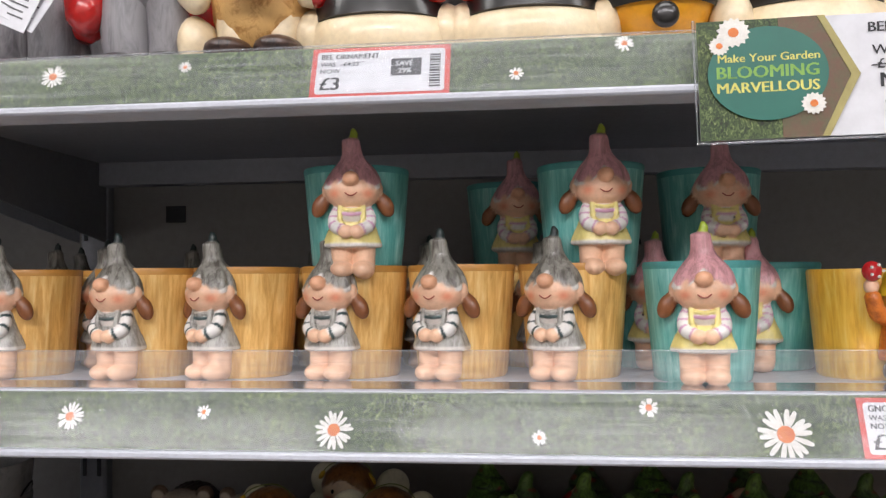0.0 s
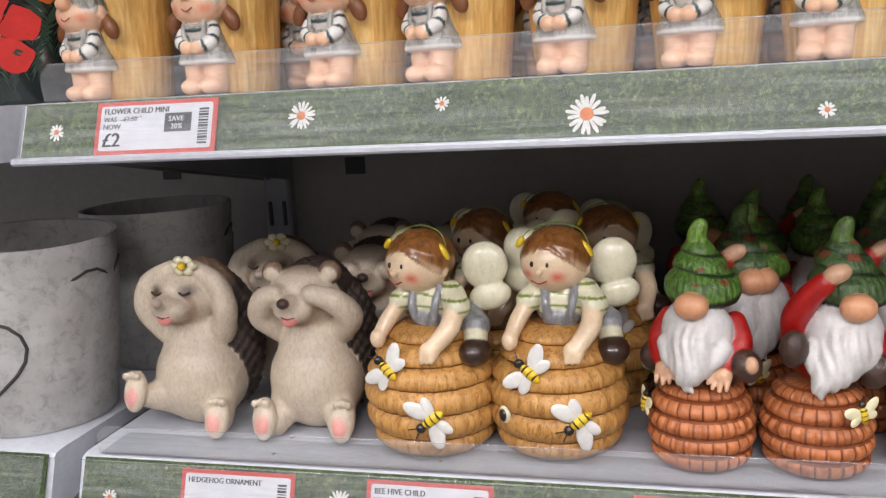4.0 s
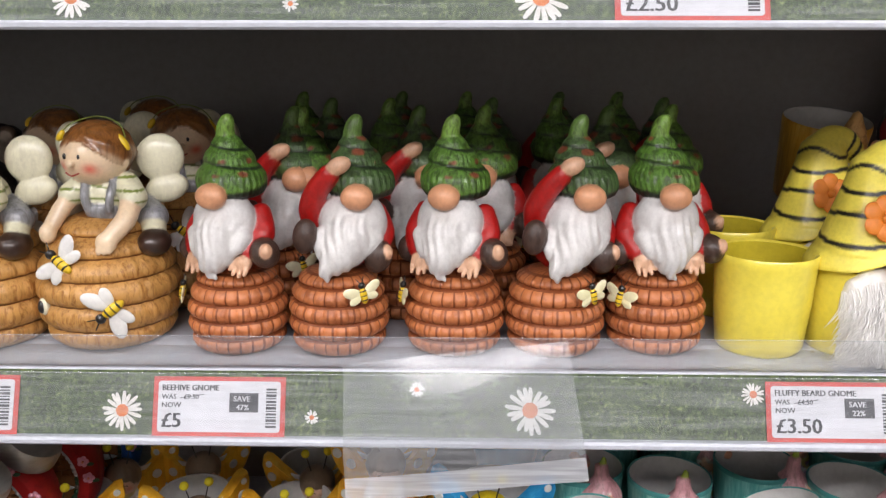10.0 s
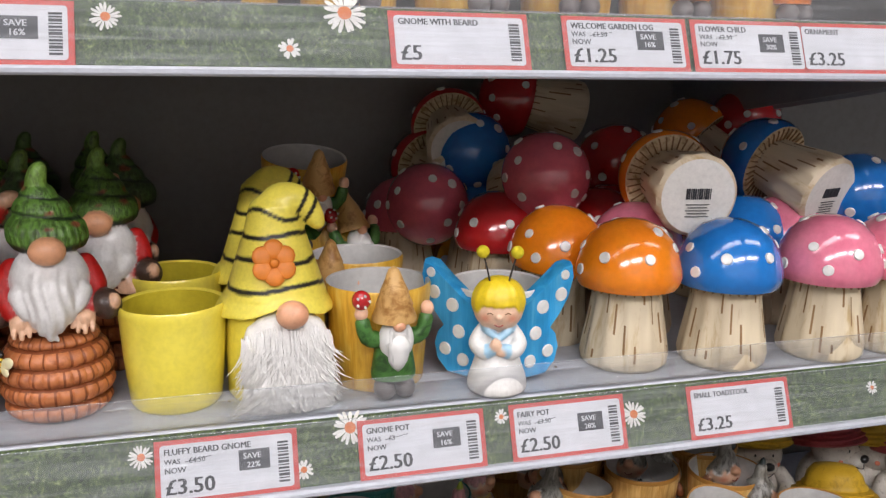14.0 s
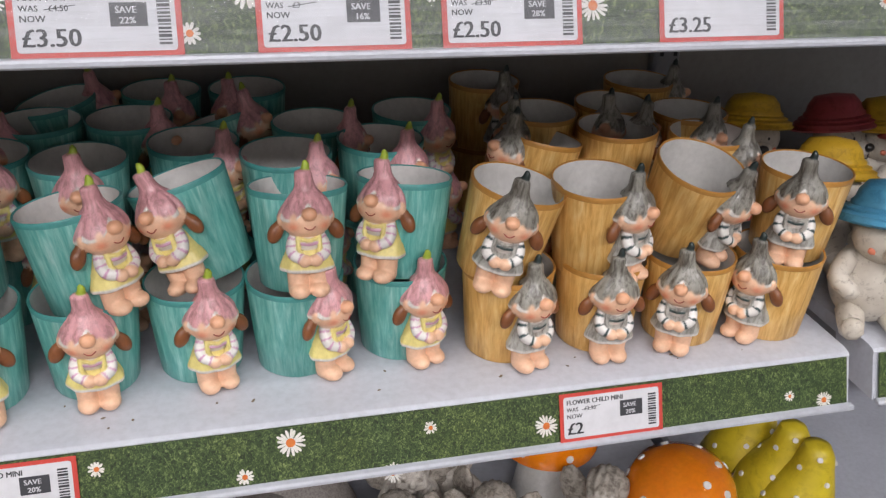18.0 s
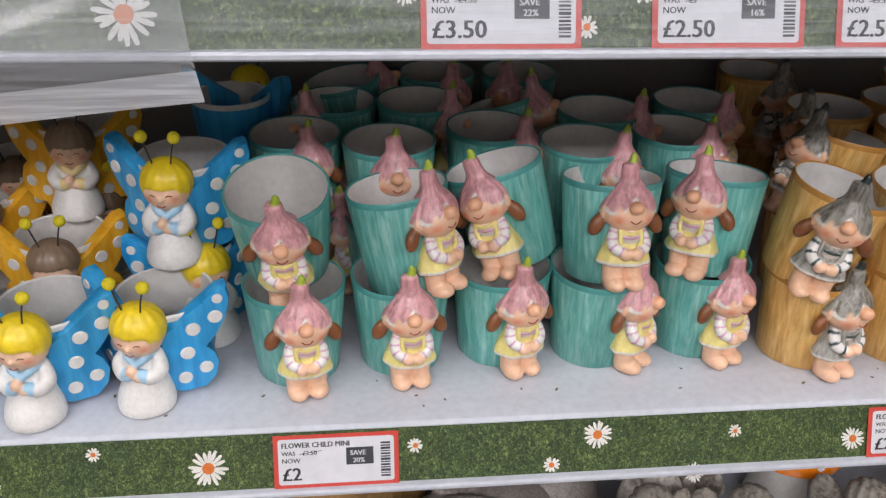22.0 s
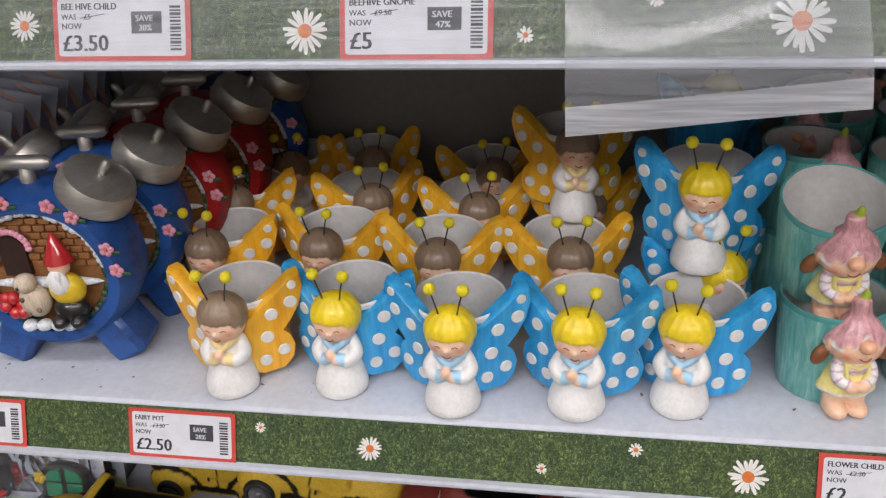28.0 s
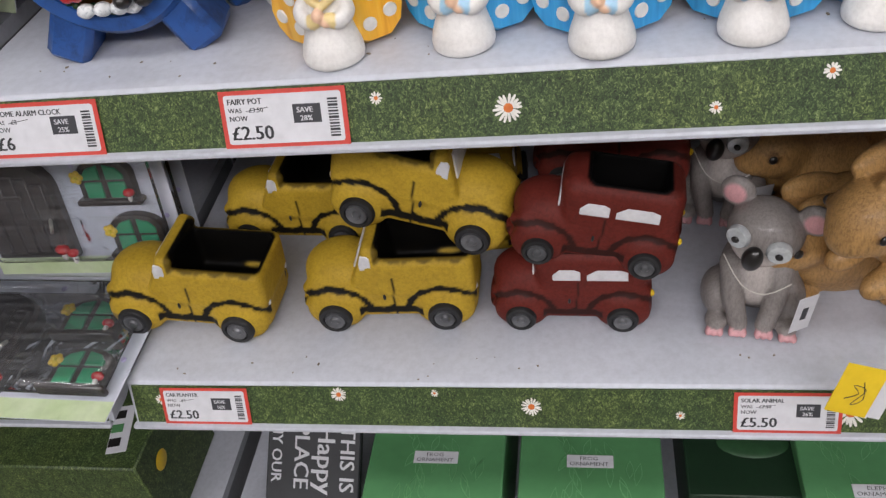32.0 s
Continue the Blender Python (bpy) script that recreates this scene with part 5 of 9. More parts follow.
def hive_child(variant):
    """Winged child lying on a honey-coloured hive."""
    g = MB()
    zs, rs = [0.0, 0.013, 0.029, 0.044, 0.057, 0.069, 0.079], [0.0300, 0.0370, 0.0395, 0.0385, 0.0335, 0.0255, 0.0160]
    g.lathe([(0, 0.0)] + coil_prof(zs, rs, 0.0042, 9) + [(0.0, 0.082)], lambda i, j: "tan_wash" if i % 9 == 1 else "tan_rib", 144, fn=lambda a, z: 1 + 0.010 * math.sin(36 * a + 60 * z) + 0.007 * math.sin(23 * a))
    skin, shirt, hair, grey, wing = rgb("f0d5b2"), rgb("e4e1c2", 0.1), rgb("96612f", 0.8), rgb("9a9ca0", 0.6), rgb("e9e5c8", 0.15)
    rosy, moss, shoe = rgb("e2705a"), rgb("7c8c3c"), rgb("3c2a22", 0.4)
    f = Sculpt()
    bands = lambda z: (np.abs((z - 80.0) % 7.2 - 3.6) < 0.75) * 1.0  # noqa: E731
    f.ell((5, 1, 90), (18.5, 15.5, 16), lambda px, py, pz: blend_paint(np.tile(shirt, (len(px), 1)), moss, bands(pz + 0.10 * px)), 1.0, (0, -8, 0))
    sleeve = lambda px, py, pz: blend_paint(np.tile(shirt, (len(px), 1)), moss, bands(pz + 2.0))  # noqa: E731
    f.path([(-9, -4, 98), (-15, -9, 92)], [7.0, 7.4], sleeve, 1.5, 3)
    f.path([(-15, -10, 91), (-20, -16, 82), (-23, -22, 74)], [5.4, 5.2, 4.6], skin, 0.6)
    f.ell((-23.5, -25, 71), (5.0, 4.6, 6.2), skin, 0.8)
    f.path([(19, -5, 98), (25, -11, 91)], [7.6, 8.2], sleeve, 1.5, 3)
    f.path([(24, -12, 90), (23.5, -20, 80), (17.5, -28, 71)], [6.4, 6.2, 5.4], skin, 0.6)
    f.ell((15.0, -30.5, 67.5), (6.4, 5.0, 6.4), skin, 0.8)
    for w in range(3):
        f.ell((11.5 + 3.2 * w, -33.5, 63.5 + 0.4 * w), (1.9, 2.0, 3.4), skin, 0.4)
    f.ell((4.5, -9.5, 82.5), (11.5, 7.0, 7.5), grey, 0.5)
    for q in (-1, 1):
        f.path([(4.5 + q * 6.5, -15.0, 84), (4.5 + q * 8.0, -15.6, 92), (4.5 + q * 9.0, -9.5, 102)], [2.6, 2.5, 2.4], grey, 0.4)
    f.path([(20, 6, 82), (31, 1, 77)], [9.6, 9.2], grey, 1.0)
    f.path([(31, 0, 76), (33.5, -5, 69)], [7.8, 7.2], shirt, 0.5)
    f.ell((35.0, -9.5, 63.5), (9.8, 11.5, 8.6), shoe, 0.5)
    hx = -3.0 if variant == "turned" else 1.0

    def face(px, py, pz):
        w = np.exp(-((px - hx + 14.0) ** 2 / 12 + (pz - 110.5) ** 2 / 9)) + np.exp(-((px - hx - 4.5) ** 2 / 18 + (pz - 109.5) ** 2 / 10))
        return blend_paint(np.tile(skin, (len(px), 1)), rosy, w * (py < -8))
    f.ell((hx, -6, 115.5), (20.4, 18.6, 17.4), face, 0.8)
    f.ell((hx + 18.0, -8.0, 112.0), (3.4, 3.2, 4.6), skin, 0.8)
    fringe = lambda x, y, z: np.where(y < 4 - 0.5 * np.abs(x - hx), np.interp(x - hx, [-21, -17, -13, -8, -4, 1, 7, 13, 18, 22], [107, 113, 120, 124.5, 126, 124.8, 121.0, 116.5, 111, 107]), 104.0) - z  # noqa: E731
    f.ell((hx + 0.8, -3.2, 118.0), (21.6, 20.8, 18.6), hair, 0.3, disp=lambda x, y, z: 0.35 * np.sin(16 * np.arctan2(x + 6, 14 - z) + 0.1 * y), clip=fringe)
    f.ell((hx - 6.0, -25.6, 112.8), (2.4, 2.0, 2.2), skin, 0.8)
    for q, zz in ((1, 107), (-1, 114)):
        f.ell((6 + q * 27, 13, zz + 5), (14.5, 6.8, 15.0), wing, 0.5, (0, q * 20, q * 15))
        f.ell((6 + q * 30, 13, zz - 14), (13.5, 6.2, 9.0), wing, 0.5, (0, q * -15, q * 15))
    g.sculpted(f, "figure_gloss", 1.25)
    hm = hx * 0.001
    for d, zz in ((-0.0105, 0.1170), (-0.0010, 0.1168)):
        g.ball((hm + d, -0.0238 if d > -0.005 else -0.0222, zz), (0.0012, 0.0012, 0.0018), "black", 8, 6)
    g.tube([(hm - 0.0110, -0.0216, 0.1072), (hm - 0.0065, -0.0236, 0.1056), (hm - 0.0020, -0.0236, 0.1072)], 0.0005, "mouth", seg=5)
    g.ball((hm + 0.0195, -0.0085, 0.1240), (0.0024, 0.0024, 0.0060), "bee_yellow", 8, 6, (0, -35, 0))
    g.ball((hm - 0.0205, -0.0060, 0.1270), (0.0022, 0.0022, 0.0040), "bee_yellow", 8, 6, (0, 35, 0))
    g.tube([(hm + 0.0205, -0.0075, 0.127), (hm + 0.015, -0.003, 0.1345), (hm + 0.002, -0.002, 0.1385), (hm - 0.014, -0.003, 0.1345), (hm - 0.0205, -0.006, 0.128)], 0.0004, "stripe_green", seg=5)
    bee(g, (-0.0100, -0.0375, 0.0570), (-0.25, -0.93, 0.3), (-0.7, 0.1, 0.6), 0.0215)
    bee(g, (0.0175, -0.0385, 0.0285), (0.40, -0.92, 0.0), (-0.75, -0.3, -0.6), 0.0225)
    if variant == "hole":
        g.ball((-0.0262, -0.0325, 0.0280), (0.0046, 0.0032, 0.0056), "cream", 14, 8, (0, 0, -38))
        g.ball((-0.0268, -0.0340, 0.0280), (0.0032, 0.0026, 0.0042), "black", 10, 8, (0, 0, -38))
        g.ball((-0.0015, -0.0395, 0.0355), (0.0062, 0.0018, 0.0045), "tan_wash", 10, 6)
    g.v = [(x * 1.06, y * 1.06, z * 1.06) for x, y, z in g.v]
    return solid("hive_child_ornament", g, "glazed winged child with brown hair lying on a honey-coloured beehive", "garden ornament", "hive-child ornaments", sharp=50)


def hedgehog_ornament(variant):
    shy = variant == "shy"
    g = MB()
    fur, spine, brown, pad, rosy = rgb("d3c4af", 0.22), rgb("3d302a", 1.0), rgb("7d6450", 0.5), rgb("dc9a92"), rgb("e09088")
    f = Sculpt()
    nap = lambda x, y, z: 0.22 * np.sin(2.1 * x + 1.3 * np.sin(0.5 * z)) * np.sin(0.9 * z)  # noqa: E731
    f.ell((0, 1, 35), (34, 30, 36), fur, 2.0, disp=nap)
    f.ell((0, 1, 66), (22.5, 20, 22), fur, 10.0, disp=nap)
    f.ell((14, 17, 58), (29, 22, 52), spine, 1.0, disp=lambda x, y, z: 1.3 * np.sin(0.85 * x + 0.3 * y) * np.sin(0.62 * z))
    hx = -4.0 if not shy else -3.0

    def face(px, py, pz):
        base = np.tile(fur, (len(px), 1))
        w = sum(np.exp(-((px - hx - q * 11.5) ** 2 / 26 + (pz - 103.0) ** 2 / 15)) for q in (-1, 1)) * (py < -8)
        cheek = np.exp(-((np.hypot((px - hx + 1) / 1.25, pz - 91.5) - 13.0) ** 2) / 5.0) * (pz < 99) * (py < -6)
        base = blend_paint(base, rgb("a58468", 0.3), 0.75 * cheek)
        top = np.clip((pz - 109 + 0.2 * py) / 8, 0, 1) * (0.75 if shy else 0.45)
        return blend_paint(blend_paint(base, brown, np.maximum(w * 0.95, top)), rgb("3a2a20"), w * 0.75)
    f.ell((hx, -4, 96), (25.5, 22, 21.5), face, 5.0)
    f.ell((4 + hx * 0.5, 9, 103), (25, 19, 18.5), spine if shy else brown, 1.0, disp=lambda x, y, z: 0.9 * np.sin(0.9 * x) * np.sin(0.8 * z + 0.5 * y))
    f.ell((hx - 1, -22.5, 91), (14.5, 11.5, 9.6), face, 1.5)
    f.path([(hx - 1, -27, 95), (hx - 2.5, -33.5, 97.5)], [8.0, 5.0], fur, 2.0, 3)
    f.ell((hx - 2.8, -37.2, 98.5), (4.4, 3.6, 3.6), rgb("4a3830") if shy else rgb("b9a898"), 0.4)
    f.ell((hx - 1.5, -31.5, 85.0), (5.6, 3.0, 4.2), rosy, 0.4)
    for q in (-1, 1):
        if shy:
            f.path([(q * 23, -4, 72), (q * 32, -13, 84), (q * 25 + hx * 0.3, -22, 97), (q * 13 + hx, -25.5, 102)], [9.0, 9.4, 8.4, 6.4], fur, 2.5, disp=nap)
            f.ell((q * 21 + hx, -6, 113.5), (8.2, 5.0, 8.0), brown, 1.0)
            f.ell((q * 21 + hx, -9.5, 112.5), (5.6, 2.6, 5.4), fur, 0.5)
        else:
            f.path([(q * 22, -4, 70), (q * 31 + hx * 0.5, -9, 88), (q * 26 + hx * 0.6, -9, 106), (q * 9 + hx * 0.3, -9, 117)], [9.2, 8.8, 8.0, 6.0], fur, 2.5, disp=nap)
        up = 1 if q < 0 else 0
        fx, fz = (-34.0, 33.0) if up and not shy else (q * 28.0, 16.0)
        f.path([(q * 18, -10, 22), (fx * 0.85, -24, fz - 6)], [13.0, 9.5], fur, 4.0, 3)
        f.ell((fx, -33.5, fz), (9.0, 6.2, 15.0), fur, 1.2, (-22, q * 6, q * 8))
        f.ell((fx, -38.4, fz - 1.0), (5.6, 2.4, 8.2), pad, 0.4, (-22, q * 6, q * 8))
        for w in (-1, 0, 1):
            f.ell((fx + w * 4.4 + q * 1.2, -34.5, fz + 12.5 - abs(w)), (2.5, 3.0, 3.0), fur, 0.5)
    g.sculpted(f, "figure_matt", 1.4)
    for q in (-1, 1):
        if not shy:
            cx = hx * 0.001 + q * 0.0105
            g.tube([(cx - 0.0042, -0.0232, 0.1030), (cx, -0.0248, 0.1012), (cx + 0.0042, -0.0232, 0.1030)], 0.0008, "fur_dark", seg=6)
    g.tube([((hx - 9) * 0.001, -0.0305, 0.0895), ((hx - 1.5) * 0.001, -0.0338, 0.0866), ((hx + 7.5) * 0.001, -0.0300, 0.0900)], 0.0007, "fur_dark", seg=6)
    if not shy:
        for k in range(6):
            a = k * math.pi / 3
            g.ball((0.004 + 0.0066 * math.cos(a), -0.0165, 0.1205 + 0.0046 * math.sin(a)), (0.0040, 0.0022, 0.0030), "cream", 8, 6)
        g.ball((0.004, -0.0190, 0.1205), 0.0030, "bee_yellow", 8, 6)
    return solid("hedgehog_ornament", g, "beige resin hedgehog sitting up, " + ("paws over its eyes" if shy else "arms above its head with a flower"), "garden ornament", "hedgehog ornaments", sharp=60)


place_all(gnome_ornament, [P(0.409, 0.064, zc, -17), P(0.550, 0.064, zc, -16), P(0.681, 0.070, zc, 8)], "sitting")
place_all(gnome_ornament, [P(x, y, zc, r) for x, y, r in ((0.445, 0.13, 10), (0.572, 0.14, -8), (0.50, 0.205, 4), (0.63, 0.21, 12), (0.705, 0.15, -6), (0.42, 0.275, 20), (0.56, 0.28, -10), (0.69, 0.28, 5))], "sitting", 2.0)
place_all(gnome_ornament, [P(0.475, 0.063, zc, 4), P(0.615, 0.064, zc, 6)], "raised")
place_all(gnome_ornament, [P(x, y, zc, r) for x, y, r in ((0.425, 0.125, 8), (0.512, 0.135, 14), (0.645, 0.14, 10), (0.44, 0.205, -4), (0.565, 0.21, 4), (0.70, 0.215, 6), (0.49, 0.28, 8), (0.625, 0.28, 0))], "raised", 2.0)
place_all(hive_child, [P(0.237, 0.073, zc, -14)] + [P(0.262, 0.16, zc, -10), P(0.30, 0.255, zc, 8)], "turned")
place_all(hive_child, [P(0.320, 0.078, zc, -4)] + [P(0.345, 0.165, zc, 30)], "hole")
place_all(hedgehog_ornament, [P(0.057, 0.086, zc, 0), P(0.085, 0.175, zc, 10)], "joyful")
place_all(hedgehog_ornament, [P(0.147, 0.088, zc, 2), P(0.17, 0.165, zc, 12), P(0.15, 0.26, zc, 0), P(0.215, 0.25, zc, -15)], "shy")


# ---- yellow gnome planters, gnome pots ----
def fluffy_gnome_planter():
    e = thing("fluffy_gnome_planter", "lemon double planter, gnome in striped hat with fluffy white beard", "plant pot", "fluffy-beard gnome planters")
    wob = lambda a, z: 1 + 0.006 * math.sin(2 * a + 30 * z)  # noqa: E731
    part("pot", MB().lathe([(0, 0), (0.0255, 0), (0.0275, 0.003), (0.0300, 0.03), (0.0316, 0.058), (0.0322, 0.0622), (0.0312, 0.0640), (0.0292, 0.0628), (0.0280, 0.02), (0, 0.008)], ["lemon"] * 7 + ["lemon_in"] * 2, 40, (-0.031, 0.004, 0), fn=wob), e, "lemon cylinder pot")
    part("gnome_body", MB().lathe([(0, 0), (0.0290, 0), (0.0310, 0.003), (0.0315, 0.03), (0.0305, 0.055), (0, 0.062)], "lemon", 36, (0.031, 0.002, 0), fn=wob), e, "lemon barrel body")
    lemon, ink = rgb("f5e45c", 0.06), rgb("16130f")

    def striped(px, py, pz):
        """Four wavy black bands up the cone."""
        a = np.arctan2(px - 31, -(py + 2))
        base = np.tile(lemon, (len(px), 1))
        for z0, amp in ((73.5, 1.8), (89.5, -1.4), (104.5, 1.2), (117.0, -3.5)):
            base = blend_paint(base, ink, (1.7 - np.abs(pz - z0 - amp * np.sin(2.2 * a + 0.4))) / 0.5)
        return base

    def tip_bands(px, py, pz):
        base = np.tile(lemon, (len(px), 1))
        for c0 in (46.0, 54.5):
            base = blend_paint(base, ink, (1.6 - np.abs((px - c0) * 0.86 + (121.5 - pz) * 0.5)) / 0.5)
        return base
    hs = Sculpt()
    brim = lambda a: 57.0 + 6.0 * np.exp(-(a / 0.45) ** 2) - 2.0 * np.sin(a) ** 2  # noqa: E731
    hs.turned([(36.5, 54), (36.5, 58), (34.5, 62), (31, 68), (28, 77), (23.4, 91), (18.6, 106), (16.0, 116), (14.0, 122), (9.0, 125)], striped, (31, -2), (1, 0.92), 1.0, edge=brim, ridge=lambda a, z: 1 + 0.035 * np.sin(3 * a + 0.5) * (z < 66))
    hs.path([(32, -2, 116), (37, -2.5, 123), (46, -3, 123), (53, -4, 117), (57, -5, 110)], [14.5, 12.0, 9.6, 7.4, 5.0], tip_bands, 4.0, 6)
    part("hat", MB().sculpted(hs, "figure_satin", 1.3), e, "lemon drooping hat with black painted stripes")
    fl = MB()
    for k in range(6):
        a = k * math.pi / 3 + 0.5
        fl.ball((0.0265 + 0.0078 * math.cos(a), -0.0262 - 0.0024 * math.sin(a) * -1, 0.0905 + 0.0078 * math.sin(a)), (0.0062, 0.0015, 0.0062), "orange_felt", 14, 6, (-18, 0, 0))
    fl.ball((0.0265, -0.0275, 0.0905), (0.0030, 0.0020, 0.0030), "orange_felt", 10, 6)
    part("hat_flower", fl, e, "orange moulded flower")
    part("nose", MB().ball((0.0345, -0.0385, 0.0610), (0.0098, 0.0084, 0.0086), "nose", 18, 12), e, "rosy round nose")
    b = MB()
    wool = rgb("f2f0ed", 0.12)
    bs = Sculpt()
    lock = lambda x, y, z: 0.9 * np.sin(0.62 * x + 1.5 * np.sin(0.16 * z + 0.1 * x)) * np.clip((24 - z) / 20, 0, 1)  # noqa: E731
    bs.ell((33, -25, 37), (28, 15, 24), wool, 1.0, disp=lock)
    bs.ell((33, -27, 24), (25, 13, 20), wool, 5.0, disp=lock)
    b.sculpted(bs, "figure_fluff", 1.3)
    rnd = random.Random(5)
    for k in range(1500):
        t, d = rnd.uniform(-1, 1), rnd.random()
        x0, z0 = 0.0330 + 0.0270 * t, 0.0560 - 0.042 * d - 0.010 * t * t
        y0 = -0.0250 - 0.0140 * math.sqrt(max(0.0, 1 - t * t))
        ln = rnd.uniform(0.014, 0.030) * (1 - 0.2 * abs(t))
        bow, out = rnd.gauss(0, 0.0022), rnd.uniform(0.0005, 0.0045)
        x1 = x0 + 0.0022 * t + 2 * bow
        b.tube([(x0, y0 + 0.001, z0), (x0 + bow * 0.4, y0 - out, z0 - ln * 0.5), (x1, y0 - out * rnd.uniform(0.2, 1.2), max(0.0006, z0 - ln))], [0.0005, 0.0005, 0.0001], "fluff_fine", seg=3, smooth=2)
    part("beard", b, e, "long fluffy white beard", 80)
    return e


place_all(fluffy_gnome_planter, [P(0.780, 0.064, zc, 4), P(0.780, 0.144, zc, 8)])


def gnome_pot(coat="green_coat", hat="tan_hat"):
    e = thing("gnome_pot", "honey glazed pot with a small " + coat.split("_")[0] + "-coated gnome raising its arms", "plant pot", "gnome pots")
    part("pot", MB().lathe([(0, 0), (0.0285, 0), (0.0300, 0.002), (0.0330, 0.04), (0.0350, 0.066), (0.0342, 0.068), (0.0328, 0.067), (0.0300, 0.02), (0, 0.006)], ["amber_pot"] * 5 + ["inner"] * 3, 36), e)
    g = MB()
    y = -0.036
    for s in (-1, 1):
        g.ball((s * 0.0068, y - 0.002, 0.0065), (0.0072, 0.0090, 0.0068), "grey_boot", 12, 8)
        g.tube([(s * 0.0115, y, 0.037), (s * 0.0185, y - 0.002, 0.040), (s * 0.0215, y - 0.002, 0.0495)], [0.0055, 0.0052, 0.0048], coat)
        g.ball((s * 0.0220, y - 0.002, 0.0545), (0.0045, 0.0042, 0.0048), "skin", 10, 8)
    g.lathe([(0, 0.012), (0.0145, 0.0125), (0.0150, 0.016), (0.0130, 0.028), (0.0105, 0.040), (0, 0.044)], coat, 22, (0, y + 0.001, 0), sq=(1, 0.75))
    g.ball((0, y - 0.0050, 0.0375), (0.0112, 0.0085, 0.0130), "beard", 18, 12, fn=lambda x, yy, z: 1 + 0.05 * math.sin(14 * math.atan2(yy, x)))
    g.tube([(0, y - 0.010, 0.036), (-0.0005, y - 0.0105, 0.026), (0, y - 0.0095, 0.0205)], [0.0085, 0.0062, 0.0018], "beard", seg=9)
    g.ball((0, y - 0.0125, 0.0480), (0.0044, 0.0040, 0.0036), "nose", 12, 8)
    g.lathe([(0.010, 0.0500), (0.0142, 0.0488), (0.0145, 0.0510), (0.0118, 0.0570), (0.0122, 0.0585), (0.0092, 0.0650), (0.0094, 0.0662), (0.0060, 0.0730), (0.0036, 0.0790), (0, 0.0815)], hat, 24, (0, y - 0.001, 0), bend=lambda z: (0.0, 0.09 * max(0, z - 0.066)))
    g.ball((-0.0225, y - 0.004, 0.0630), (0.0062, 0.0055, 0.0060), "cap_red", 14, 10)
    for a in range(5):
        g.disc((-0.0225 + 0.0042 * math.cos(a * 1.26), y - 0.0092, 0.0632 + 0.0034 * math.sin(a * 1.26)), 0.0009, "white", (0, -1, 0), 8)
    g.v = [(vx * 0.97, y + (vy - y) * 0.97, vz * 1.05) for vx, vy, vz in g.v]
    part("figurine", g, e, sharp=60)
    return e


place_all(gnome_pot, [P(0.878, 0.073, zc, 4), P(0.878, 0.151, zc, -40), P(0.878, 0.223, zc + 0.012, 30, -20), P(0.85, 0.255, zc + 0.064, 10, 12, 0)])


# ---- fairy pots ----
def wing_outline():
    return [(0.000, 0.006), (0.012, 0.000), (0.027, 0.001), (0.0345, 0.009), (0.0370, 0.020), (0.0345, 0.030), (0.0300, 0.0355), (0.037, 0.044), (0.044, 0.056), (0.0480, 0.071), (0.0465, 0.0795), (0.040, 0.0785), (0.029, 0.069), (0.015, 0.058), (0.003, 0.050)]


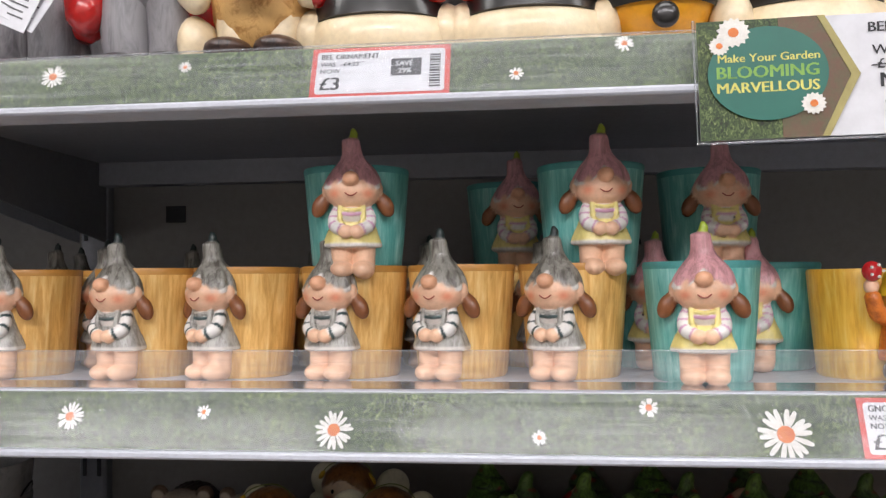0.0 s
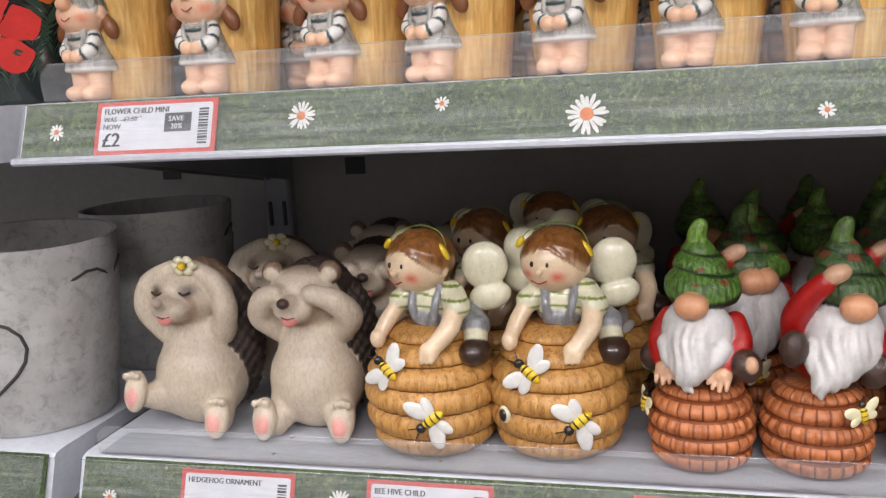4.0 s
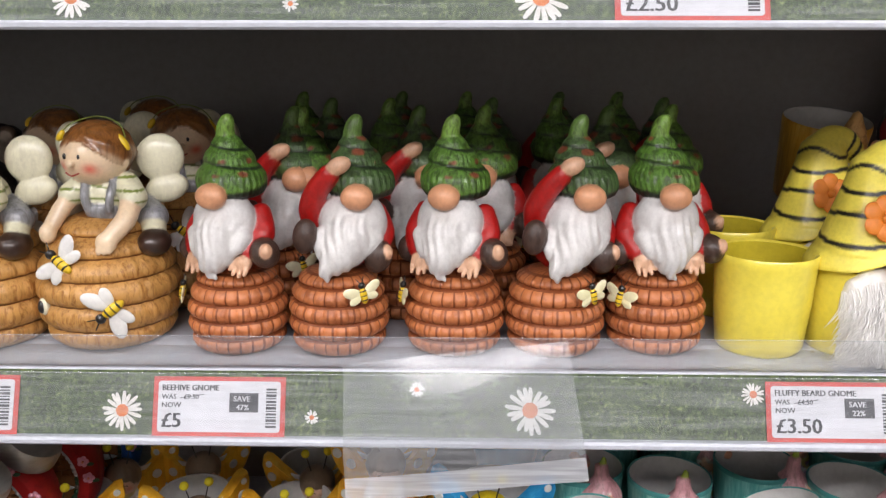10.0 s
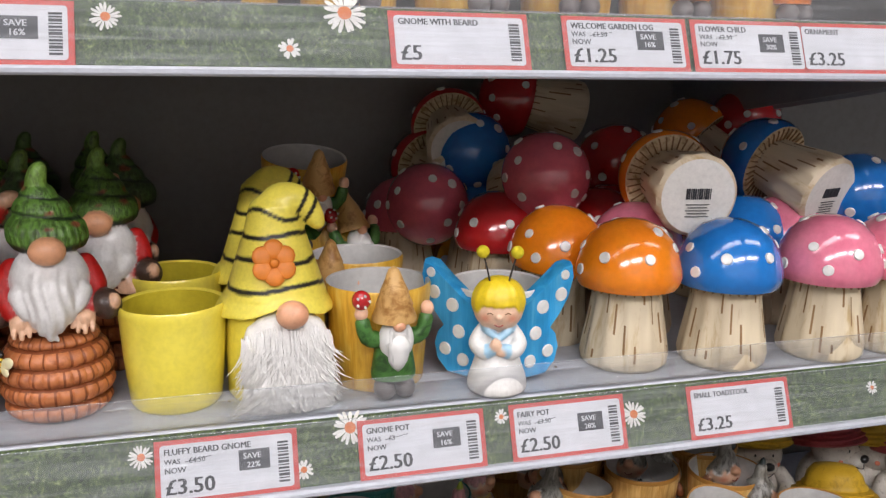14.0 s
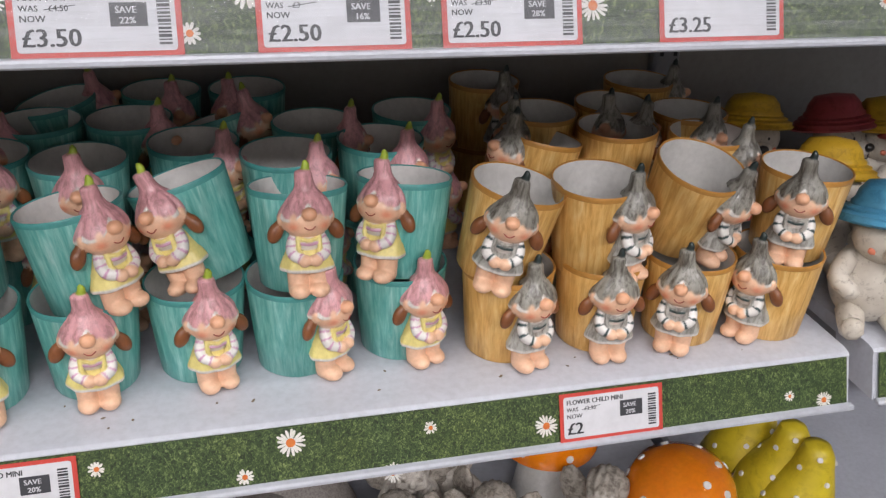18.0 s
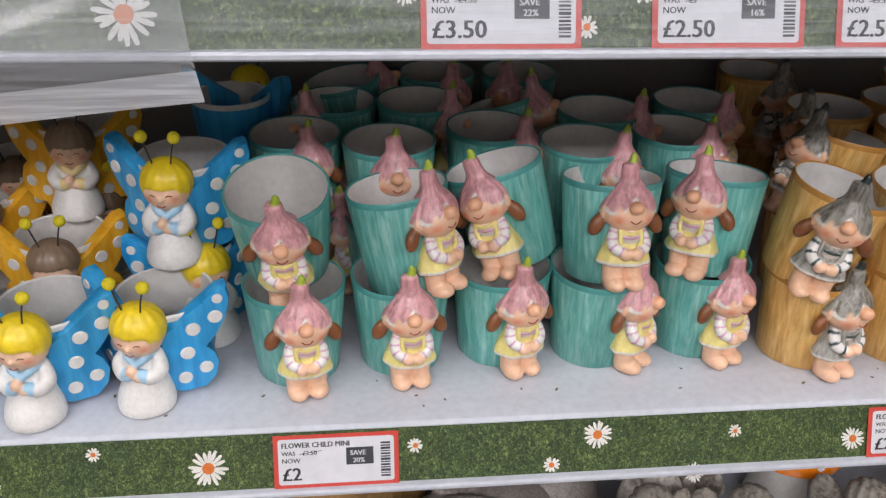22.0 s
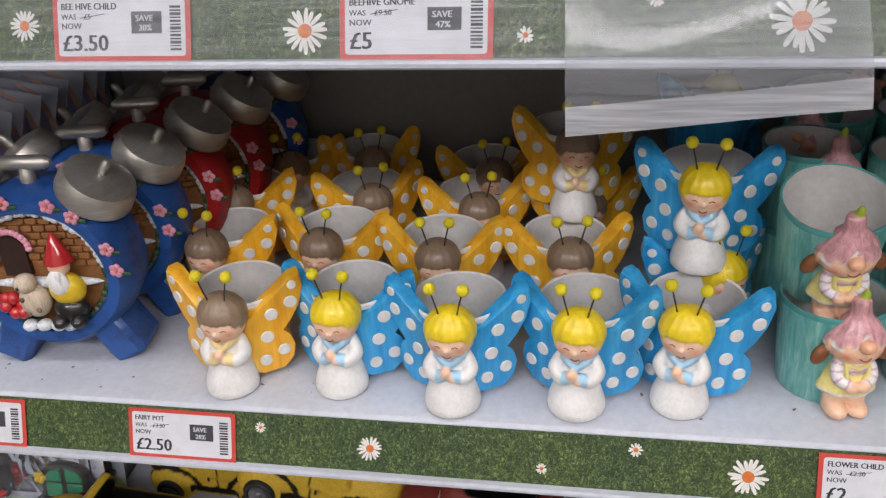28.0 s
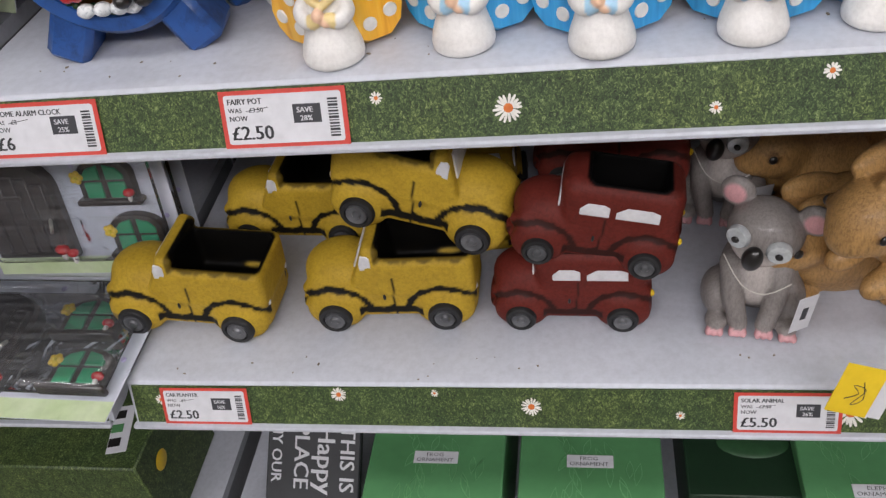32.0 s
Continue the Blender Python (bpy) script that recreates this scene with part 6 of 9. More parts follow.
def fairy_pot(colour):
    blue = colour == "blue"
    e = thing("fairy_pot", ("sky-blue" if blue else "golden") + " white-spotted butterfly pot with a praying fairy figurine", "plant pot", colour + " fairy pots")
    col, hair = ("fairy_blue", "fairy_hair") if blue else ("fairy_yellow", "brown_cap")
    part("pot", MB().lathe([(0, 0), (0.0235, 0), (0.0262, 0.003), (0.0310, 0.03), (0.0330, 0.058), (0.0332, 0.0612), (0.0322, 0.0625), (0.0308, 0.0615), (0.0285, 0.025), (0, 0.006)], [col] * 4 + ["white"] * 3 + ["inner"] * 2, 36, (0, 0.012, 0)), e)
    for s in (-1, 1):
        mx = Matrix.Translation((s * 0.006, -0.020, 0.002)) @ pose(0, 0, 0, 0, 0, s * 31) @ Matrix.Diagonal((s * 1.04, 1, 0.97, 1))
        w = MB().prism(wing_outline(), 0.011, col, mx, edge=0.06)
        ob = part("wing", w, e, "white-spotted wing", 50)
        for px, pz, r in ((0.0150, 0.0135, 0.0040), (0.0285, 0.0190, 0.0040), (0.0185, 0.0330, 0.0042), (0.0235, 0.0510, 0.0042), (0.0375, 0.0580, 0.0042), (0.0400, 0.0715, 0.0030)):
            c = mx @ Vector((px, -0.0058, pz))
            n = (mx.to_3x3() @ Vector((0, -1, 0)))
            part("spot", MB().disc(c, r * 1.2, "white", n, 14), ob, "white spot")
    y = -25.0
    gown, skin, locks = rgb("e6e4e1", 0.06), rgb("f2c9aa"), rgb("efd126", 0.12) if blue else rgb("8a745e", 0.15)
    trim = rgb("a6cfe8") if blue else rgb("ecd596")
    g = Sculpt()
    g.turned([(15.5, 0), (18.6, 1.6), (19.4, 5), (18.4, 10), (15.6, 17), (13.4, 24), (12.2, 31), (10.2, 37), (7, 41)], gown, (0, y), (1, 0.86), 1.5, lambda z: (0.0 * z, -7.0 * np.clip(1 - z / 30, 0, 1)), lambda a, z: 1 + 0.025 * np.cos(3 * a + 0.4) * np.clip((26 - z) / 20, 0, 1))
    for s in (-1, 1):
        g.path([(s * 9.6, y - 1, 36), (s * 13.4, y - 6, 29.5), (s * 9.5, y - 11.5, 26), (s * 4.0, y - 13.5, 27.5)], [4.6, 5.4, 4.6, 3.8], [gown] * 4 + [trim], 0.7)
        g.path([(s * 9.4, y - 2, 39.2), (s * 6, y - 9.5, 37.5), (0.6, y - 11.8, 34.0)], [2.6, 2.6, 2.2], trim, 0.5)
    g.ell((-1.6, y - 15.0, 30.6), (3.8, 3.4, 3.8), skin, 0.4)
    g.ell((2.4, y - 14.6, 26.6), (4.0, 3.2, 3.0), skin, 0.4)

    def face(px, py, pz):
        w = sum(np.exp(-((px - q * 8.6) ** 2 / 9.0 + (pz - 46.6) ** 2 / 6.0)) for q in (-1, 1)) * (py < y - 4)
        return blend_paint(np.tile(skin, (len(px), 1)), rgb("e98f70"), 0.8 * w)
    g.ell((0, y - 2, 49.5), (16.0, 14.8, 13.0), face, 0.5)
    g.ell((0, y - 16.6, 47.6), (2.2, 1.8, 1.8), skin, 0.8)
    cut = lambda px, py, pz: np.where(py < y + 3, 54.2 - 0.030 * np.maximum(np.abs(px) - 7.5, 0) ** 3 - 0.6 * np.abs(np.sin(px * 0.62)), 42.0) - pz  # noqa: E731
    g.ell((0, y - 0.5, 54.0), (17.6, 16.8, 15.0), locks, 0.3, disp=lambda px, py, pz: 0.22 * np.sin(14 * np.arctan2(px, -py)), clip=cut)
    f = MB().sculpted(g, "figure_satin", 1.1, lambda px, py, pz: (np.hypot(px, py - 12) < 27.0 + 0.1 * pz) & (pz < 60) & (py > -19))
    y = y * 0.001
    for s in (-1, 1):
        f.tube([(s * 0.0074, y - 0.0153, 0.0496), (s * 0.0056, y - 0.0163, 0.0505), (s * 0.0038, y - 0.0168, 0.0497)], 0.00030, "hair_bun", seg=5)
    f.tube([(-0.0026, y - 0.0162, 0.0434), (0, y - 0.0166, 0.0424), (0.0026, y - 0.0162, 0.0434)], 0.0004, "mouth", seg=5)
    f.v = [(vx * 1.0, y + (vy - y) * 1.0 + 0.0005, vz * 1.09) for vx, vy, vz in f.v]
    y = -0.022
    part("figurine", f, e, sharp=60)
    for s in (-1, 1):
        a = MB().tube([(s * 0.0060, y - 0.008, 0.0725), (s * 0.0080, y - 0.009, 0.0815), (s * 0.0104, y - 0.009, 0.0905)], 0.0006, "wire", seg=6)
        ob = part("antenna", a, e, "dark wire antenna")
        part("bobble", MB().ball((s * 0.0108, y - 0.009, 0.0922), 0.0042, "pom", 12, 8), ob, "yellow bobble")
    return e


blue = [P(0.334, 0.074, zd, -6), P(0.413, 0.062, zd, -2), P(0.499, 0.066, zd, -8), P(0.570, 0.074, zd, -15), P(0.957, 0.060, zc, -18), P(0.584, 0.147, zd, 25), P(0.580, 0.149, zd + 0.066, -8), P(0.603, 0.306, zd + 0.064, 160)]
gold = [P(0.252, 0.067, zd, 0)]
gold += [P(0.207, 0.157, zd, -10), P(0.297, 0.165, zd, -6), P(0.388, 0.154, zd, 2), P(0.484, 0.161, zd, 8)]
gold += [P(0.193, 0.241, zd, 0), P(0.307, 0.248, zd, 22), P(0.408, 0.310, zd, 16)]
gold += [P(0.217, 0.318, zd, 8), P(0.288, 0.334, zd, 18), P(0.495, 0.253, zd, 6), P(0.483, 0.236, zd + 0.060, 8, 0, 3), P(0.405, 0.236, zd, 12), P(1.019, 0.335, zc, 30)]
place_all(fairy_pot, blue, "blue")
place_all(fairy_pot, gold, "golden")


# ---- toadstools ----
def toadstool(colour):
    e = thing("toadstool_ornament", colour + " glossy white-spotted ceramic toadstool with a pale carved stem", "garden ornament", "small toadstools")
    cap = MB()
    rim = [(0.0368, 0.0610), (0.0376, 0.0655), (0.0366, 0.0720), (0.0338, 0.0815), (0.0285, 0.0910), (0.0205, 0.0985), (0.0105, 0.1028), (0.0, 0.1040)]
    cap.lathe([(0.0180, 0.0600), (0.0310, 0.0572), (0.0352, 0.0578)] + rim, ["gill"] * 2 + ["cap_" + colour] * 8, 44)
    c = part("cap", cap, e, colour + " gloss cap")
    gills = MB()
    for k in range(36):
        a = 2 * math.pi * k / 36
        gills.box((0.0275 * math.cos(a), 0.0275 * math.sin(a), 0.0578), (0.0125, 0.0010, 0.0018), "stem_cut", (0, 9, math.degrees(a)), 0.0002)
    tagged(part("gill_ring", gills, c, "brown gill ridges"), kind="stuff")
    rnd = random.Random(7)
    rr, zz = [r for r, z in rim], [z for r, z in rim]
    for k in range(12):
        a, h = k * 2.4 + 0.4, (0.18, 0.52, 0.84)[k % 3] + rnd.uniform(-0.06, 0.06)
        z = 0.062 + 0.042 * h
        r = float(np.interp(z, zz, rr))
        dr = float(np.interp(z - 0.002, zz, rr)) - float(np.interp(z + 0.002, zz, rr))
        part("spot", MB().disc((r * math.cos(a), r * math.sin(a), z), rnd.uniform(0.0038, 0.0048), "white", (math.cos(a) * 0.004, math.sin(a) * 0.004, dr), 14, 0.0009), c, "white spot")
    st = MB()
    st.lathe([(0, 0), (0.0275, 0), (0.0304, 0.003), (0.0308, 0.008), (0.0300, 0.014), (0.0290, 0.020), (0.0277, 0.027), (0.0264, 0.034), (0.0252, 0.041), (0.0242, 0.048), (0.0235, 0.054), (0.0230, 0.0600)], lambda i, j: "base_white" if i < 1 else ("stem_cut" if i > 2 and j % 5 == 0 and ((j * 13 + i) // 3) % 3 == 0 else "stem"), 120, fn=lambda a, z: 1 + (0.022 * math.sin(12 * a) - 0.012 * max(0, math.cos(12 * a)) ** 6) * (z > 0.006))
    stem = part("stem", st, e, "pale carved stem")
    code = MB()
    for k in range(12):
        code.box((-0.009 + 0.0016 * k, 0.002, -0.0006), (0.0007 + 0.0004 * (k % 3), 0.008, 0.0006), "ink", bev=0.0001)
    for k in range(5):
        code.box((0, -0.006 - 0.0022 * k + (0 if k < 3 else 0.0), -0.0006), (0.018 - 0.003 * (k % 2), 0.0006, 0.0006), "ink", bev=0.0001)
    tagged(part("barcode_label", code, stem, "printed barcode on the base"), kind="stuff")
    return e


def leant(x, z, y, dx, dy, dz):
    """Toadstool whose cap centre is at x, y, z and whose stem points away from (dx, dy, dz)."""
    d = Vector((dx, dy, dz)).normalized()
    return Matrix.Translation(Vector((x, y, z)) - d * 0.079) @ d.to_track_quat("Z", "Y").to_matrix().to_4x4()


for colour, poses in (
    ("orange", [P(1.055, 0.062, zc, 0), P(1.024, 0.130, zc, 40, 6), leant(1.126, 1.362, 0.150, 0.16, 0.97, 0.08), leant(1.236, 1.386, 0.30, -0.5, 0.5, 0.6)]),
    ("blue", [P(1.126, 0.048, zc, 20), leant(1.013, 1.370, 0.28, 0.05, -0.95, 0.3), leant(1.233, 1.372, 0.175, -0.25, 0.90, 0.30), leant(1.304, 1.347, 0.12, 0.1, -0.85, 0.5), P(1.200, 0.135, zc, 15), P(1.02, 0.29, zc, 40), P(1.17, 0.27, zc, 80)]),
    ("pink", [P(1.209, 0.046, zc, 50), P(1.272, 0.045, zc, 80), P(1.095, 0.125, zc, 20), P(1.235, 0.13, zc, 10)]),
    ("rose", [leant(0.964, 1.326, 0.255, -0.05, -0.95, 0.25), leant(1.043, 1.360, 0.175, 0.0, -0.95, 0.3), P(0.95, 0.30, zc, 0), P(1.09, 0.30, zc, 0)]),
    ("red", [P(1.008, 0.20, zc, 0), P(1.100, 0.20, zc, 30), leant(1.143, 1.363, 0.245, 0.1, -0.85, 0.5), leant(1.058, 1.415, 0.335, -0.95, 0.1, 0.2), leant(1.294, 1.396, 0.29, -0.8, -0.2, 0.55), leant(1.005, 1.390, 0.35, 0.1, 0.95, 0.25), leant(0.981, 1.348, 0.355, -0.2, 0.95, 0.1), P(1.12, 0.215, zc, 10), P(1.215, 0.215, zc, 10)]),
):
    place_all(toadstool, poses, colour)


# ---- alarm clocks ----
M["clock_blue"] = washed("blue_painted_resin", "27549a", "1a3d74", 0.42, (1, 1, 1), 60, bump=0.25, coat=0.15, lo=0.3, hi=0.5)
M["clock_red"] = washed("red_painted_resin", "a8201f", "7d1414", 0.42, (1, 1, 1), 60, bump=0.25, coat=0.15, lo=0.3, hi=0.5)
M["rub"] = paint("worn_brown_edge", "6d6256", 0.5)
M["silver"] = paint("brushed_silver_paint", "cbc7be", 0.34, "a5a098", 0.8, 400, 60, (1, 1, 6), bump=0.3, metal=0.75)
M["blossom"] = paint("pink_moulded_blossom", "e3a3b4", 0.45, "d48498", 0.7)
M["leaf"] = paint("dark_green_moulded_leaf", "2c5230", 0.5, "1d3a22", 0.7)
M["brickwork"] = paint("brown_moulded_brick", "9c6a3c", 0.6, "7d4f2a", 0.8, 300, 120, bump=0.6)
M["snow"] = washed("white_sparkling_snow", "e9edf0", "b4bcc4", 0.5, (1, 1, 1), 300, bump=1.0)
M["door_brown"] = paint("dark_wooden_door", "3a241c", 0.5, "2a1812", 0.7)


def alarm_clock(colour):
    e = thing("alarm_clock_ornament", colour + " resin alarm-clock ornament with silver bells and a gnome scene", "garden ornament", "alarm-clock ornaments")
    col = "clock_" + colour
    zc0, R, D = 0.074, 0.058, 0.044
    rim = MB()
    prof = [(0.043, -D / 2 + 0.006), (0.045, -D / 2), (0.053, -D / 2 - 0.001), (R, -D / 2 + 0.006), (R + 0.002, 0), (R, D / 2 - 0.005), (0.05, D / 2), (0, D / 2 + 0.001)]
    rim.lathe(prof, col, 48, (0, 0, zc0), (-90, 0, 0), fn=lambda a, z: 1 + 0.008 * math.sin(5 * a))
    part("case", rim, e, colour + " round case with worn edges")
    for s in (-1, 1):
        leg = MB()
        leg.box((0, 0, 0), (0.026, 0.036, 0.038), col, bev=0.004, mx=Matrix.Translation((s * 0.036, 0.0, 0.0185)) @ pose(0, 0, 0, 0, s * -28, 0))
        part("leg", leg, e)
        b = MB()
        mx = Matrix.Translation((s * 0.040, -0.002, 0.1215)) @ pose(0, 0, 0, 6, s * 34, 0)
        t = MB().lathe([(0, -0.002), (0.0225, -0.002), (0.0245, 0.0), (0.0250, 0.002), (0.0246, 0.0115), (0.0228, 0.0160), (0.0120, 0.0190), (0.0, 0.0200)], "silver", 36)
        b.put(t.v, t.f, "silver", mx)
        bell = part("bell", b, e, "brushed silver bell")
        k = MB()
        t = MB().tube([(0, 0, 0.020), (0, 0, 0.028)], 0.0030, "silver", seg=10, smooth=1)
        k.put(t.v, t.f, "silver", mx)
        t = MB().tube([(0, 0, -0.014), (0, 0, 0.0)], 0.0045, "silver", seg=10, smooth=1)
        k.put(t.v, t.f, "silver", mx)
        part("bell_pin", k, bell)
    hm = MB().tube([(0, -0.002, 0.124), (0, -0.002, 0.142)], [0.0058, 0.0044], "silver", seg=12, smooth=2)
    hm.tube([(-0.014, -0.002, 0.1455), (0.014, -0.002, 0.1455)], 0.0050, "silver", seg=12, smooth=2)
    part("hammer", hm, e, "silver hammer")
    face = MB().lathe([(0, 0), (0.046, 0), (0.046, -0.002), (0, -0.002)], "brickwork", 40, (0, -0.010, zc0), (-90, 0, 0))
    sc = part("scene_backdrop", face, e, "brown brick wall scene in the dial")
    br = MB()
    rnd = random.Random(3)
    for r in range(8):
        for c in range(9):
            x, z = -0.034 + c * 0.0085 + (r % 2) * 0.004, 0.004 + r * 0.0052
            if x * x + (z - 0.0) ** 2 < 0.039 ** 2 and not (-0.03 < x < -0.006 and z < 0.030):
                br.box((x, -0.0135, zc0 + z), (0.0076, 0.003, 0.0044), "brickwork", bev=0.0006)
    part("bricks", br, sc, "moulded bricks")
    tagged(sc.children[0], kind="stuff")
    dr = MB().prism([(-0.027, -0.004), (-0.009, -0.004), (-0.009, 0.018), (-0.013, 0.0235), (-0.018, 0.0255), (-0.023, 0.0235), (-0.027, 0.018)], 0.005, "door_brown", Matrix.Translation((0, -0.0135, zc0)))
    part("little_door", dr, sc, "dark brown arched door")
    bl = MB()
    for k in range(14):
        a = math.pi * (k / 13)
        bl.ball((-0.018 - 0.0125 * math.cos(a), -0.0165, zc0 + 0.0165 + 0.0125 * math.sin(a)), (0.0026, 0.0020, 0.0024), "blossom", 8, 5)
    part("blossom_arch", bl, sc, "pink blossom over the door")
    sn = MB()
    for k in range(62):
        a = k * 0.1013 + 0.3
        sn.ball((0.0430 * math.cos(a), -0.0175 + rnd.uniform(-0.002, 0.002), zc0 + 0.0430 * math.sin(a)), (0.0030, 0.0028, 0.0030), "snow" if math.sin(a) > 0.05 else ("leaf" if k % 3 else "rub"), 7, 5)
    sn.ball((0, -0.0165, zc0 - 0.009), (0.040, 0.004, 0.0040), "snow", 24, 8)
    for x in (-0.016, -0.006, 0.004, 0.012):
        sn.ball((x, -0.024, zc0 - 0.0385), (0.0055, 0.0055, 0.0042), "snow", 10, 7)
    part("snow_border", sn, sc, "sparkling snow and leaves round the dial")
    for k in range(6):
        mbb = MB().ball((-0.029 + 0.0052 * (k % 3), -0.0215 - 0.002 * (k // 3), zc0 - 0.0185 - 0.0050 * (k // 2)), 0.0046, "cap_red", 12, 8)
        part("apple", mbb, sc, "red apple")
    hg = MB()
    hg.ball((-0.0085, -0.0215, zc0 - 0.020), (0.0108, 0.0080, 0.0125), "fur_beige", 18, 12)
    for q in ((-0.014, -0.016), (-0.004, -0.024), (-0.012, -0.027)):
        hg.ball((q[0], -0.0285, zc0 + q[1]), (0.0020, 0.0012, 0.0020), "fur_shade", 8, 6)
    hg.ball((-0.0105, -0.0245, zc0 - 0.0050), (0.0075, 0.0075, 0.0068), "fur_beige", 16, 10)
    hg.ball((-0.0125, -0.0315, zc0 - 0.0055), 0.0014, "black", 6, 5)
    part("scene_hedgehog", hg, sc, "tiny cream hedgehog")
    gn = MB()
    gn.lathe([(0, 0.0260), (0.0014, 0.0250), (0.0085, 0.0080), (0.0090, 0.0065), (0, 0.0055)], "cap_red", 18, (0.0155, -0.0215, zc0))
    gn.ball((0.0155, -0.0235, zc0 + 0.0035), (0.0068, 0.0062, 0.0062), "skin", 14, 9)
    gn.ball((0.0150, -0.0285, zc0 - 0.0055), (0.0068, 0.0042, 0.0090), "beard", 14, 9)
    gn.ball((0.0165, -0.0225, zc0 - 0.0125), (0.0115, 0.0085, 0.0110), "bee_yellow", 16, 10)
    gn.ball((0.0165, -0.0235, zc0 - 0.0260), (0.0110, 0.0085, 0.0080), "black", 16, 10)
    for x in (0.0105, 0.0220):
        gn.ball((x, -0.0300, zc0 - 0.0320), (0.0050, 0.0070, 0.0045), "black", 10, 8)
    gn.v = [(0.0160 + (vx - 0.0160) * 1.08, vy, zc0 - 0.034 + (vz - zc0 + 0.034) * 1.08) for vx, vy, vz in gn.v]
    part("scene_gnome", gn, sc, "tiny red-hatted gnome")
    for a, z in ((0.9, 0), (0.35, 0), (0.05, 0), (1.2, 0), (1.75, 0)):
        p = Vector((0.0535 * math.cos(a), -0.0235, zc0 + 0.0535 * math.sin(a)))
        f = MB()
        for k in range(5):
            t = k * 1.2566
            f.ball(p + Vector((0.0030 * math.cos(t), 0, 0.0030 * math.sin(t))), (0.0023, 0.0014, 0.0023), "blossom", 8, 5)
        f.ball(p + Vector((0, -0.0012, 0)), 0.0012, "cheek", 6, 5)
        f.ball(p + Vector((0.0055, 0.0005, -0.003)), (0.0035, 0.001, 0.0018), "leaf", 8, 5)
        part("case_blossom", f, e, "small pink flower on the case")
    for ob in e.children_recursive:
        ob.data.transform(Matrix.Scale(1.08, 4))
    return e


clk = Matrix.Translation((0.112, 0.074, zd))
place_all(alarm_clock, [clk @ pose(0, 0, 0, 0, 0, 6), clk @ pose(0.010, 0.060, 0, 0, 0, 8), clk @ pose(0.052, 0.245, 0, 0, 0, 12)], "blue")
place_all(alarm_clock, [clk @ pose(0.022, 0.122, 0, 0, 0, 10), clk @ pose(0.036, 0.184, 0, 0, 0, 11)], "red")

# ---- car planters ----
M["tyre"] = paint("dark_grey_tyre", "1b1b1c", 0.55, "2a2a2b", 0.7)
M["hub"] = paint("worn_silver_hub", "77787b", 0.4, "2c2d2f", 0.8, metal=0.3)
M["car_window"] = paint("white_painted_window", "e6e6e8", 0.4, "d2d2d6", 0.7)


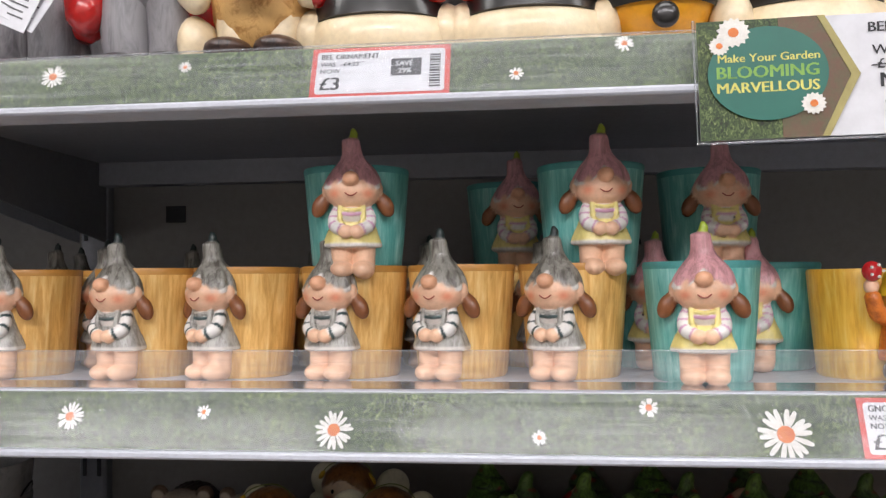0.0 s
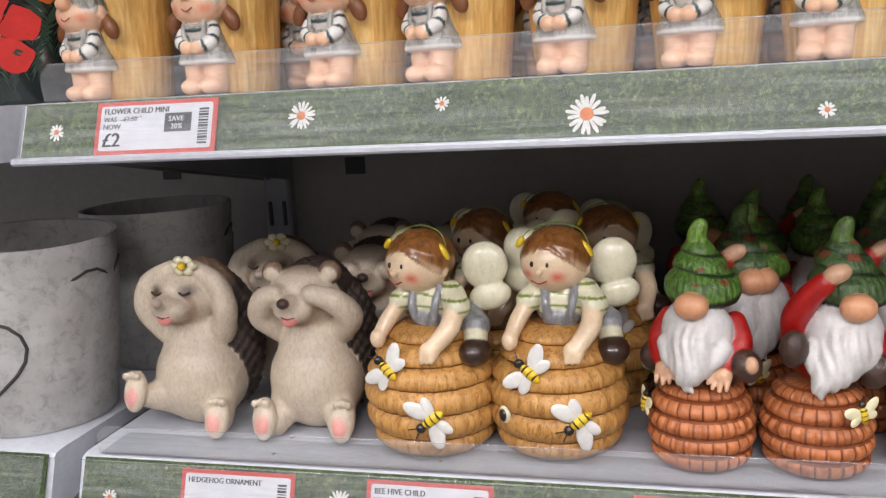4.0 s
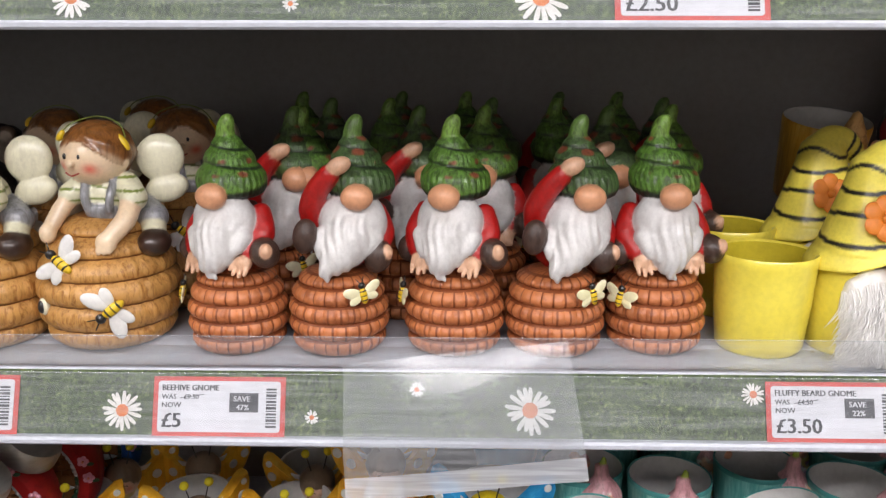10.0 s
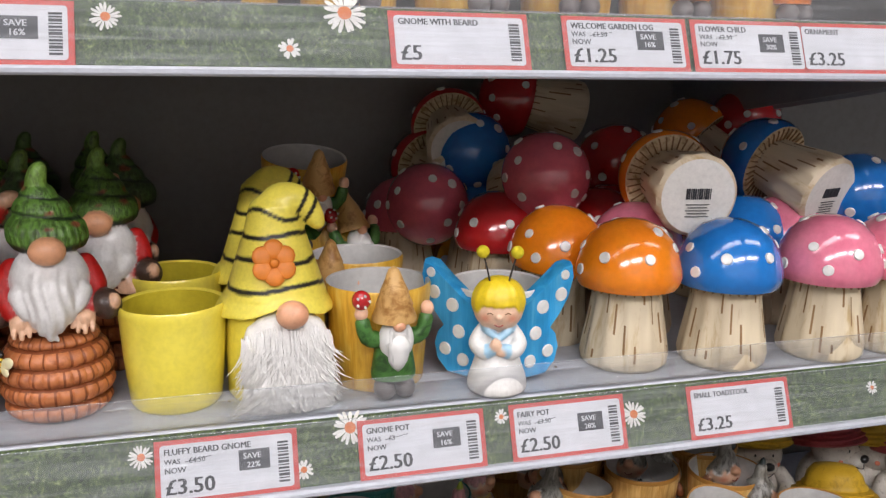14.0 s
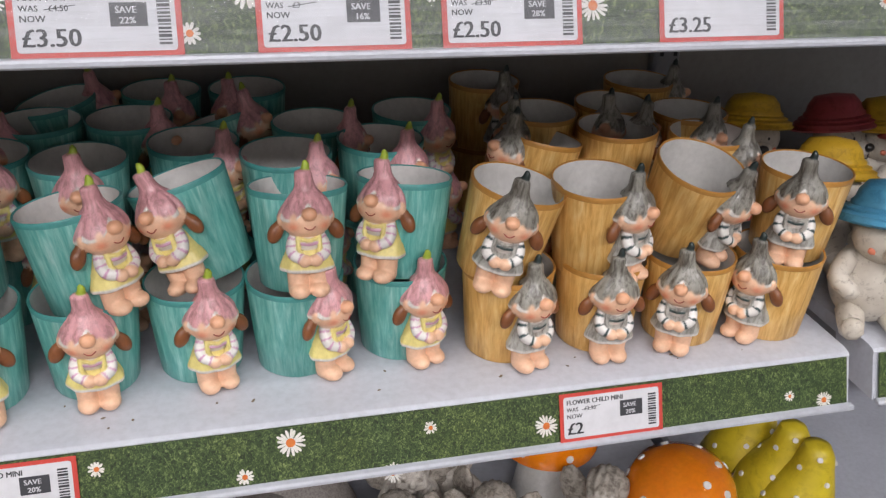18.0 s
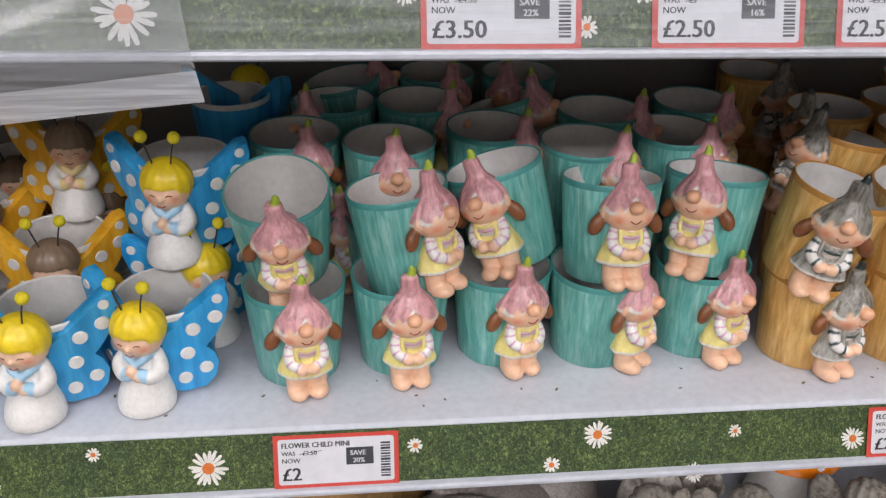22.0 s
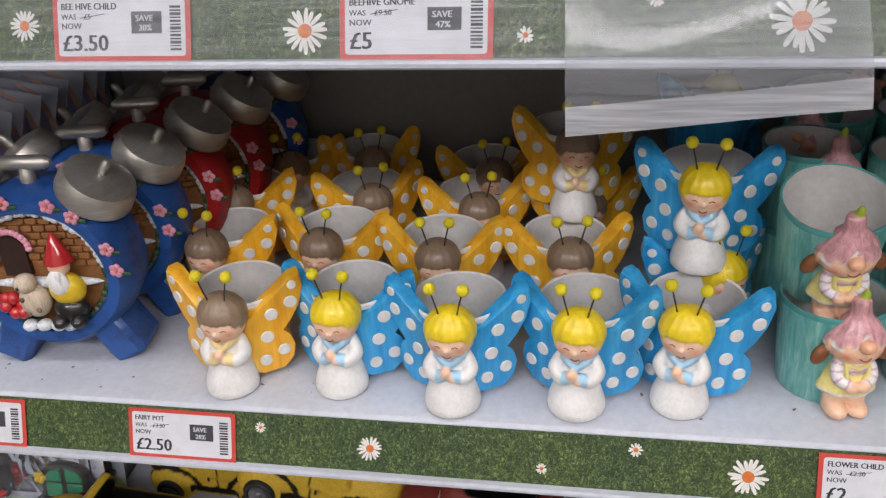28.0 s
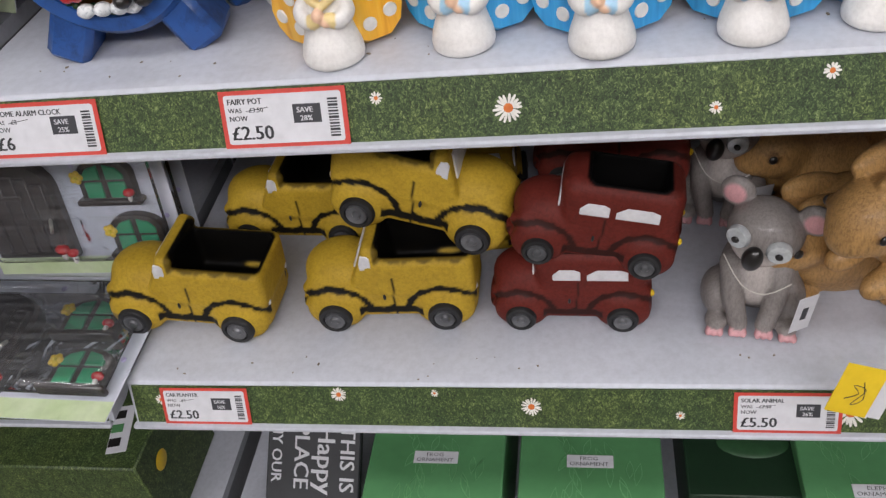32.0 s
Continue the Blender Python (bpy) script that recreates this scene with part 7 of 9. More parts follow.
def car_planter(colour):
    red = colour == "red"
    e = thing("car_planter", ("maroon" if red else "mustard-yellow") + " resin car planter with a black hollow and white windows", "plant pot", colour + " car planters")
    coat = rgb("6d2a22", 0.30) if red else rgb("c3a234", 0.26)
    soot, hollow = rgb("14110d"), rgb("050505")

    def worn(px, py, pz):
        """Black rubbed into the wheel arches, the sill and the door joint."""
        base = np.tile(coat, (len(px), 1))
        rough = 0.9 * np.sin(0.31 * px + 0.4 * pz) + 0.7 * np.sin(0.53 * px - 0.36 * pz + 1.0) + 0.3 * np.sin(1.3 * px)
        side = np.abs(py) > 18
        arch = np.zeros(len(px))
        for wx in (-42, 40):
            r = np.hypot((px - wx) * 0.86, pz - 11.0)
            arch = np.maximum(arch, np.clip((2.7 - np.abs(r - 24.0) + 0.5 * rough) / 0.8, 0, 1) * (pz > 11))
        sill = np.clip((4.0 - np.abs(pz - 14.0) + 0.6 * rough) / 0.8, 0, 1) * (np.abs(px) < 24)
        door = np.clip((1.0 - np.abs(px - 4 - 0.06 * (pz - 30))) / 0.4, 0, 1) * (pz < 46)
        lip = np.clip((pz - (71.5 if red else 58.0) + 0.8 * rough) / 1.5, 0, 1) * (px > -6) * (0.3 if red else 0.7)
        return blend_paint(base, soot, np.maximum(np.maximum(np.maximum(arch, sill), door) * side * (0.8 if red else 1.0), lip))
    g = Sculpt()
    g.box((0, 0, 21), (63, 27, 17.5), 9, worn)
    g.ell((-38, 0, 36), (28, 25, 18.5), worn, 6.0)
    if red:
        g.box((15, 0, 49), (46, 26, 27.5), 13, worn, 3.0)
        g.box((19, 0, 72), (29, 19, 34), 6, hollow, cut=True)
    else:
        g.box((23, 0, 43), (41, 28, 18), 7, worn, 3.0)
        g.box((-14, 0, 53), (6.5, 27, 20), 4, worn, 2.0, (0, 22, 0))
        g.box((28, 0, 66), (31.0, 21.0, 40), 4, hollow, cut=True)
    for q in (-1, 1):
        for wx in (-42, 40):
            g.ell((wx, q * 25.0, 15), (22, 9.0, 19), worn, 1.2)
        g.ell((-62, q * 17, 29), (4.5, 5.5, 5.5), worn, 1.0)
    g.ell((-65, 0, 17), (5, 24, 5), worn, 2.0)
    b = MB().sculpted(g, "figure_rough", 1.7)
    part("body", b, e, "rough painted car body")
    for s in (-1, 1):
        for wx in (-0.042, 0.040):
            wh = MB().lathe([(0, -0.005), (0.0108, -0.005), (0.0126, -0.003), (0.0126, 0.003), (0.0114, 0.0048), (0.0088, 0.0052), (0.0080, 0.0036), (0, 0.0036)], "tyre", 24, (wx, s * 0.0318, 0.0124), (-90 * s, 0, 0))
            w = part("wheel", wh, e, "dark tyre")
            hub = MB().lathe([(0.0079, 0.0036), (0.0074, 0.0054), (0.0054, 0.0042), (0.0036, 0.0044), (0.0024, 0.0060), (0, 0.0062)], "hub", 18, (wx, s * 0.0318, 0.0124), (-90 * s, 0, 0))
            part("hub", hub, w, "worn silver hub")
        part("door_handle", MB().ball((-0.002, s * 0.0318, 0.031), (0.0012, 0.0010, 0.0028), "tyre", 8, 6), e)
        wins = ((-0.004, 0.022, 0.011), (0.028, 0.032, 0.011)) if red else ((-0.0125, 0.0085, 0.013),)
        for wx, ww, hh in wins:
            wn = MB().prism([(-ww / 2, -hh / 2), (ww / 2, -hh / 2), (ww / 2, hh * 0.3), (ww * 0.3, hh / 2), (-ww * 0.25, hh / 2), (-ww / 2, 0)], 0.0016, "car_window", Matrix.Translation((wx, s * (0.0260 if red else 0.0270), 0.054 if red else 0.0600)) @ pose(0, 0, 0, 0, 0, 0 if s < 0 else 180), edge=0.1)
            part("side_window", wn, e, "white painted window")
    ws = MB().prism([(-0.019, -0.009), (0.019, -0.009), (0.016, 0.009), (-0.016, 0.009)], 0.0016, "car_window", Matrix.Translation((-0.0306 if red else -0.0196, 0, 0.0560 if red else 0.0585)) @ pose(0, 0, 0, -3 if red else -22, 0, -90), edge=0.08)
    part("windscreen", ws, e, "white painted windscreen")
    for s in (-1, 1):
        part("tail_light", MB().ball((0.0625, s * 0.020, 0.030), (0.0024, 0.0028, 0.0032), "bee_yellow" if red else "car_window", 8, 6), e)
    for ob in e.children_recursive:
        ob.data.transform(Matrix.Scale(1.03 if red else 1.19, 4))
    return e


place_all(car_planter, [P(0.047, 0.112, ze + 0.005, -2, 0, 4.5), P(0.230, 0.125, ze, 1), P(0.258, 0.150, ze + 0.082, 0, 0, 16) @ pose(0, 0, 0, 0, 0, 176), P(0.120, 0.235, ze, -3), P(0.155, 0.300, ze + 0.078, 40, 0, 8), P(0.300, 0.250, ze, 95)], "yellow")
place_all(car_planter, [P(0.388, 0.118, ze, -2), P(0.404, 0.122, ze + 0.064, 0, 0, 9) @ pose(0, 0, 0, 0, 0, -4), P(0.420, 0.215, ze, 3), P(0.425, 0.220, ze + 0.068, -3)], "red")

# ---- solar koalas, resting animals ----
M["lens"] = paint("silver_reflector_eye", "dfe4e5", 0.2, "b4babc", 0.7, 500, 160, metal=0.25, bump=0.0, coat=0.8)
M["string"] = paint("white_string", "d8d4cc", 0.8)


def solar_koala():
    e = thing("solar_koala", "grey resin koala with round silver solar eyes and pink ears", "garden ornament", "solar koalas")
    grey, pale, pink = rgb("8d8784", 0.35), rgb("c2bbb6", 0.25), rgb("d6a0a4", 0.15)
    g = Sculpt()
    g.ell((4, 8, 36), (31, 30, 38), grey, 1.0)
    g.ell((0, -14, 44), (19, 14, 26), lambda px, py, pz: blend_paint(np.tile(grey, (len(px), 1)), pale, (14 - np.abs(px)) / 8), 6.0)
    for q in (-1, 1):
        g.ell((q * 26, -6, 20), (15, 21, 20), grey, 4.0)
        g.ell((q * 27, -29, 7.5), (9, 12, 7), grey, 3.0)
        g.path([(q * 19, -12, 58), (q * 16, -25, 34), (q * 10, -33, 10)], [9.5, 8.8, 7.4], grey, 3.0)
        for w in (-1, 0, 1):
            g.ell((q * 10 + w * 4.6, -39.5, 5.5), (2.8, 4.6, 3.8), pink, 0.5)
            g.ell((q * 28 + w * 4.6, -40.5, 4.8), (2.7, 4.2, 3.6), pink, 0.5)
    part("body", MB().sculpted(g, "figure_matt", 1.6), e, "grey flocked body", 60)
    tilt = Matrix.Translation((0.002, 0, 0.075)) @ pose(0, 0, 0, 0, 12, -16) @ Matrix.Translation((0, 0, -0.075))
    turn = lambda m: MB().put(m.v, m.f, [m.mats[q] for q in m.m], tilt)  # noqa: E731
    h = Sculpt()
    cheeks = lambda px, py, pz: blend_paint(np.tile(grey, (len(px), 1)), pale, (94 - pz - 0.15 * np.abs(px)) / 9)  # noqa: E731
    h.ell((0, -10, 93), (29, 25.5, 25), cheeks, 1.0)
    h.ell((0, -20, 82), (19, 17, 13), cheeks, 6.0)
    for q in (-1, 1):
        h.ell((q * 30, -3, 112), (13.5, 7, 13.5), lambda px, py, pz, q=q: blend_paint(np.tile(grey, (len(px), 1)), pink, (9.5 - np.hypot(px - q * 31, pz - 112.5)) / 2 * (py < -4)), 2.0)
    vs, fs, col = h.skin(1.5)
    hm = MB()
    hm.painted.append((0, col))
    hm.put(vs.tolist(), fs.tolist(), "figure_matt", tilt)
    part("head", hm, e, "tilted grey head with pale cheeks and pink ears", 60)
    for s in (-1, 1):
        ey = part("eye", turn(MB().lathe([(0, 0.0), (0.0094, 0.0), (0.0097, 0.003), (0.0084, 0.0054), (0, 0.0070)], "lens", 28, (s * 0.0150, -0.0310, 0.0960), (90, 0, s * 18))), e, "silver reflector eye")
        part("pupil", turn(MB().ball((s * 0.0168, -0.0384, 0.0962), (0.0030, 0.0016, 0.0030), "black", 12, 8)), ey, "black pupil")
    part("nose", turn(MB().ball((0.000, -0.0385, 0.0850), (0.0078, 0.0070, 0.0115), "black", 18, 12)), e, "glossy black nose")
    part("string", MB().tube([(-0.026, -0.018, 0.070), (-0.012, -0.038, 0.058), (0.006, -0.041, 0.052), (0.024, -0.036, 0.060)], 0.0006, "string", seg=5), e, "white string")
    tg = MB().box((0, 0, 0), (0.020, 0.0006, 0.034), "card", bev=0.0002, mx=Matrix.Translation((0.036, -0.042, 0.036)) @ pose(0, 0, 0, 0, 10, 40))
    t = part("swing_tag", tg, e, "white swing tag")
    part("tag_print", MB().box((0, 0, 0), (0.006, 0.0009, 0.012), "ink", bev=0.0001, mx=Matrix.Translation((0.036, -0.042, 0.036)) @ pose(0, 0, 0, 0, 10, 40)), t, "grey bar code")
    return e


place_all(solar_koala, [P(0.534, 0.112, ze, -8), P(0.525, 0.247, ze + 0.004, -12)])


def resting_rabbit(colour):
    coat = rgb("bd935a", 0.55) if colour == "tan" else rgb("918b86", 0.6)
    deep = coat * np.array((0.55, 0.5, 0.48, 1.0))
    nap = lambda x, y, z: 0.3 * np.sin(1.3 * x + 0.8 * np.sin(0.5 * y)) * np.sin(1.1 * z)  # noqa: E731
    f = Sculpt()
    f.ell((10, 0, 50), (62, 44, 51), coat, 1.0, disp=nap)
    f.ell((30, -22, 34), (35, 24, 34), coat, 5.0, disp=nap)
    f.ell((-48, -6, 74), (33, 28, 29), coat, 8.0, disp=nap)
    f.ell((-72, -6, 66), (12, 14, 11), coat, 8.0)
    f.ell((68, 0, 40), (14, 14, 14), coat, 3.0)
    for q in (-1, 1):
        f.ell((-20, q * 15, 96), (34, 10, 13), coat, 2.0, (0, 18, q * 6), nap)
        f.ell((-62, -6 + q * 23, 80), (6.4, 4.6, 5.8), deep, 1.0)
        f.ell((-46, q * 18, 12), (20, 11, 12), coat, 4.0)
    g = MB().sculpted(f, "figure_matt", 2.8)
    for q in (-1, 1):
        g.ball((-0.0640, -0.006 + q * 0.0262, 0.0800), (0.0040, 0.0026, 0.0040), "black", 12, 8)
    return solid("rabbit_ornament", g, colour + " moulded-fur resin rabbit crouching on the shelf", "garden ornament", "rabbit ornaments", sharp=60)


place_all(resting_rabbit, [P(0.602, 0.141, ze, 25), P(0.608, 0.257, ze, 20), P(0.70, 0.10, ze, 10), P(0.69, 0.24, ze, -30), P(0.645, 0.10, ze + 0.07, 30, 0, -10)], "tan")
place_all(resting_rabbit, [P(0.814, 0.143, ze, 12), P(0.857, 0.186, ze, -20)], "grey")


def cherub():
    stone, deep = rgb("cfc9bf", 0.5), rgb("aaa398", 0.8)
    f = Sculpt()
    f.turned([(27, 0), (29, 6), (25, 30), (22, 55), (18, 74), (9, 82)], stone, (0, 0), (1, 0.85), 0.8, ridge=lambda a, z: 1 + 0.05 * np.sin(7 * a + 0.04 * z))
    f.ell((0, 2, 80), (20, 13, 9), stone, 3.0, disp=lambda x, y, z: 0.8 * np.sin(0.5 * x + 0.7 * z))
    f.ell((0, -6, 104), (17.5, 17, 19.5), stone, 1.0)
    f.ell((0, -1, 111), (20, 19.5, 18), deep, 1.0, disp=lambda x, y, z: 0.8 * np.sin(0.9 * x + 1.2 * np.sin(0.22 * z)), clip=lambda x, y, z: np.where(y < -8, 111 - 0.02 * x * x, 94.0) - z)
    f.ell((0, -23.5, 101), (3.2, 3.6, 4.2), stone, 1.5)
    f.path([(-4, -22, 94), (0, -23.2, 93.2), (4, -22, 94)], 1.3, stone, 1.0, 3)
    for q in (-1, 1):
        f.ell((q * 8.5, -18.5, 97.5), (6.5, 5, 6), stone, 3.0)
        f.ell((q * 7.0, -22.0, 105.5), (4.0, 1.6, 1.4), deep, 0.6)
        f.path([(q * 7 - 4, -21.5, 109.0), (q * 7, -23.0, 109.6), (q * 7 + 4, -21.5, 109.0)], 1.2, stone, 1.0, 3)
        f.path([(q * 19, 0, 76), (q * 25, -12, 60), (q * 9, -23, 54)], [8, 8.5, 6], stone, 2.0)
        f.ell((q * 31, 13, 86), (15, 5.5, 24), deep, 0.6, (0, q * 18, q * 14), lambda x, y, z: 0.9 * np.sin(0.7 * z + 0.25 * np.abs(x)) * np.sin(0.55 * x + 0.4))
    f.path([(-15, -6, 84), (-8, -17, 79), (0, -20, 76), (8, -17, 79), (15, -6, 84)], [5, 4.5, 4, 4.5, 5], stone, 1.5)
    g = MB().sculpted(f, "figure_stone", 1.7)
    return solid("cherub_ornament", g, "weathered pale stone cherub with wings", "garden ornament", "cherub ornaments", sharp=60)


place_all(cherub, [P(0.949, 0.103, ze, 6), P(1.036, 0.097, ze, -14), P(1.144, 0.096, ze, -34), P(0.974, 0.164, ze, -8), P(1.018, 0.182, ze, 120)])
M["hat_yellow"] = washed("lemon_painted_hat", "d6c02c", "b9a41f", 0.45, (1, 1, 1), 60, lo=0.3, hi=0.5)
M["flower_violet"] = paint("violet_painted_flower", "8f7cc4", 0.5)


def big_toadstool(cap):
    e = thing("large_toadstool", ("large glossy orange toadstool with white spots" if cap else "large plain white mushroom stem ornament") + " on a white stem", "garden ornament", "large toadstools")
    part("stem", MB().lathe([(0, 0), (0.030, 0), (0.033, 0.006), (0.028, 0.04), (0.022, 0.085)], "white", 30), e, "white stem")
    c = MB().lathe([(0.018, 0.086), (0.045, 0.082), (0.052, 0.085), (0.0535, 0.092), (0.050, 0.108), (0.040, 0.124), (0.022, 0.134), (0, 0.137)], ["gill", "gill"] + ["cap_orange" if cap else "cap_red"] * 5, 40)
    c = part("cap", c, e, "gloss cap")
    for k in range(16):
        a, el = k * 2.4 + 0.2, (0.15, 0.5, 0.9)[k % 3]
        z = 0.092 + 0.044 * math.sin(el)
        r = float(np.interp(z, [0.092, 0.108, 0.124, 0.134, 0.137], [0.0535, 0.050, 0.040, 0.022, 0.0]))
        part("spot", MB().disc((r * math.cos(a), r * math.sin(a), z), 0.0042, "white", (math.cos(a) * math.cos(el), math.sin(a) * math.cos(el), math.sin(el)), 12, 0.001), c, "white spot")
    return e


place_all(big_toadstool, [P(1.229, 0.079, ze, 0, -6, -8), P(1.125, 0.199, ze, 0)], True)


def lemon_hat_gnome():
    g = MB()
    g.lathe([(0, 0), (0.030, 0), (0.034, 0.008), (0.030, 0.045), (0.024, 0.06), (0, 0.062)], "green_coat", 28)
    g.ball((0, -0.026, 0.056), (0.011, 0.010, 0.009), "nose", 14, 9)
    g.ball((0, -0.020, 0.036), (0.024, 0.014, 0.026), "beard", 18, 12)
    g.lathe([(0.030, 0.062), (0.042, 0.058), (0.043, 0.064), (0.034, 0.086), (0.026, 0.106), (0.019, 0.122), (0.016, 0.136), (0.012, 0.146), (0, 0.150)], "hat_yellow", 30, bend=lambda z: (0.004 * math.sin(60 * z), 0))
    for k in range(16):
        a, z = k * 2.4, 0.068 + 0.0048 * k
        r = float(np.interp(z, [0.064, 0.086, 0.106, 0.122, 0.136, 0.146], [0.043, 0.034, 0.026, 0.019, 0.016, 0.012]))
        g.disc((r * math.cos(a) + 0.004 * math.sin(60 * z), r * math.sin(a), z), 0.0030, "white", (math.cos(a), math.sin(a), 0.5), 10, 0.0012)
    for k in range(6):
        a = k * 1.047
        g.ball((-0.018 + 0.006 * math.cos(a), -0.036, 0.074 + 0.006 * math.sin(a)), (0.0048, 0.002, 0.0048), "flower_violet" if k % 2 else "white", 8, 6)
    g.ball((-0.018, -0.038, 0.074), 0.0030, "bee_yellow", 8, 6)
    return solid("lemon_hat_gnome", g, "gnome in a white-spotted lemon hat with a violet flower", "garden ornament", "lemon-hat gnomes", sharp=55)


place_all(lemon_hat_gnome, [P(1.336, 0.071, ze, -20), P(1.326, 0.149, ze, -10), P(1.33, 0.10, ze, -20)])

# ---- bears with sun hats on the neighbouring shelf ----
M["bear"] = washed("cream_speckled_resin", "d3ccc0", "9d9488", 0.6, (1, 1, 1), 200, bump=0.6, lo=0.28, hi=0.45)
for nm, a, b2 in (("blue", "4f97bd", "36789c"), ("yellow", "d3a92c", "a98416"), ("red", "a84448", "852f36")):
    M["hat_" + nm + "_bear"] = washed(nm + "_painted_sun_hat", a, b2, 0.5, (1, 1, 1), 90, lo=0.3, hi=0.5)


def hat_bear(colour):
    hat = "hat_" + colour + "_bear"
    g = MB()
    g.ball((0, 0.004, 0.036), (0.032, 0.028, 0.037), "bear", 26, 16)
    g.ball((0, -0.006, 0.080), (0.0275, 0.0240, 0.0225), "bear", 24, 15)
    g.ball((0.002, -0.028, 0.0745), (0.0130, 0.0105, 0.0095), "bear", 16, 10)
    g.ball((0.002, -0.0385, 0.0785), (0.0058, 0.0042, 0.0046), "black", 12, 8)
    g.tube([(-0.008, -0.0345, 0.0705), (0.002, -0.0385, 0.0670), (0.011, -0.0335, 0.0710)], 0.0006, "black", seg=5)
    for s in (-1, 1):
        g.ball((s * 0.0095, -0.0270, 0.0860), (0.0014, 0.0010, 0.0018), "black", 8, 6)
        g.ball((s * 0.0160, -0.0225, 0.0740), (0.0046, 0.0022, 0.0036), "cheek", 8, 6)
        g.tube([(s * 0.026, -0.006, 0.058), (s * 0.034, -0.016, 0.046), (s * 0.026, -0.028, 0.040)], [0.0085, 0.0085, 0.0075], "bear")
        g.tube([(s * 0.016, -0.012, 0.014), (s * 0.020, -0.032, 0.010), (s * 0.021, -0.038, 0.014)], [0.0115, 0.0100, 0.0085], "bear")
    g.lathe([(0.026, 0.0905), (0.0400, 0.0865), (0.0420, 0.0885), (0.0385, 0.0915), (0.0390, 0.0935), (0.0340, 0.0955), (0.0345, 0.0975), (0.0295, 0.0992), (0.0298, 0.1015), (0.0270, 0.1040), (0.0250, 0.1110), (0.0190, 0.1185), (0.0, 0.1215)], hat, 36, (0, -0.020, 0.004), (-15, 0, 0), fn=lambda a, z: 1 + (0.06 * math.sin(3 * a + 0.6) if z < 0.091 else 0.01 * math.sin(8 * a)))
    g.lathe([(0.0285, 0.0965), (0.0290, 0.0985), (0.0275, 0.1005)], "black" if colour == "yellow" else hat, 30, (0, -0.020, 0.004), (-15, 0, 0))
    return solid("sun_hat_bear", g, "cream speckled bear ornament wearing a " + colour + " sun hat", "garden ornament", "sun-hat bears", sharp=60)


place_all(hat_bear, [P(1.328, 0.056, zd, -20), P(1.407, 0.060, zd, -25), P(1.50, 0.10, zd, -10)], "blue")
place_all(hat_bear, [P(1.341, 0.151, zd, -20), P(1.343, 0.278, zd, -15), P(1.48, 0.25, zd, 0)], "yellow")
place_all(hat_bear, [P(1.433, 0.266, zd, 20), P(1.493, 0.215, zd, -20), P(1.55, 0.20, zd, 5)], "red")


# ---- left bay: pots and packs ----
M["white_cement"] = washed("pale_cement_glaze", "b8b7b5", "989795", 0.6, (1, 1, 1), 120, bump=0.6, lo=0.3, hi=0.5)
M["seam"] = paint("dark_moulding_line", "3c3b3a", 0.7)
M["night"] = paint("black_gloss_bucket", "14181a", 0.25, "1d2a24", 0.9, 200, 25, bump=0.05, coat=0.4)
M["hib_red"] = paint("red_hibiscus_print", "d8332c", 0.4, "b0201f", 0.7)
M["hib_yellow"] = paint("yellow_hibiscus_print", "e8cf78", 0.4, "d9b04a", 0.7)
M["hib_orange"] = paint("orange_hibiscus_print", "d8702a", 0.4, "c05a1c", 0.7)
M["fern"] = paint("dark_fern_print", "27412f", 0.5)


def cement_pot():
    e = thing("cement_heart_pot", "pale cement plant pot with a moulded heart outline", "plant pot", "cement heart pots")
    part("pot", MB().lathe([(0, 0), (0.050, 0), (0.054, 0.004), (0.061, 0.055), (0.067, 0.108), (0.0665, 0.112), (0.063, 0.1115), (0.056, 0.05), (0, 0.012)], "white_cement", 48, fn=lambda a, z: 1 + 0.006 * math.sin(3 * a + 20 * z)), e)
    h = MB()
    pts = []
    for k in range(33):
        t = 2 * math.pi * k / 32
        hx, hz = 16 * math.sin(t) ** 3, 13 * math.cos(t) - 5 * math.cos(2 * t) - 2 * math.cos(3 * t) - math.cos(4 * t)
        a = -math.pi / 2 + hx * 0.0029 / 0.062
        z = 0.058 + hz * 0.0027
        r = 0.0545 + (z - 0.004) * 0.118 + 0.0006
        pts.append((r * math.cos(a), r * math.sin(a), z))
    h.tube(pts, 0.0012, "seam", seg=6, smooth=1)
    part("heart_outline", h, e, "dark moulded heart outline")
    return e


place_all(cement_pot, [P(-0.065 , 0.085, za, -20), P(-0.018 - 0.064, 0.085, zc, -8), P(-0.018 - 0.066, 0.088, zc + 0.030, 100, 2, -2), P(-0.018 - 0.045, 0.238, zc, 140), P(-0.018 - 0.045, 0.240, zc + 0.030, 130), P(-0.065 - 0.02, 0.235, za, 15)])


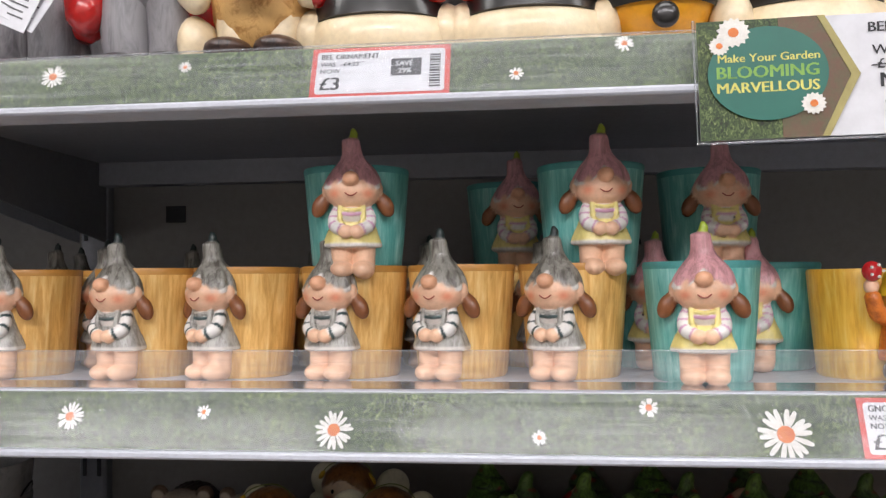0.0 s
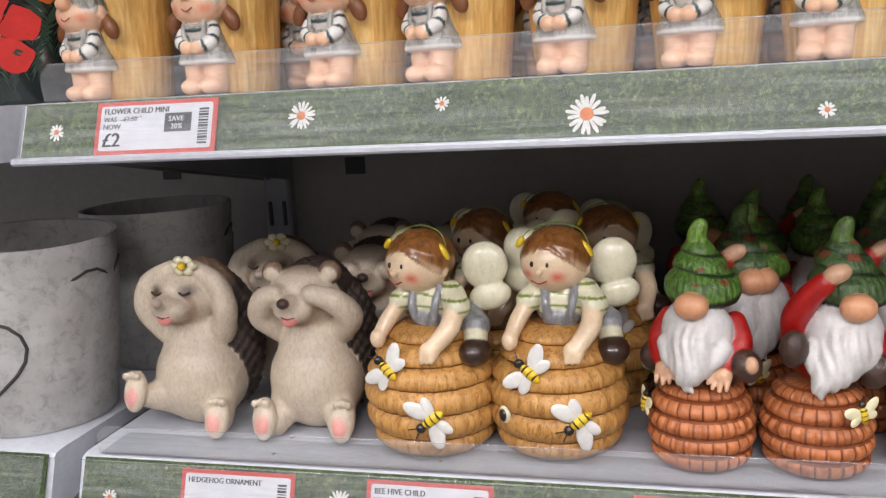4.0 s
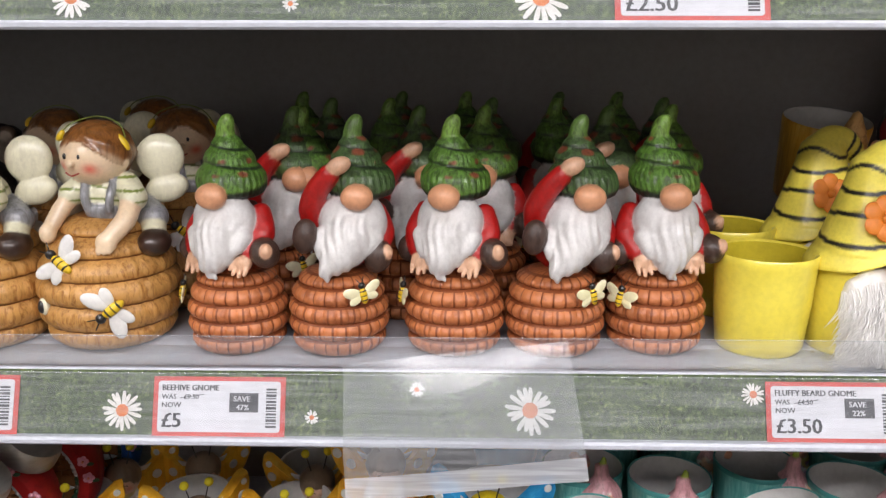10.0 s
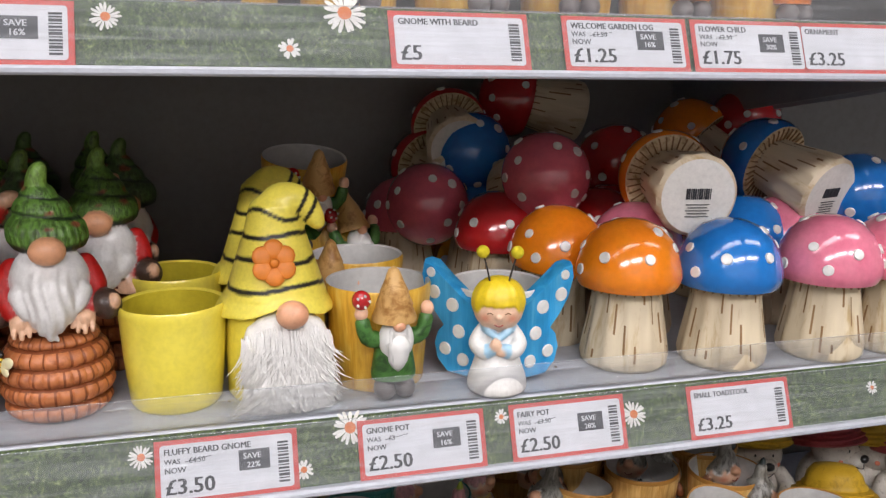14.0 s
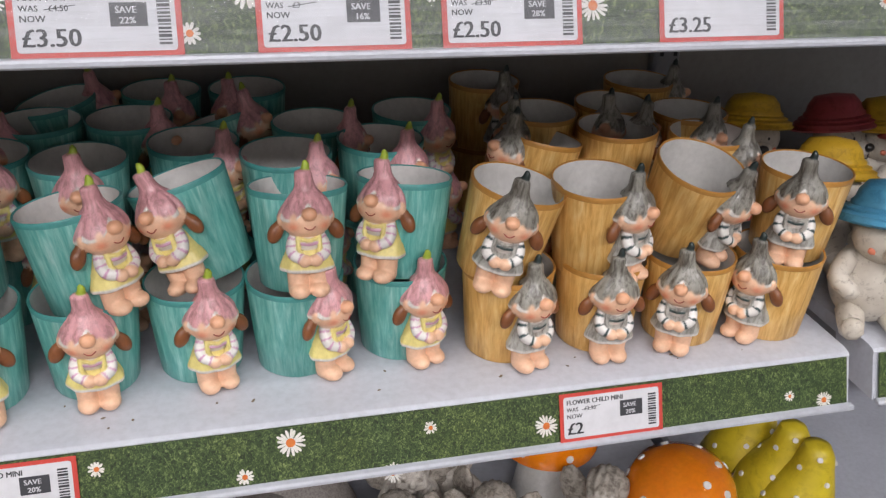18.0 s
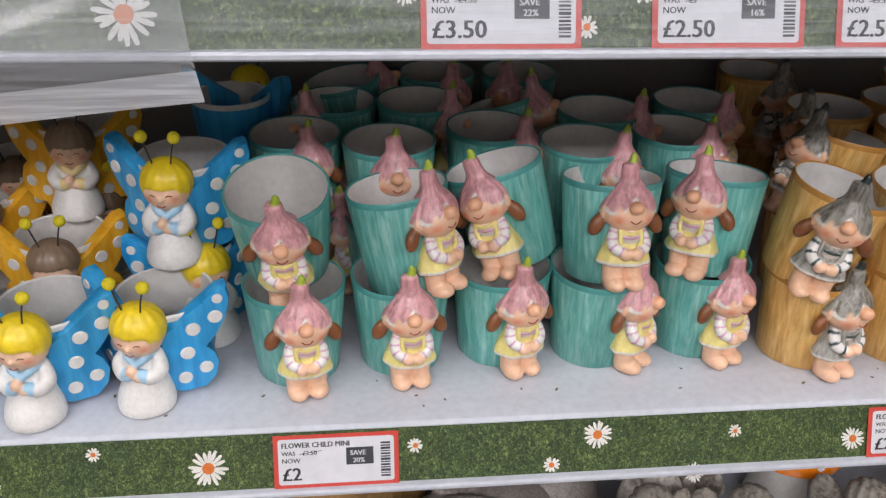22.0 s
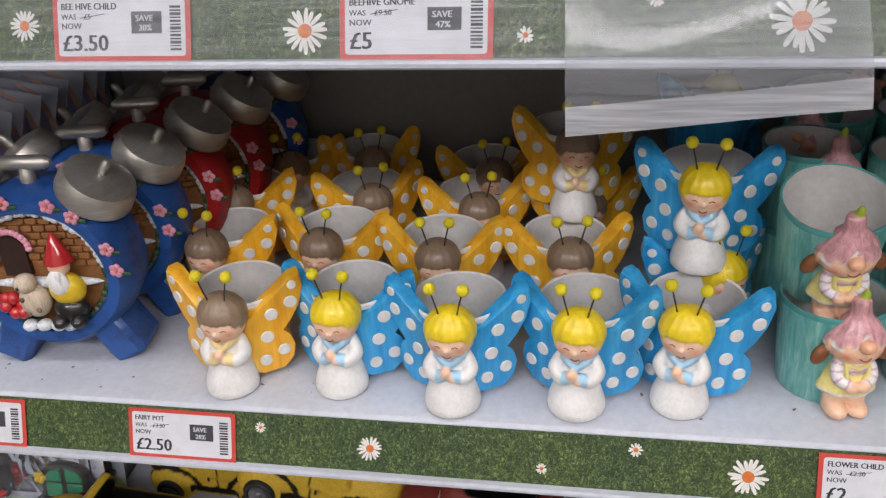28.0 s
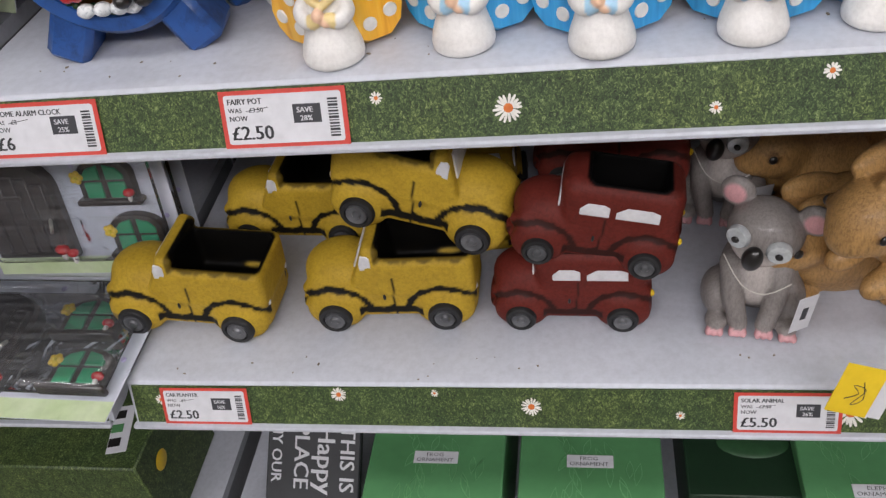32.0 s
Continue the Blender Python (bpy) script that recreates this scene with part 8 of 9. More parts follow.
def hibiscus_pot():
    e = thing("hibiscus_bucket", "black glossy bucket pot printed with red and yellow hibiscus flowers", "plant pot")
    rr = lambda z: 0.046 + 0.10 * z  # noqa: E731
    part("bucket", MB().lathe([(0, 0), (0.044, 0), (0.0465, 0.003), (0.056, 0.100), (0.0575, 0.102), (0.0560, 0.104), (0.0545, 0.102), (0.045, 0.006), (0, 0.004)], "night", 48), e)
    for a0, z0, s, mat, turn in ((-69, 0.046, 0.0265, "hib_red", 0.35), (-108, 0.074, 0.0205, "hib_yellow", 0.9), (-24, 0.082, 0.0165, "hib_orange", 0.3), (-150, 0.030, 0.022, "hib_red", 0.0)):
        f = MB()
        for k in range(5):
            t0 = k * 1.2566 + turn
            pts = []
            for q in range(18):
                u = q / 9 if q < 9 else (18 - q) / 9
                side = 1 if q < 9 else -1
                lx = s * (0.06 + 1.10 * u + 0.05 * math.sin(7 * u + k) * (u > 0.6))
                lz = side * s * (0.05 + 0.40 * math.sin(math.pi * u ** 1.5) ** 0.8 * (1 + 0.12 * math.sin(11 * u + side + k)))
                px, pz = lx * math.cos(t0) - lz * math.sin(t0), lx * math.sin(t0) + lz * math.cos(t0)
                a = math.radians(a0) + px / 0.052
                r = rr(z0 + pz) + 0.0010 + 0.00015 * k
                pts.append((r * math.cos(a), r * math.sin(a), z0 + pz))
            f.put(pts, [tuple(range(18))], mat)
        a = math.radians(a0)
        f.ball((rr(z0) * math.cos(a) * 1.02, rr(z0) * math.sin(a) * 1.02, z0), s * 0.16, "hib_yellow" if mat != "hib_yellow" else "hib_orange", 8, 6)
        part("hibiscus_flower", f, e, "printed hibiscus flower")
    lf = MB()
    for a0, z0, bend in ((-150, 0.012, 0.5), (-118, 0.010, -0.4), (-96, 0.012, 0.6), (-62, 0.008, -0.5), (-48, 0.014, 0.7), (-28, 0.030, -0.3)):
        for k in range(16):
            u = k / 15
            a, z = math.radians(a0) + bend * u * u, z0 + 0.078 * u * (1 - 0.2 * u)
            for q in (-1, 1):
                ln = 0.30 * math.sin(math.pi * (0.12 + 0.86 * u))
                lf.put([((rr(z + h) + 0.0006) * math.cos(a + q * d), (rr(z + h) + 0.0006) * math.sin(a + q * d), z + h) for d, h in ((0, 0), (ln * 0.6, 0.0062), (ln, 0.0105), (ln * 0.5, 0.0085))], [(0, 1, 2, 3)], "fern")
    tagged(part("fern_print", lf, e, "dark green fern print"), kind="stuff")
    return e


place_all(hibiscus_pot, [P(-0.057, 0.085, zb, 0)])
M["pack_card"] = paint("pastel_printed_card", "b9c1cd", 0.35, "d0cfdb", 0.9, 60, 14, bump=0.0)
M["pack_green"] = paint("pale_green_print", "b9cc9a", 0.45, "d4ddc0", 0.8, 90, 30, bump=0.0)
M["pack_arc"] = paint("lilac_print_band", "b7b0d6", 0.45, bump=0.0)
M["pack_peach"] = paint("peach_print_band", "e6bda8", 0.45, bump=0.0)
M["mini_black"] = washed("dark_bronze_resin", "2e2420", "120d0b", 0.3, (1, 1, 1), 200, coat=0.4)
M["mini_green"] = paint("emerald_painted_panel", "2b9a6c", 0.35, "1d7d55", 0.7, coat=0.3)


def miniature_pack():
    """Hanging blister card with a small bridge and sign."""
    e = thing("miniature_pack", "pastel blister card holding a dark miniature bridge and sign", "toy pack", "blister cards of miniatures")
    w, h = 0.105, 0.155
    c = part("backing_card", MB().box((0, 0, h / 2), (w, 0.0012, h), "pack_card", bev=0.0003), e, "pastel printed card")
    b = MB()
    for k, mat in ((0, "pack_arc"), (1, "pack_peach")):
        b.put([(0.005 + k * 0.006 + 0.06 * math.sin(t), -0.0008 - 0.0001 * k, 0.02 + 0.13 * math.cos(t)) for t in (0.0, 0.25, 0.5, 0.75, 1.0)] + [(0.010 + k * 0.006 + 0.06 * math.sin(t), -0.0008 - 0.0001 * k, 0.022 + 0.13 * math.cos(t)) for t in (1.0, 0.75, 0.5, 0.25, 0.0)], [tuple(range(10))], mat)
    part("rainbow_print", b, c, "pale rainbow arc print")
    part("grass_print", MB().box((0, -0.0008, 0.010), (w - 0.001, 0.0004, 0.020), "pack_green", bev=0.0001), c, "pale green grass print")
    part("hang_hole", MB().prism([(-0.014, -0.003), (0.014, -0.003), (0.014, 0.002), (0.005, 0.0025), (0.003, 0.006), (-0.003, 0.006), (-0.005, 0.0025), (-0.014, 0.002)], 0.0004, "black", Matrix.Translation((0.012, -0.0010, h - 0.018))), c, "dark hanging slot")
    g = MB().tube([(-0.040, -0.008, 0.100), (-0.014, -0.008, 0.108), (0.014, -0.008, 0.102), (0.038, -0.008, 0.088)], 0.0110, "mini_black", seg=8, sq=0.7)
    for k in range(10):
        g.box((-0.038 + k * 0.0084, -0.015, 0.102 - 0.0003 * k * k * 0.5), (0.0034, 0.004, 0.022), "mini_black", (0, 8 * (k - 3), 0), 0.0006)
    part("bridge", g, e, "dark bronze miniature bridge")
    g = MB().box((-0.012, -0.007, 0.046), (0.030, 0.008, 0.022), "mini_black", bev=0.003)
    g.tube([(0.008, -0.007, 0.030), (0.016, -0.007, 0.054), (0.008, -0.007, 0.066)], [0.004, 0.005, 0.004], "mini_black")
    part("sign", g, e, "dark miniature sign")
    part("blister", MB().box((-0.002, -0.009, 0.070), (0.088, 0.016, 0.098), "blister", bev=0.006), e, "clear blister")
    return e


packs = []
for k in range(13):
    packs.append(P(-0.088 + 0.002 * (k % 3) + 0.0012 * k + (0.012 if k else 0), 0.034 + 0.022 * k + (0.012 if k else 0), zd + 0.011, 3, -16, 12))
for k in range(5):
    packs.append(P(-0.235, 0.055 + 0.03 * k, zd, -2, -10, 0))
place_all(miniature_pack, packs)


def door_pack():
    """Blister card with a dark fairy door and two green windows."""
    e = thing("fairy_door_pack", "pastel blister card with a black fairy door and green windows", "toy pack", "fairy-door packs")
    w, h = 0.212, 0.162
    c = part("backing_card", MB().box((0, 0, h / 2), (w, 0.0014, h), "pack_card", bev=0.0004), e, "pastel printed card")
    part("grass_print", MB().box((0, -0.0009, 0.010), (w - 0.001, 0.0004, 0.020), "pack_green", bev=0.0001), c, "pale green grass print")
    for x, z, r in ((-0.004, 0.146, 0.0035), (0.014, 0.120, 0.0026), (0.095, 0.064, 0.0030)):
        part("flower_print", MB().disc((x, -0.0010, z), r, "pack_arc", (0, -1, 0), 6), c, "small printed flower")
    arch = lambda x0, z0, hw, hh, k=0.7: [(x0 - hw, z0), (x0 + hw, z0)] + [(x0 + hw * math.cos(a), z0 + hh + hw * k * math.sin(a)) for a in [math.pi * q / 10 for q in range(11)]]  # noqa: E731
    d = part("door", MB().prism(arch(-0.050, 0.024, 0.043, 0.078), 0.012, "mini_black", Matrix.Translation((0, -0.006, 0)), edge=0.08), e, "black plank fairy door")
    for k in range(5):
        x = -0.050 + 0.0142 * (k - 2)
        top = 0.090 + 0.026 * math.sqrt(1 - ((k - 2) / 2.7) ** 2)
        part("plank", MB().box((x, -0.0128, (0.032 + top) / 2), (0.0126, 0.003, top - 0.032), "mini_black", (0, 0.8 * (-1) ** k, 0), 0.0012), d)
    part("hinge_strap", MB().box((-0.062, -0.0150, 0.094), (0.046, 0.002, 0.005), "mini_black", bev=0.0008), d, "dark hinge strap")
    part("door_handle", MB().tube([(-0.021, -0.0150, 0.056), (-0.017, -0.0190, 0.062), (-0.018, -0.0150, 0.070)], 0.0018, "silver", seg=6), d, "silver handle")
    for x0, z0 in ((0.064, 0.024), (0.048, 0.082)):
        f = part("window", MB().prism(arch(x0, z0 + 0.005, 0.028, 0.026, 0.55), 0.008, "mini_black", Matrix.Translation((0, -0.005, 0)), edge=0.06), e, "dark window frame")
        part("window_sill", MB().box((x0, -0.007, z0 + 0.003), (0.066, 0.013, 0.006), "mini_black", bev=0.0015), f, "dark sill")
        for x in (-1, 1):
            part("window_pane", MB().box((x0 + x * 0.0118, -0.0094, z0 + 0.0155), (0.0175, 0.003, 0.0165), "mini_green", bev=0.001), f, "emerald pane")
            top = [(x * q, z) for q, z in ((0.003, 0), (0.0206, 0), (0.0206, 0.005), (0.015, 0.0115), (0.003, 0.0150))][::x]
            part("window_pane", MB().prism(top, 0.003, "mini_green", Matrix.Translation((x0, -0.0094, z0 + 0.0265)), edge=0.06), f, "emerald arched pane")
        fl = MB().ball((x0 - 0.026, -0.0125, z0 + 0.030), 0.0020, "pom", 8, 6)
        for k in range(5):
            fl.ball((x0 - 0.026 + 0.0042 * math.cos(1.257 * k), -0.0110, z0 + 0.030 + 0.0042 * math.sin(1.257 * k)), (0.0032, 0.0022, 0.0032), "bee_yellow", 8, 6)
        part("yellow_flower", fl, f)
        part("toadstool_stem", MB().ball((x0 + 0.023, -0.0125, z0 + 0.008), (0.0022, 0.0022, 0.0046), "white", 8, 6), f, "white stem")
        part("red_toadstool", MB().ball((x0 + 0.023, -0.0125, z0 + 0.0135), (0.0060, 0.0046, 0.0042), "cap_red", 12, 8), f)
    for x, z, r in ((-0.018, 0.036, 0.0080), (-0.008, 0.032, 0.0060)):
        part("toadstool_stem", MB().ball((x, -0.0135, z - 0.006), (0.0030, 0.0030, 0.0070), "white", 8, 6), d, "white stem")
        part("red_toadstool", MB().ball((x, -0.0140, z), (r, 0.005, r * 0.72), "cap_red", 12, 8), d)
    part("blister", MB().box((0, -0.0105, 0.084), (0.196, 0.018, 0.128), "blister", bev=0.008), e, "clear blister")
    return e


place_all(door_pack, [P(-0.103, -0.020, ze + 0.004, -2, -86, 0), P(-0.091, 0.165, ze, 0, -10, 0), P(-0.094, 0.205, ze, 0, -10, 0), P(-0.335, 0.010, ze + 0.004, 0, -62, 0)])

# ---- bottom shelf: boxes, chalk sign ----
M["box_green"] = paint("mid_green_printed_box", "588f5e", 0.45, "4d8253", 0.7, 70, 12, bump=0.05)
M["box_line"] = paint("pale_green_leaf_line", "6fa873", 0.5, bump=0.0)
M["chalk"] = paint("black_chalkboard", "26282b", 0.6, "1e2023", 0.7)
M["box_dark"] = paint("dark_green_box_side", "16301c", 0.5)
zf = TOP["F"]


def gift_box(w, d, h, label):
    e = thing("ornament_box", "green printed gift box with a white label", "box", "boxed ornaments")
    part("carton", MB().box((0, 0, h / 2), (w, d, h), "box_green", bev=0.0015), e)
    lv = MB()
    rnd = random.Random(int(w * 1000))
    for k in range(26):
        x, y, a = rnd.uniform(-w / 2 + 0.02, w / 2 - 0.02), rnd.uniform(-d / 2 + 0.012, d / 2 - 0.012), rnd.uniform(-0.5, 0.5)
        u = Vector((math.sin(a), math.cos(a), 0)) * rnd.uniform(0.009, 0.014)
        v = Vector((math.cos(a), -math.sin(a), 0)) * 0.0035
        p = Vector((x, y, h + 0.0006))
        lv.tube([p - u, p + v, p + u], 0.00035, "box_line", seg=4)
        lv.tube([p - u, p - v, p + u], 0.00035, "box_line", seg=4)
    tagged(part("leaf_print", lv, e, "pale leaf outlines"), kind="stuff")
    lb = part("label", MB().box((0, -d * 0.16, h + 0.0006), (0.044, 0.014, 0.0006), "card", bev=0.0002), e, "white printed label")
    t = MB()
    for i, line in enumerate(label):
        write(t, line, -0.0195 if i else -0.010, 0, 0.0058, "ink", 0, Matrix.Translation((0, -d * 0.16 + 0.001 - 0.006 * i, h + 0.0011)) @ pose(0, 0, 0, -90, 0, 0), wide=1.15)
    part("lettering", t, lb)
    return e


bx = [(0.248, 0.053), (0.398, 0.052)]
for (x, y), lab in zip(bx, (("FROG", "ORNAMENT"), ("FROG", "ORNAMENT"))):
    g = gift_box(0.135, 0.17, 0.12, lab)
    g.matrix_basis = P(x, y + 0.04, zf, 0)
x3, y3 = 0.544, 0.074
e = thing("elephant_box", "dark green gift box with a pale band reading elephant ornament", "box", "boxed ornaments")
e.matrix_basis = P(x3 + 0.01, y3 + 0.05, zf, 0)
part("carton", MB().box((0, 0, 0.05), (0.13, 0.16, 0.10), "box_dark", bev=0.0015), e)
band = part("band", MB().box((0, 0.030, 0.1006), (0.126, 0.020, 0.0008), "card", bev=0.0003), e, "pale printed band")
t = MB()
for i, line in enumerate(("ELEPHANT", "ORNAMENT")):
    write(t, line, -0.025, 0, 0.0075, "box_green", 0, Matrix.Translation((0, 0.0312 - 0.008 * i, 0.1014)) @ pose(0, 0, 0, -90, 0, 0), wide=1.2)
part("lettering", t, band, "grey-green lettering")
part("leaf_badge", MB().disc((-0.05, 0.030, 0.1014), 0.0075, "box_green", (0, 0, 1), 20, 0.0002), band, "round green leaf badge")
part("elephant_silhouette", MB().ball((0, -0.02, 0.1005), (0.034, 0.018, 0.003), "leaf", 20, 8), e, "dark blue-green elephant picture")
x4, y4 = 0.622, 0.039
g = gift_box(0.125, 0.16, 0.115, ("ELEPHANT", "ORNAMENT"))
g.matrix_basis = P(x4 + 0.03, y4 + 0.03, zf, 0)
xs, ys = 0.126, 0.085
e = thing("chalkboard_sign", "black chalkboard sign with white lettering, leaning on its side", "sign")
e.matrix_basis = P(xs - 0.012, ys - 0.135, zf + 0.002, -3, -47, 0)
part("board", MB().box((0, 0, 0.10), (0.100, 0.008, 0.20), "chalk", bev=0.0015), e)
t = MB()
for i, (line, size) in enumerate((("THIS IS", 0.022), ("Happy", 0.027), ("PLACE", 0.023), ("MY OUR", 0.016))):
    write(t, line, 0, 0, size, "card", 0, Matrix.Translation((0.029 - 0.0245 * i, -0.0045, 0.196)) @ pose(0, 0, 0, 0, 90, 0), bold=0.02)
part("lettering", t, e, "white painted lettering")
e = thing("lawn_print_box", "box printed with lawn grass and a white picture label", "box")
xl, yl = -0.150, 0.056
e.matrix_basis = P(xl - 0.03, yl + 0.05, zf, 0)
part("carton", MB().box((0, 0, 0.065), (0.24, 0.14, 0.13), "grass", bev=0.002), e)
lb = part("picture_label", MB().box((0.085, -0.02, 0.1305), (0.022, 0.062, 0.0008), "card", (0, 0, 12), 0.0003), e, "white picture label")
for k in range(3):
    part("icon", MB().box((0.085 - 0.004 * k, -0.038 + 0.018 * k, 0.1312), (0.013, 0.011, 0.0006), "box_green" if k == 1 else "black", (0, 0, 12), 0.0002), lb)
part("age_badge", MB().disc((0.1205, -0.03, 0.09), 0.012, "bee_yellow", (1, 0, 0), 20, 0.0004), e, "round yellow badge")

# ---- top shelf figures, seen to the knee ----
M["trouser"] = washed("grey_painted_trousers", "8f8d90", "5e5c60", 0.5, (1, 1, 0.3), 90, lo=0.3, hi=0.55)
M["cream_skin"] = paint("cream_glazed_body", "e9d7b6", 0.35, "d8c29a", 0.7, coat=0.3)
M["bee_orange"] = paint("amber_bee_body", "e8a322", 0.3, "d58e15", 0.7, coat=0.3)


def trousered_figure():
    g = MB()
    for s in (-1, 1):
        g.tube([(s * 0.014, 0, 0.008), (s * 0.016, 0, 0.030), (s * 0.013, 0, 0.058)], [0.0150, 0.0175, 0.0185], "trouser", seg=16)
        g.ball((s * 0.015, -0.012, 0.0055), (0.0130, 0.0180, 0.0065), "black", 14, 9)
        g.tube([(s * 0.028, 0, 0.092), (s * 0.042, -0.004, 0.060), (s * 0.040, -0.010, 0.036)], [0.012, 0.0145, 0.0125], "red_coat", seg=14)
    g.ball((0, 0, 0.076), (0.031, 0.025, 0.036), "trouser", 22, 14)
    g.ball((0, 0, 0.125), (0.024, 0.022, 0.024), "skin", 20, 12)
    g.lathe([(0.026, 0.132), (0.020, 0.150), (0.008, 0.175), (0, 0.182)], "red_coat", 22)
    return solid("trousered_gnome", g, "standing ornament with grey trousers and red sleeves", "garden ornament", "top-shelf ornaments", sharp=60)


def seated_figure(kind):
    g = MB()
    if kind == "black":
        g.lathe([(0, 0), (0.040, 0), (0.044, 0.004), (0.042, 0.022), (0.038, 0.026), (0, 0.030)], "cream_skin", 30, sq=(1.1, 0.8))
        g.lathe([(0.036, 0.022), (0.044, 0.024), (0.040, 0.050), (0.030, 0.068), (0, 0.072)], "black", 30, sq=(1, 0.8))
    elif kind == "bee":
        g.ball((0, 0, 0.046), (0.036, 0.030, 0.048), "bee_orange", 28, 18)
        for z, r in ((0.030, 0.0345), (0.055, 0.0355)):
            g.lathe([(r, z - 0.005), (r + 0.0016, z), (r, z + 0.005)], "black", 32, sq=(1, 0.85))
        g.ball((0, -0.029, 0.016), (0.008, 0.004, 0.008), "black", 12, 8)
    else:
        g.ball((0, 0.002, 0.050), (0.036, 0.028, 0.048), "tan_hat", 26, 16)
        for s in (-1, 1):
            g.tube([(s * 0.015, -0.006, 0.012), (s * 0.016, -0.004, 0.034)], [0.012, 0.014], "cream_skin", seg=14)
            g.ball((s * 0.016, -0.018, 0.0075), (0.0155, 0.0200, 0.0085), "boot", 16, 10)
    for s in (-1, 1):
        g.ball((s * 0.042, -0.004, 0.018), (0.013, 0.016, 0.018), "cream_skin", 16, 10)
        g.tube([(s * 0.030, 0, 0.078), (s * 0.046, -0.008, 0.055), (s * 0.036, -0.020, 0.040)], [0.010, 0.0105, 0.0090], "red_coat" if kind == "black" else "cream_skin", seg=12)
    g.ball((0, 0, 0.110), (0.025, 0.022, 0.024), "child_skin", 20, 12)
    g.ball((0, 0.004, 0.120), (0.026, 0.023, 0.020), "brown_hair", 20, 12)
    return solid("seated_child_ornament", g, "glazed cream " + kind + " child ornament on the upper shelf", "garden ornament", "top-shelf ornaments", sharp=60)


place_all(trousered_figure, [P(0.212, 0.055, za, 4), P(0.123, 0.06, za, 14), P(0.127, 0.14, za, 0), P(0.222, 0.14, za, 10)])
place_all(seated_figure, [P(0.290, 0.05, za, 0), P(0.243, 0.13, za, 10)], "tan")
place_all(seated_figure, [P(0.368, 0.05, za, 0), P(0.463, 0.05, za, 0), P(0.631, 0.06, za, 0), P(0.423, 0.14, za, 5)], "black")
place_all(seated_figure, [P(0.540, 0.05, za, 0), P(0.605, 0.14, za, 0)], "bee")


def swing_tag(x, y, z, rz, ry):
    e = thing("swing_tag", "white paper swing tag with small grey print", "tag", "paper swing tags")
    e.matrix_basis = P(x, y, z, rz, -8, ry)
    part("paper", MB().box((0, 0, 0.018), (0.034, 0.0006, 0.040), "card", bev=0.0002), e)
    t = MB()
    for k in range(4):
        t.box((0, -0.0005, 0.006 + 0.004 * k), (0.024 - 0.004 * (k % 2), 0.0003, 0.0011), "hub", bev=0.0001)
    part("small_print", t, e, "rows of unreadable grey print")
    part("bar_code", MB().box((0, -0.0005, 0.029), (0.022, 0.0003, 0.009), "hub", bev=0.0001), e)


swing_tag(0.134, 0.015, za + 0.028, -8, 24)
swing_tag(0.292, 0.010, za + 0.040, 0, 8)
swing_tag(0.139, 0.015, za + 0.030, 0, 30)

# ---- promotion card on the top strip ----
M["teal_print"] = paint("deep_teal_print", "1f6a5c", 0.4, "195749", 0.7, 60, 10, bump=0.0)
M["soil"] = paint("brown_flower_print", "6d4638", 0.5, "4e5a3a", 0.9, 700, 160, bump=0.0)
M["gold_line"] = paint("muted_gold_line", "a59a5e", 0.45, bump=0.0)
M["print_yellow"] = paint("pale_yellow_print", "e6e27a", 0.45, bump=0.0)
M["print_lime"] = paint("lime_print", "8fbf5a", 0.45, bump=0.0)
e = thing("promotion_card", "promotion card with a green badge and daisies in a clear holder", "sign")
ph = 0.074
e.matrix_basis = Matrix.Translation((0.551, -0.018, LIP["A"] - 0.028)) @ pose(0, 0, 0, -1, -1, 0)
part("card", MB().box((0.105, 0, ph / 2), (0.21, 0.0008, ph), "card", bev=0.0002), e, "white promotion card")
part("lawn_print", MB().prism([(0, 0), (0.070, 0), (0.088, ph / 2), (0.070, ph), (0, ph)], 0.0004, "grass", Matrix.Translation((0, -0.0008, 0))), e, "lawn print field")
part("flower_border", MB().prism([(0.045, 0), (0.066, 0), (0.083, ph / 2), (0.066, ph), (0.045, ph)], 0.0004, "soil", Matrix.Translation((0, -0.0012, 0))), e, "brown flower border print")
part("gold_edge", MB().prism([(0.066, 0), (0.070, 0), (0.088, ph / 2), (0.070, ph), (0.066, ph), (0.083, ph / 2)], 0.0004, "gold_line", Matrix.Translation((0, -0.0016, 0))), e)
part("badge", MB().prism([(0.038 + 0.033 * math.cos(a), 0.040 + 0.029 * math.sin(a)) for a in [k * math.pi / 20 for k in range(40)]], 0.0004, "teal_print", Matrix.Translation((0, -0.0020, 0))), e, "round deep-teal badge")
t = MB()
write(t, "Make Your Garden", 0.0105, 0.0475, 0.0072, "print_yellow", -0.0023, bold=0.02)
write(t, "BLOOMING", 0.0095, 0.0375, 0.0108, "print_lime", -0.0023, bold=0.03)
write(t, "MARVELLOUS", 0.0095, 0.0285, 0.0092, "print_yellow", -0.0023, bold=0.03)
part("slogan", t, e, "yellow and green slogan")
t = MB()
write(t, "BEE ORNAMENT", 0.093, 0.0625, 0.0085, "ink", -0.0008, bold=0.03)
write(t, "Was", 0.095, 0.0485, 0.0085, "ink", -0.0008, bold=0.01)
write(t, "£4.25", 0.097, 0.0400, 0.0085, "ink", -0.0008, bold=0.01)
write(t, "Now", 0.098, 0.0285, 0.0125, "ink", -0.0008, bold=0.03)
write(t, "£3", 0.100, 0.0140, 0.0170, "ink", -0.0008, bold=0.03)
t.box((0.106, -0.0009, 0.0430), (0.024, 0.0001, 0.0006), "ink", (0, -6, 0), 0.00002)
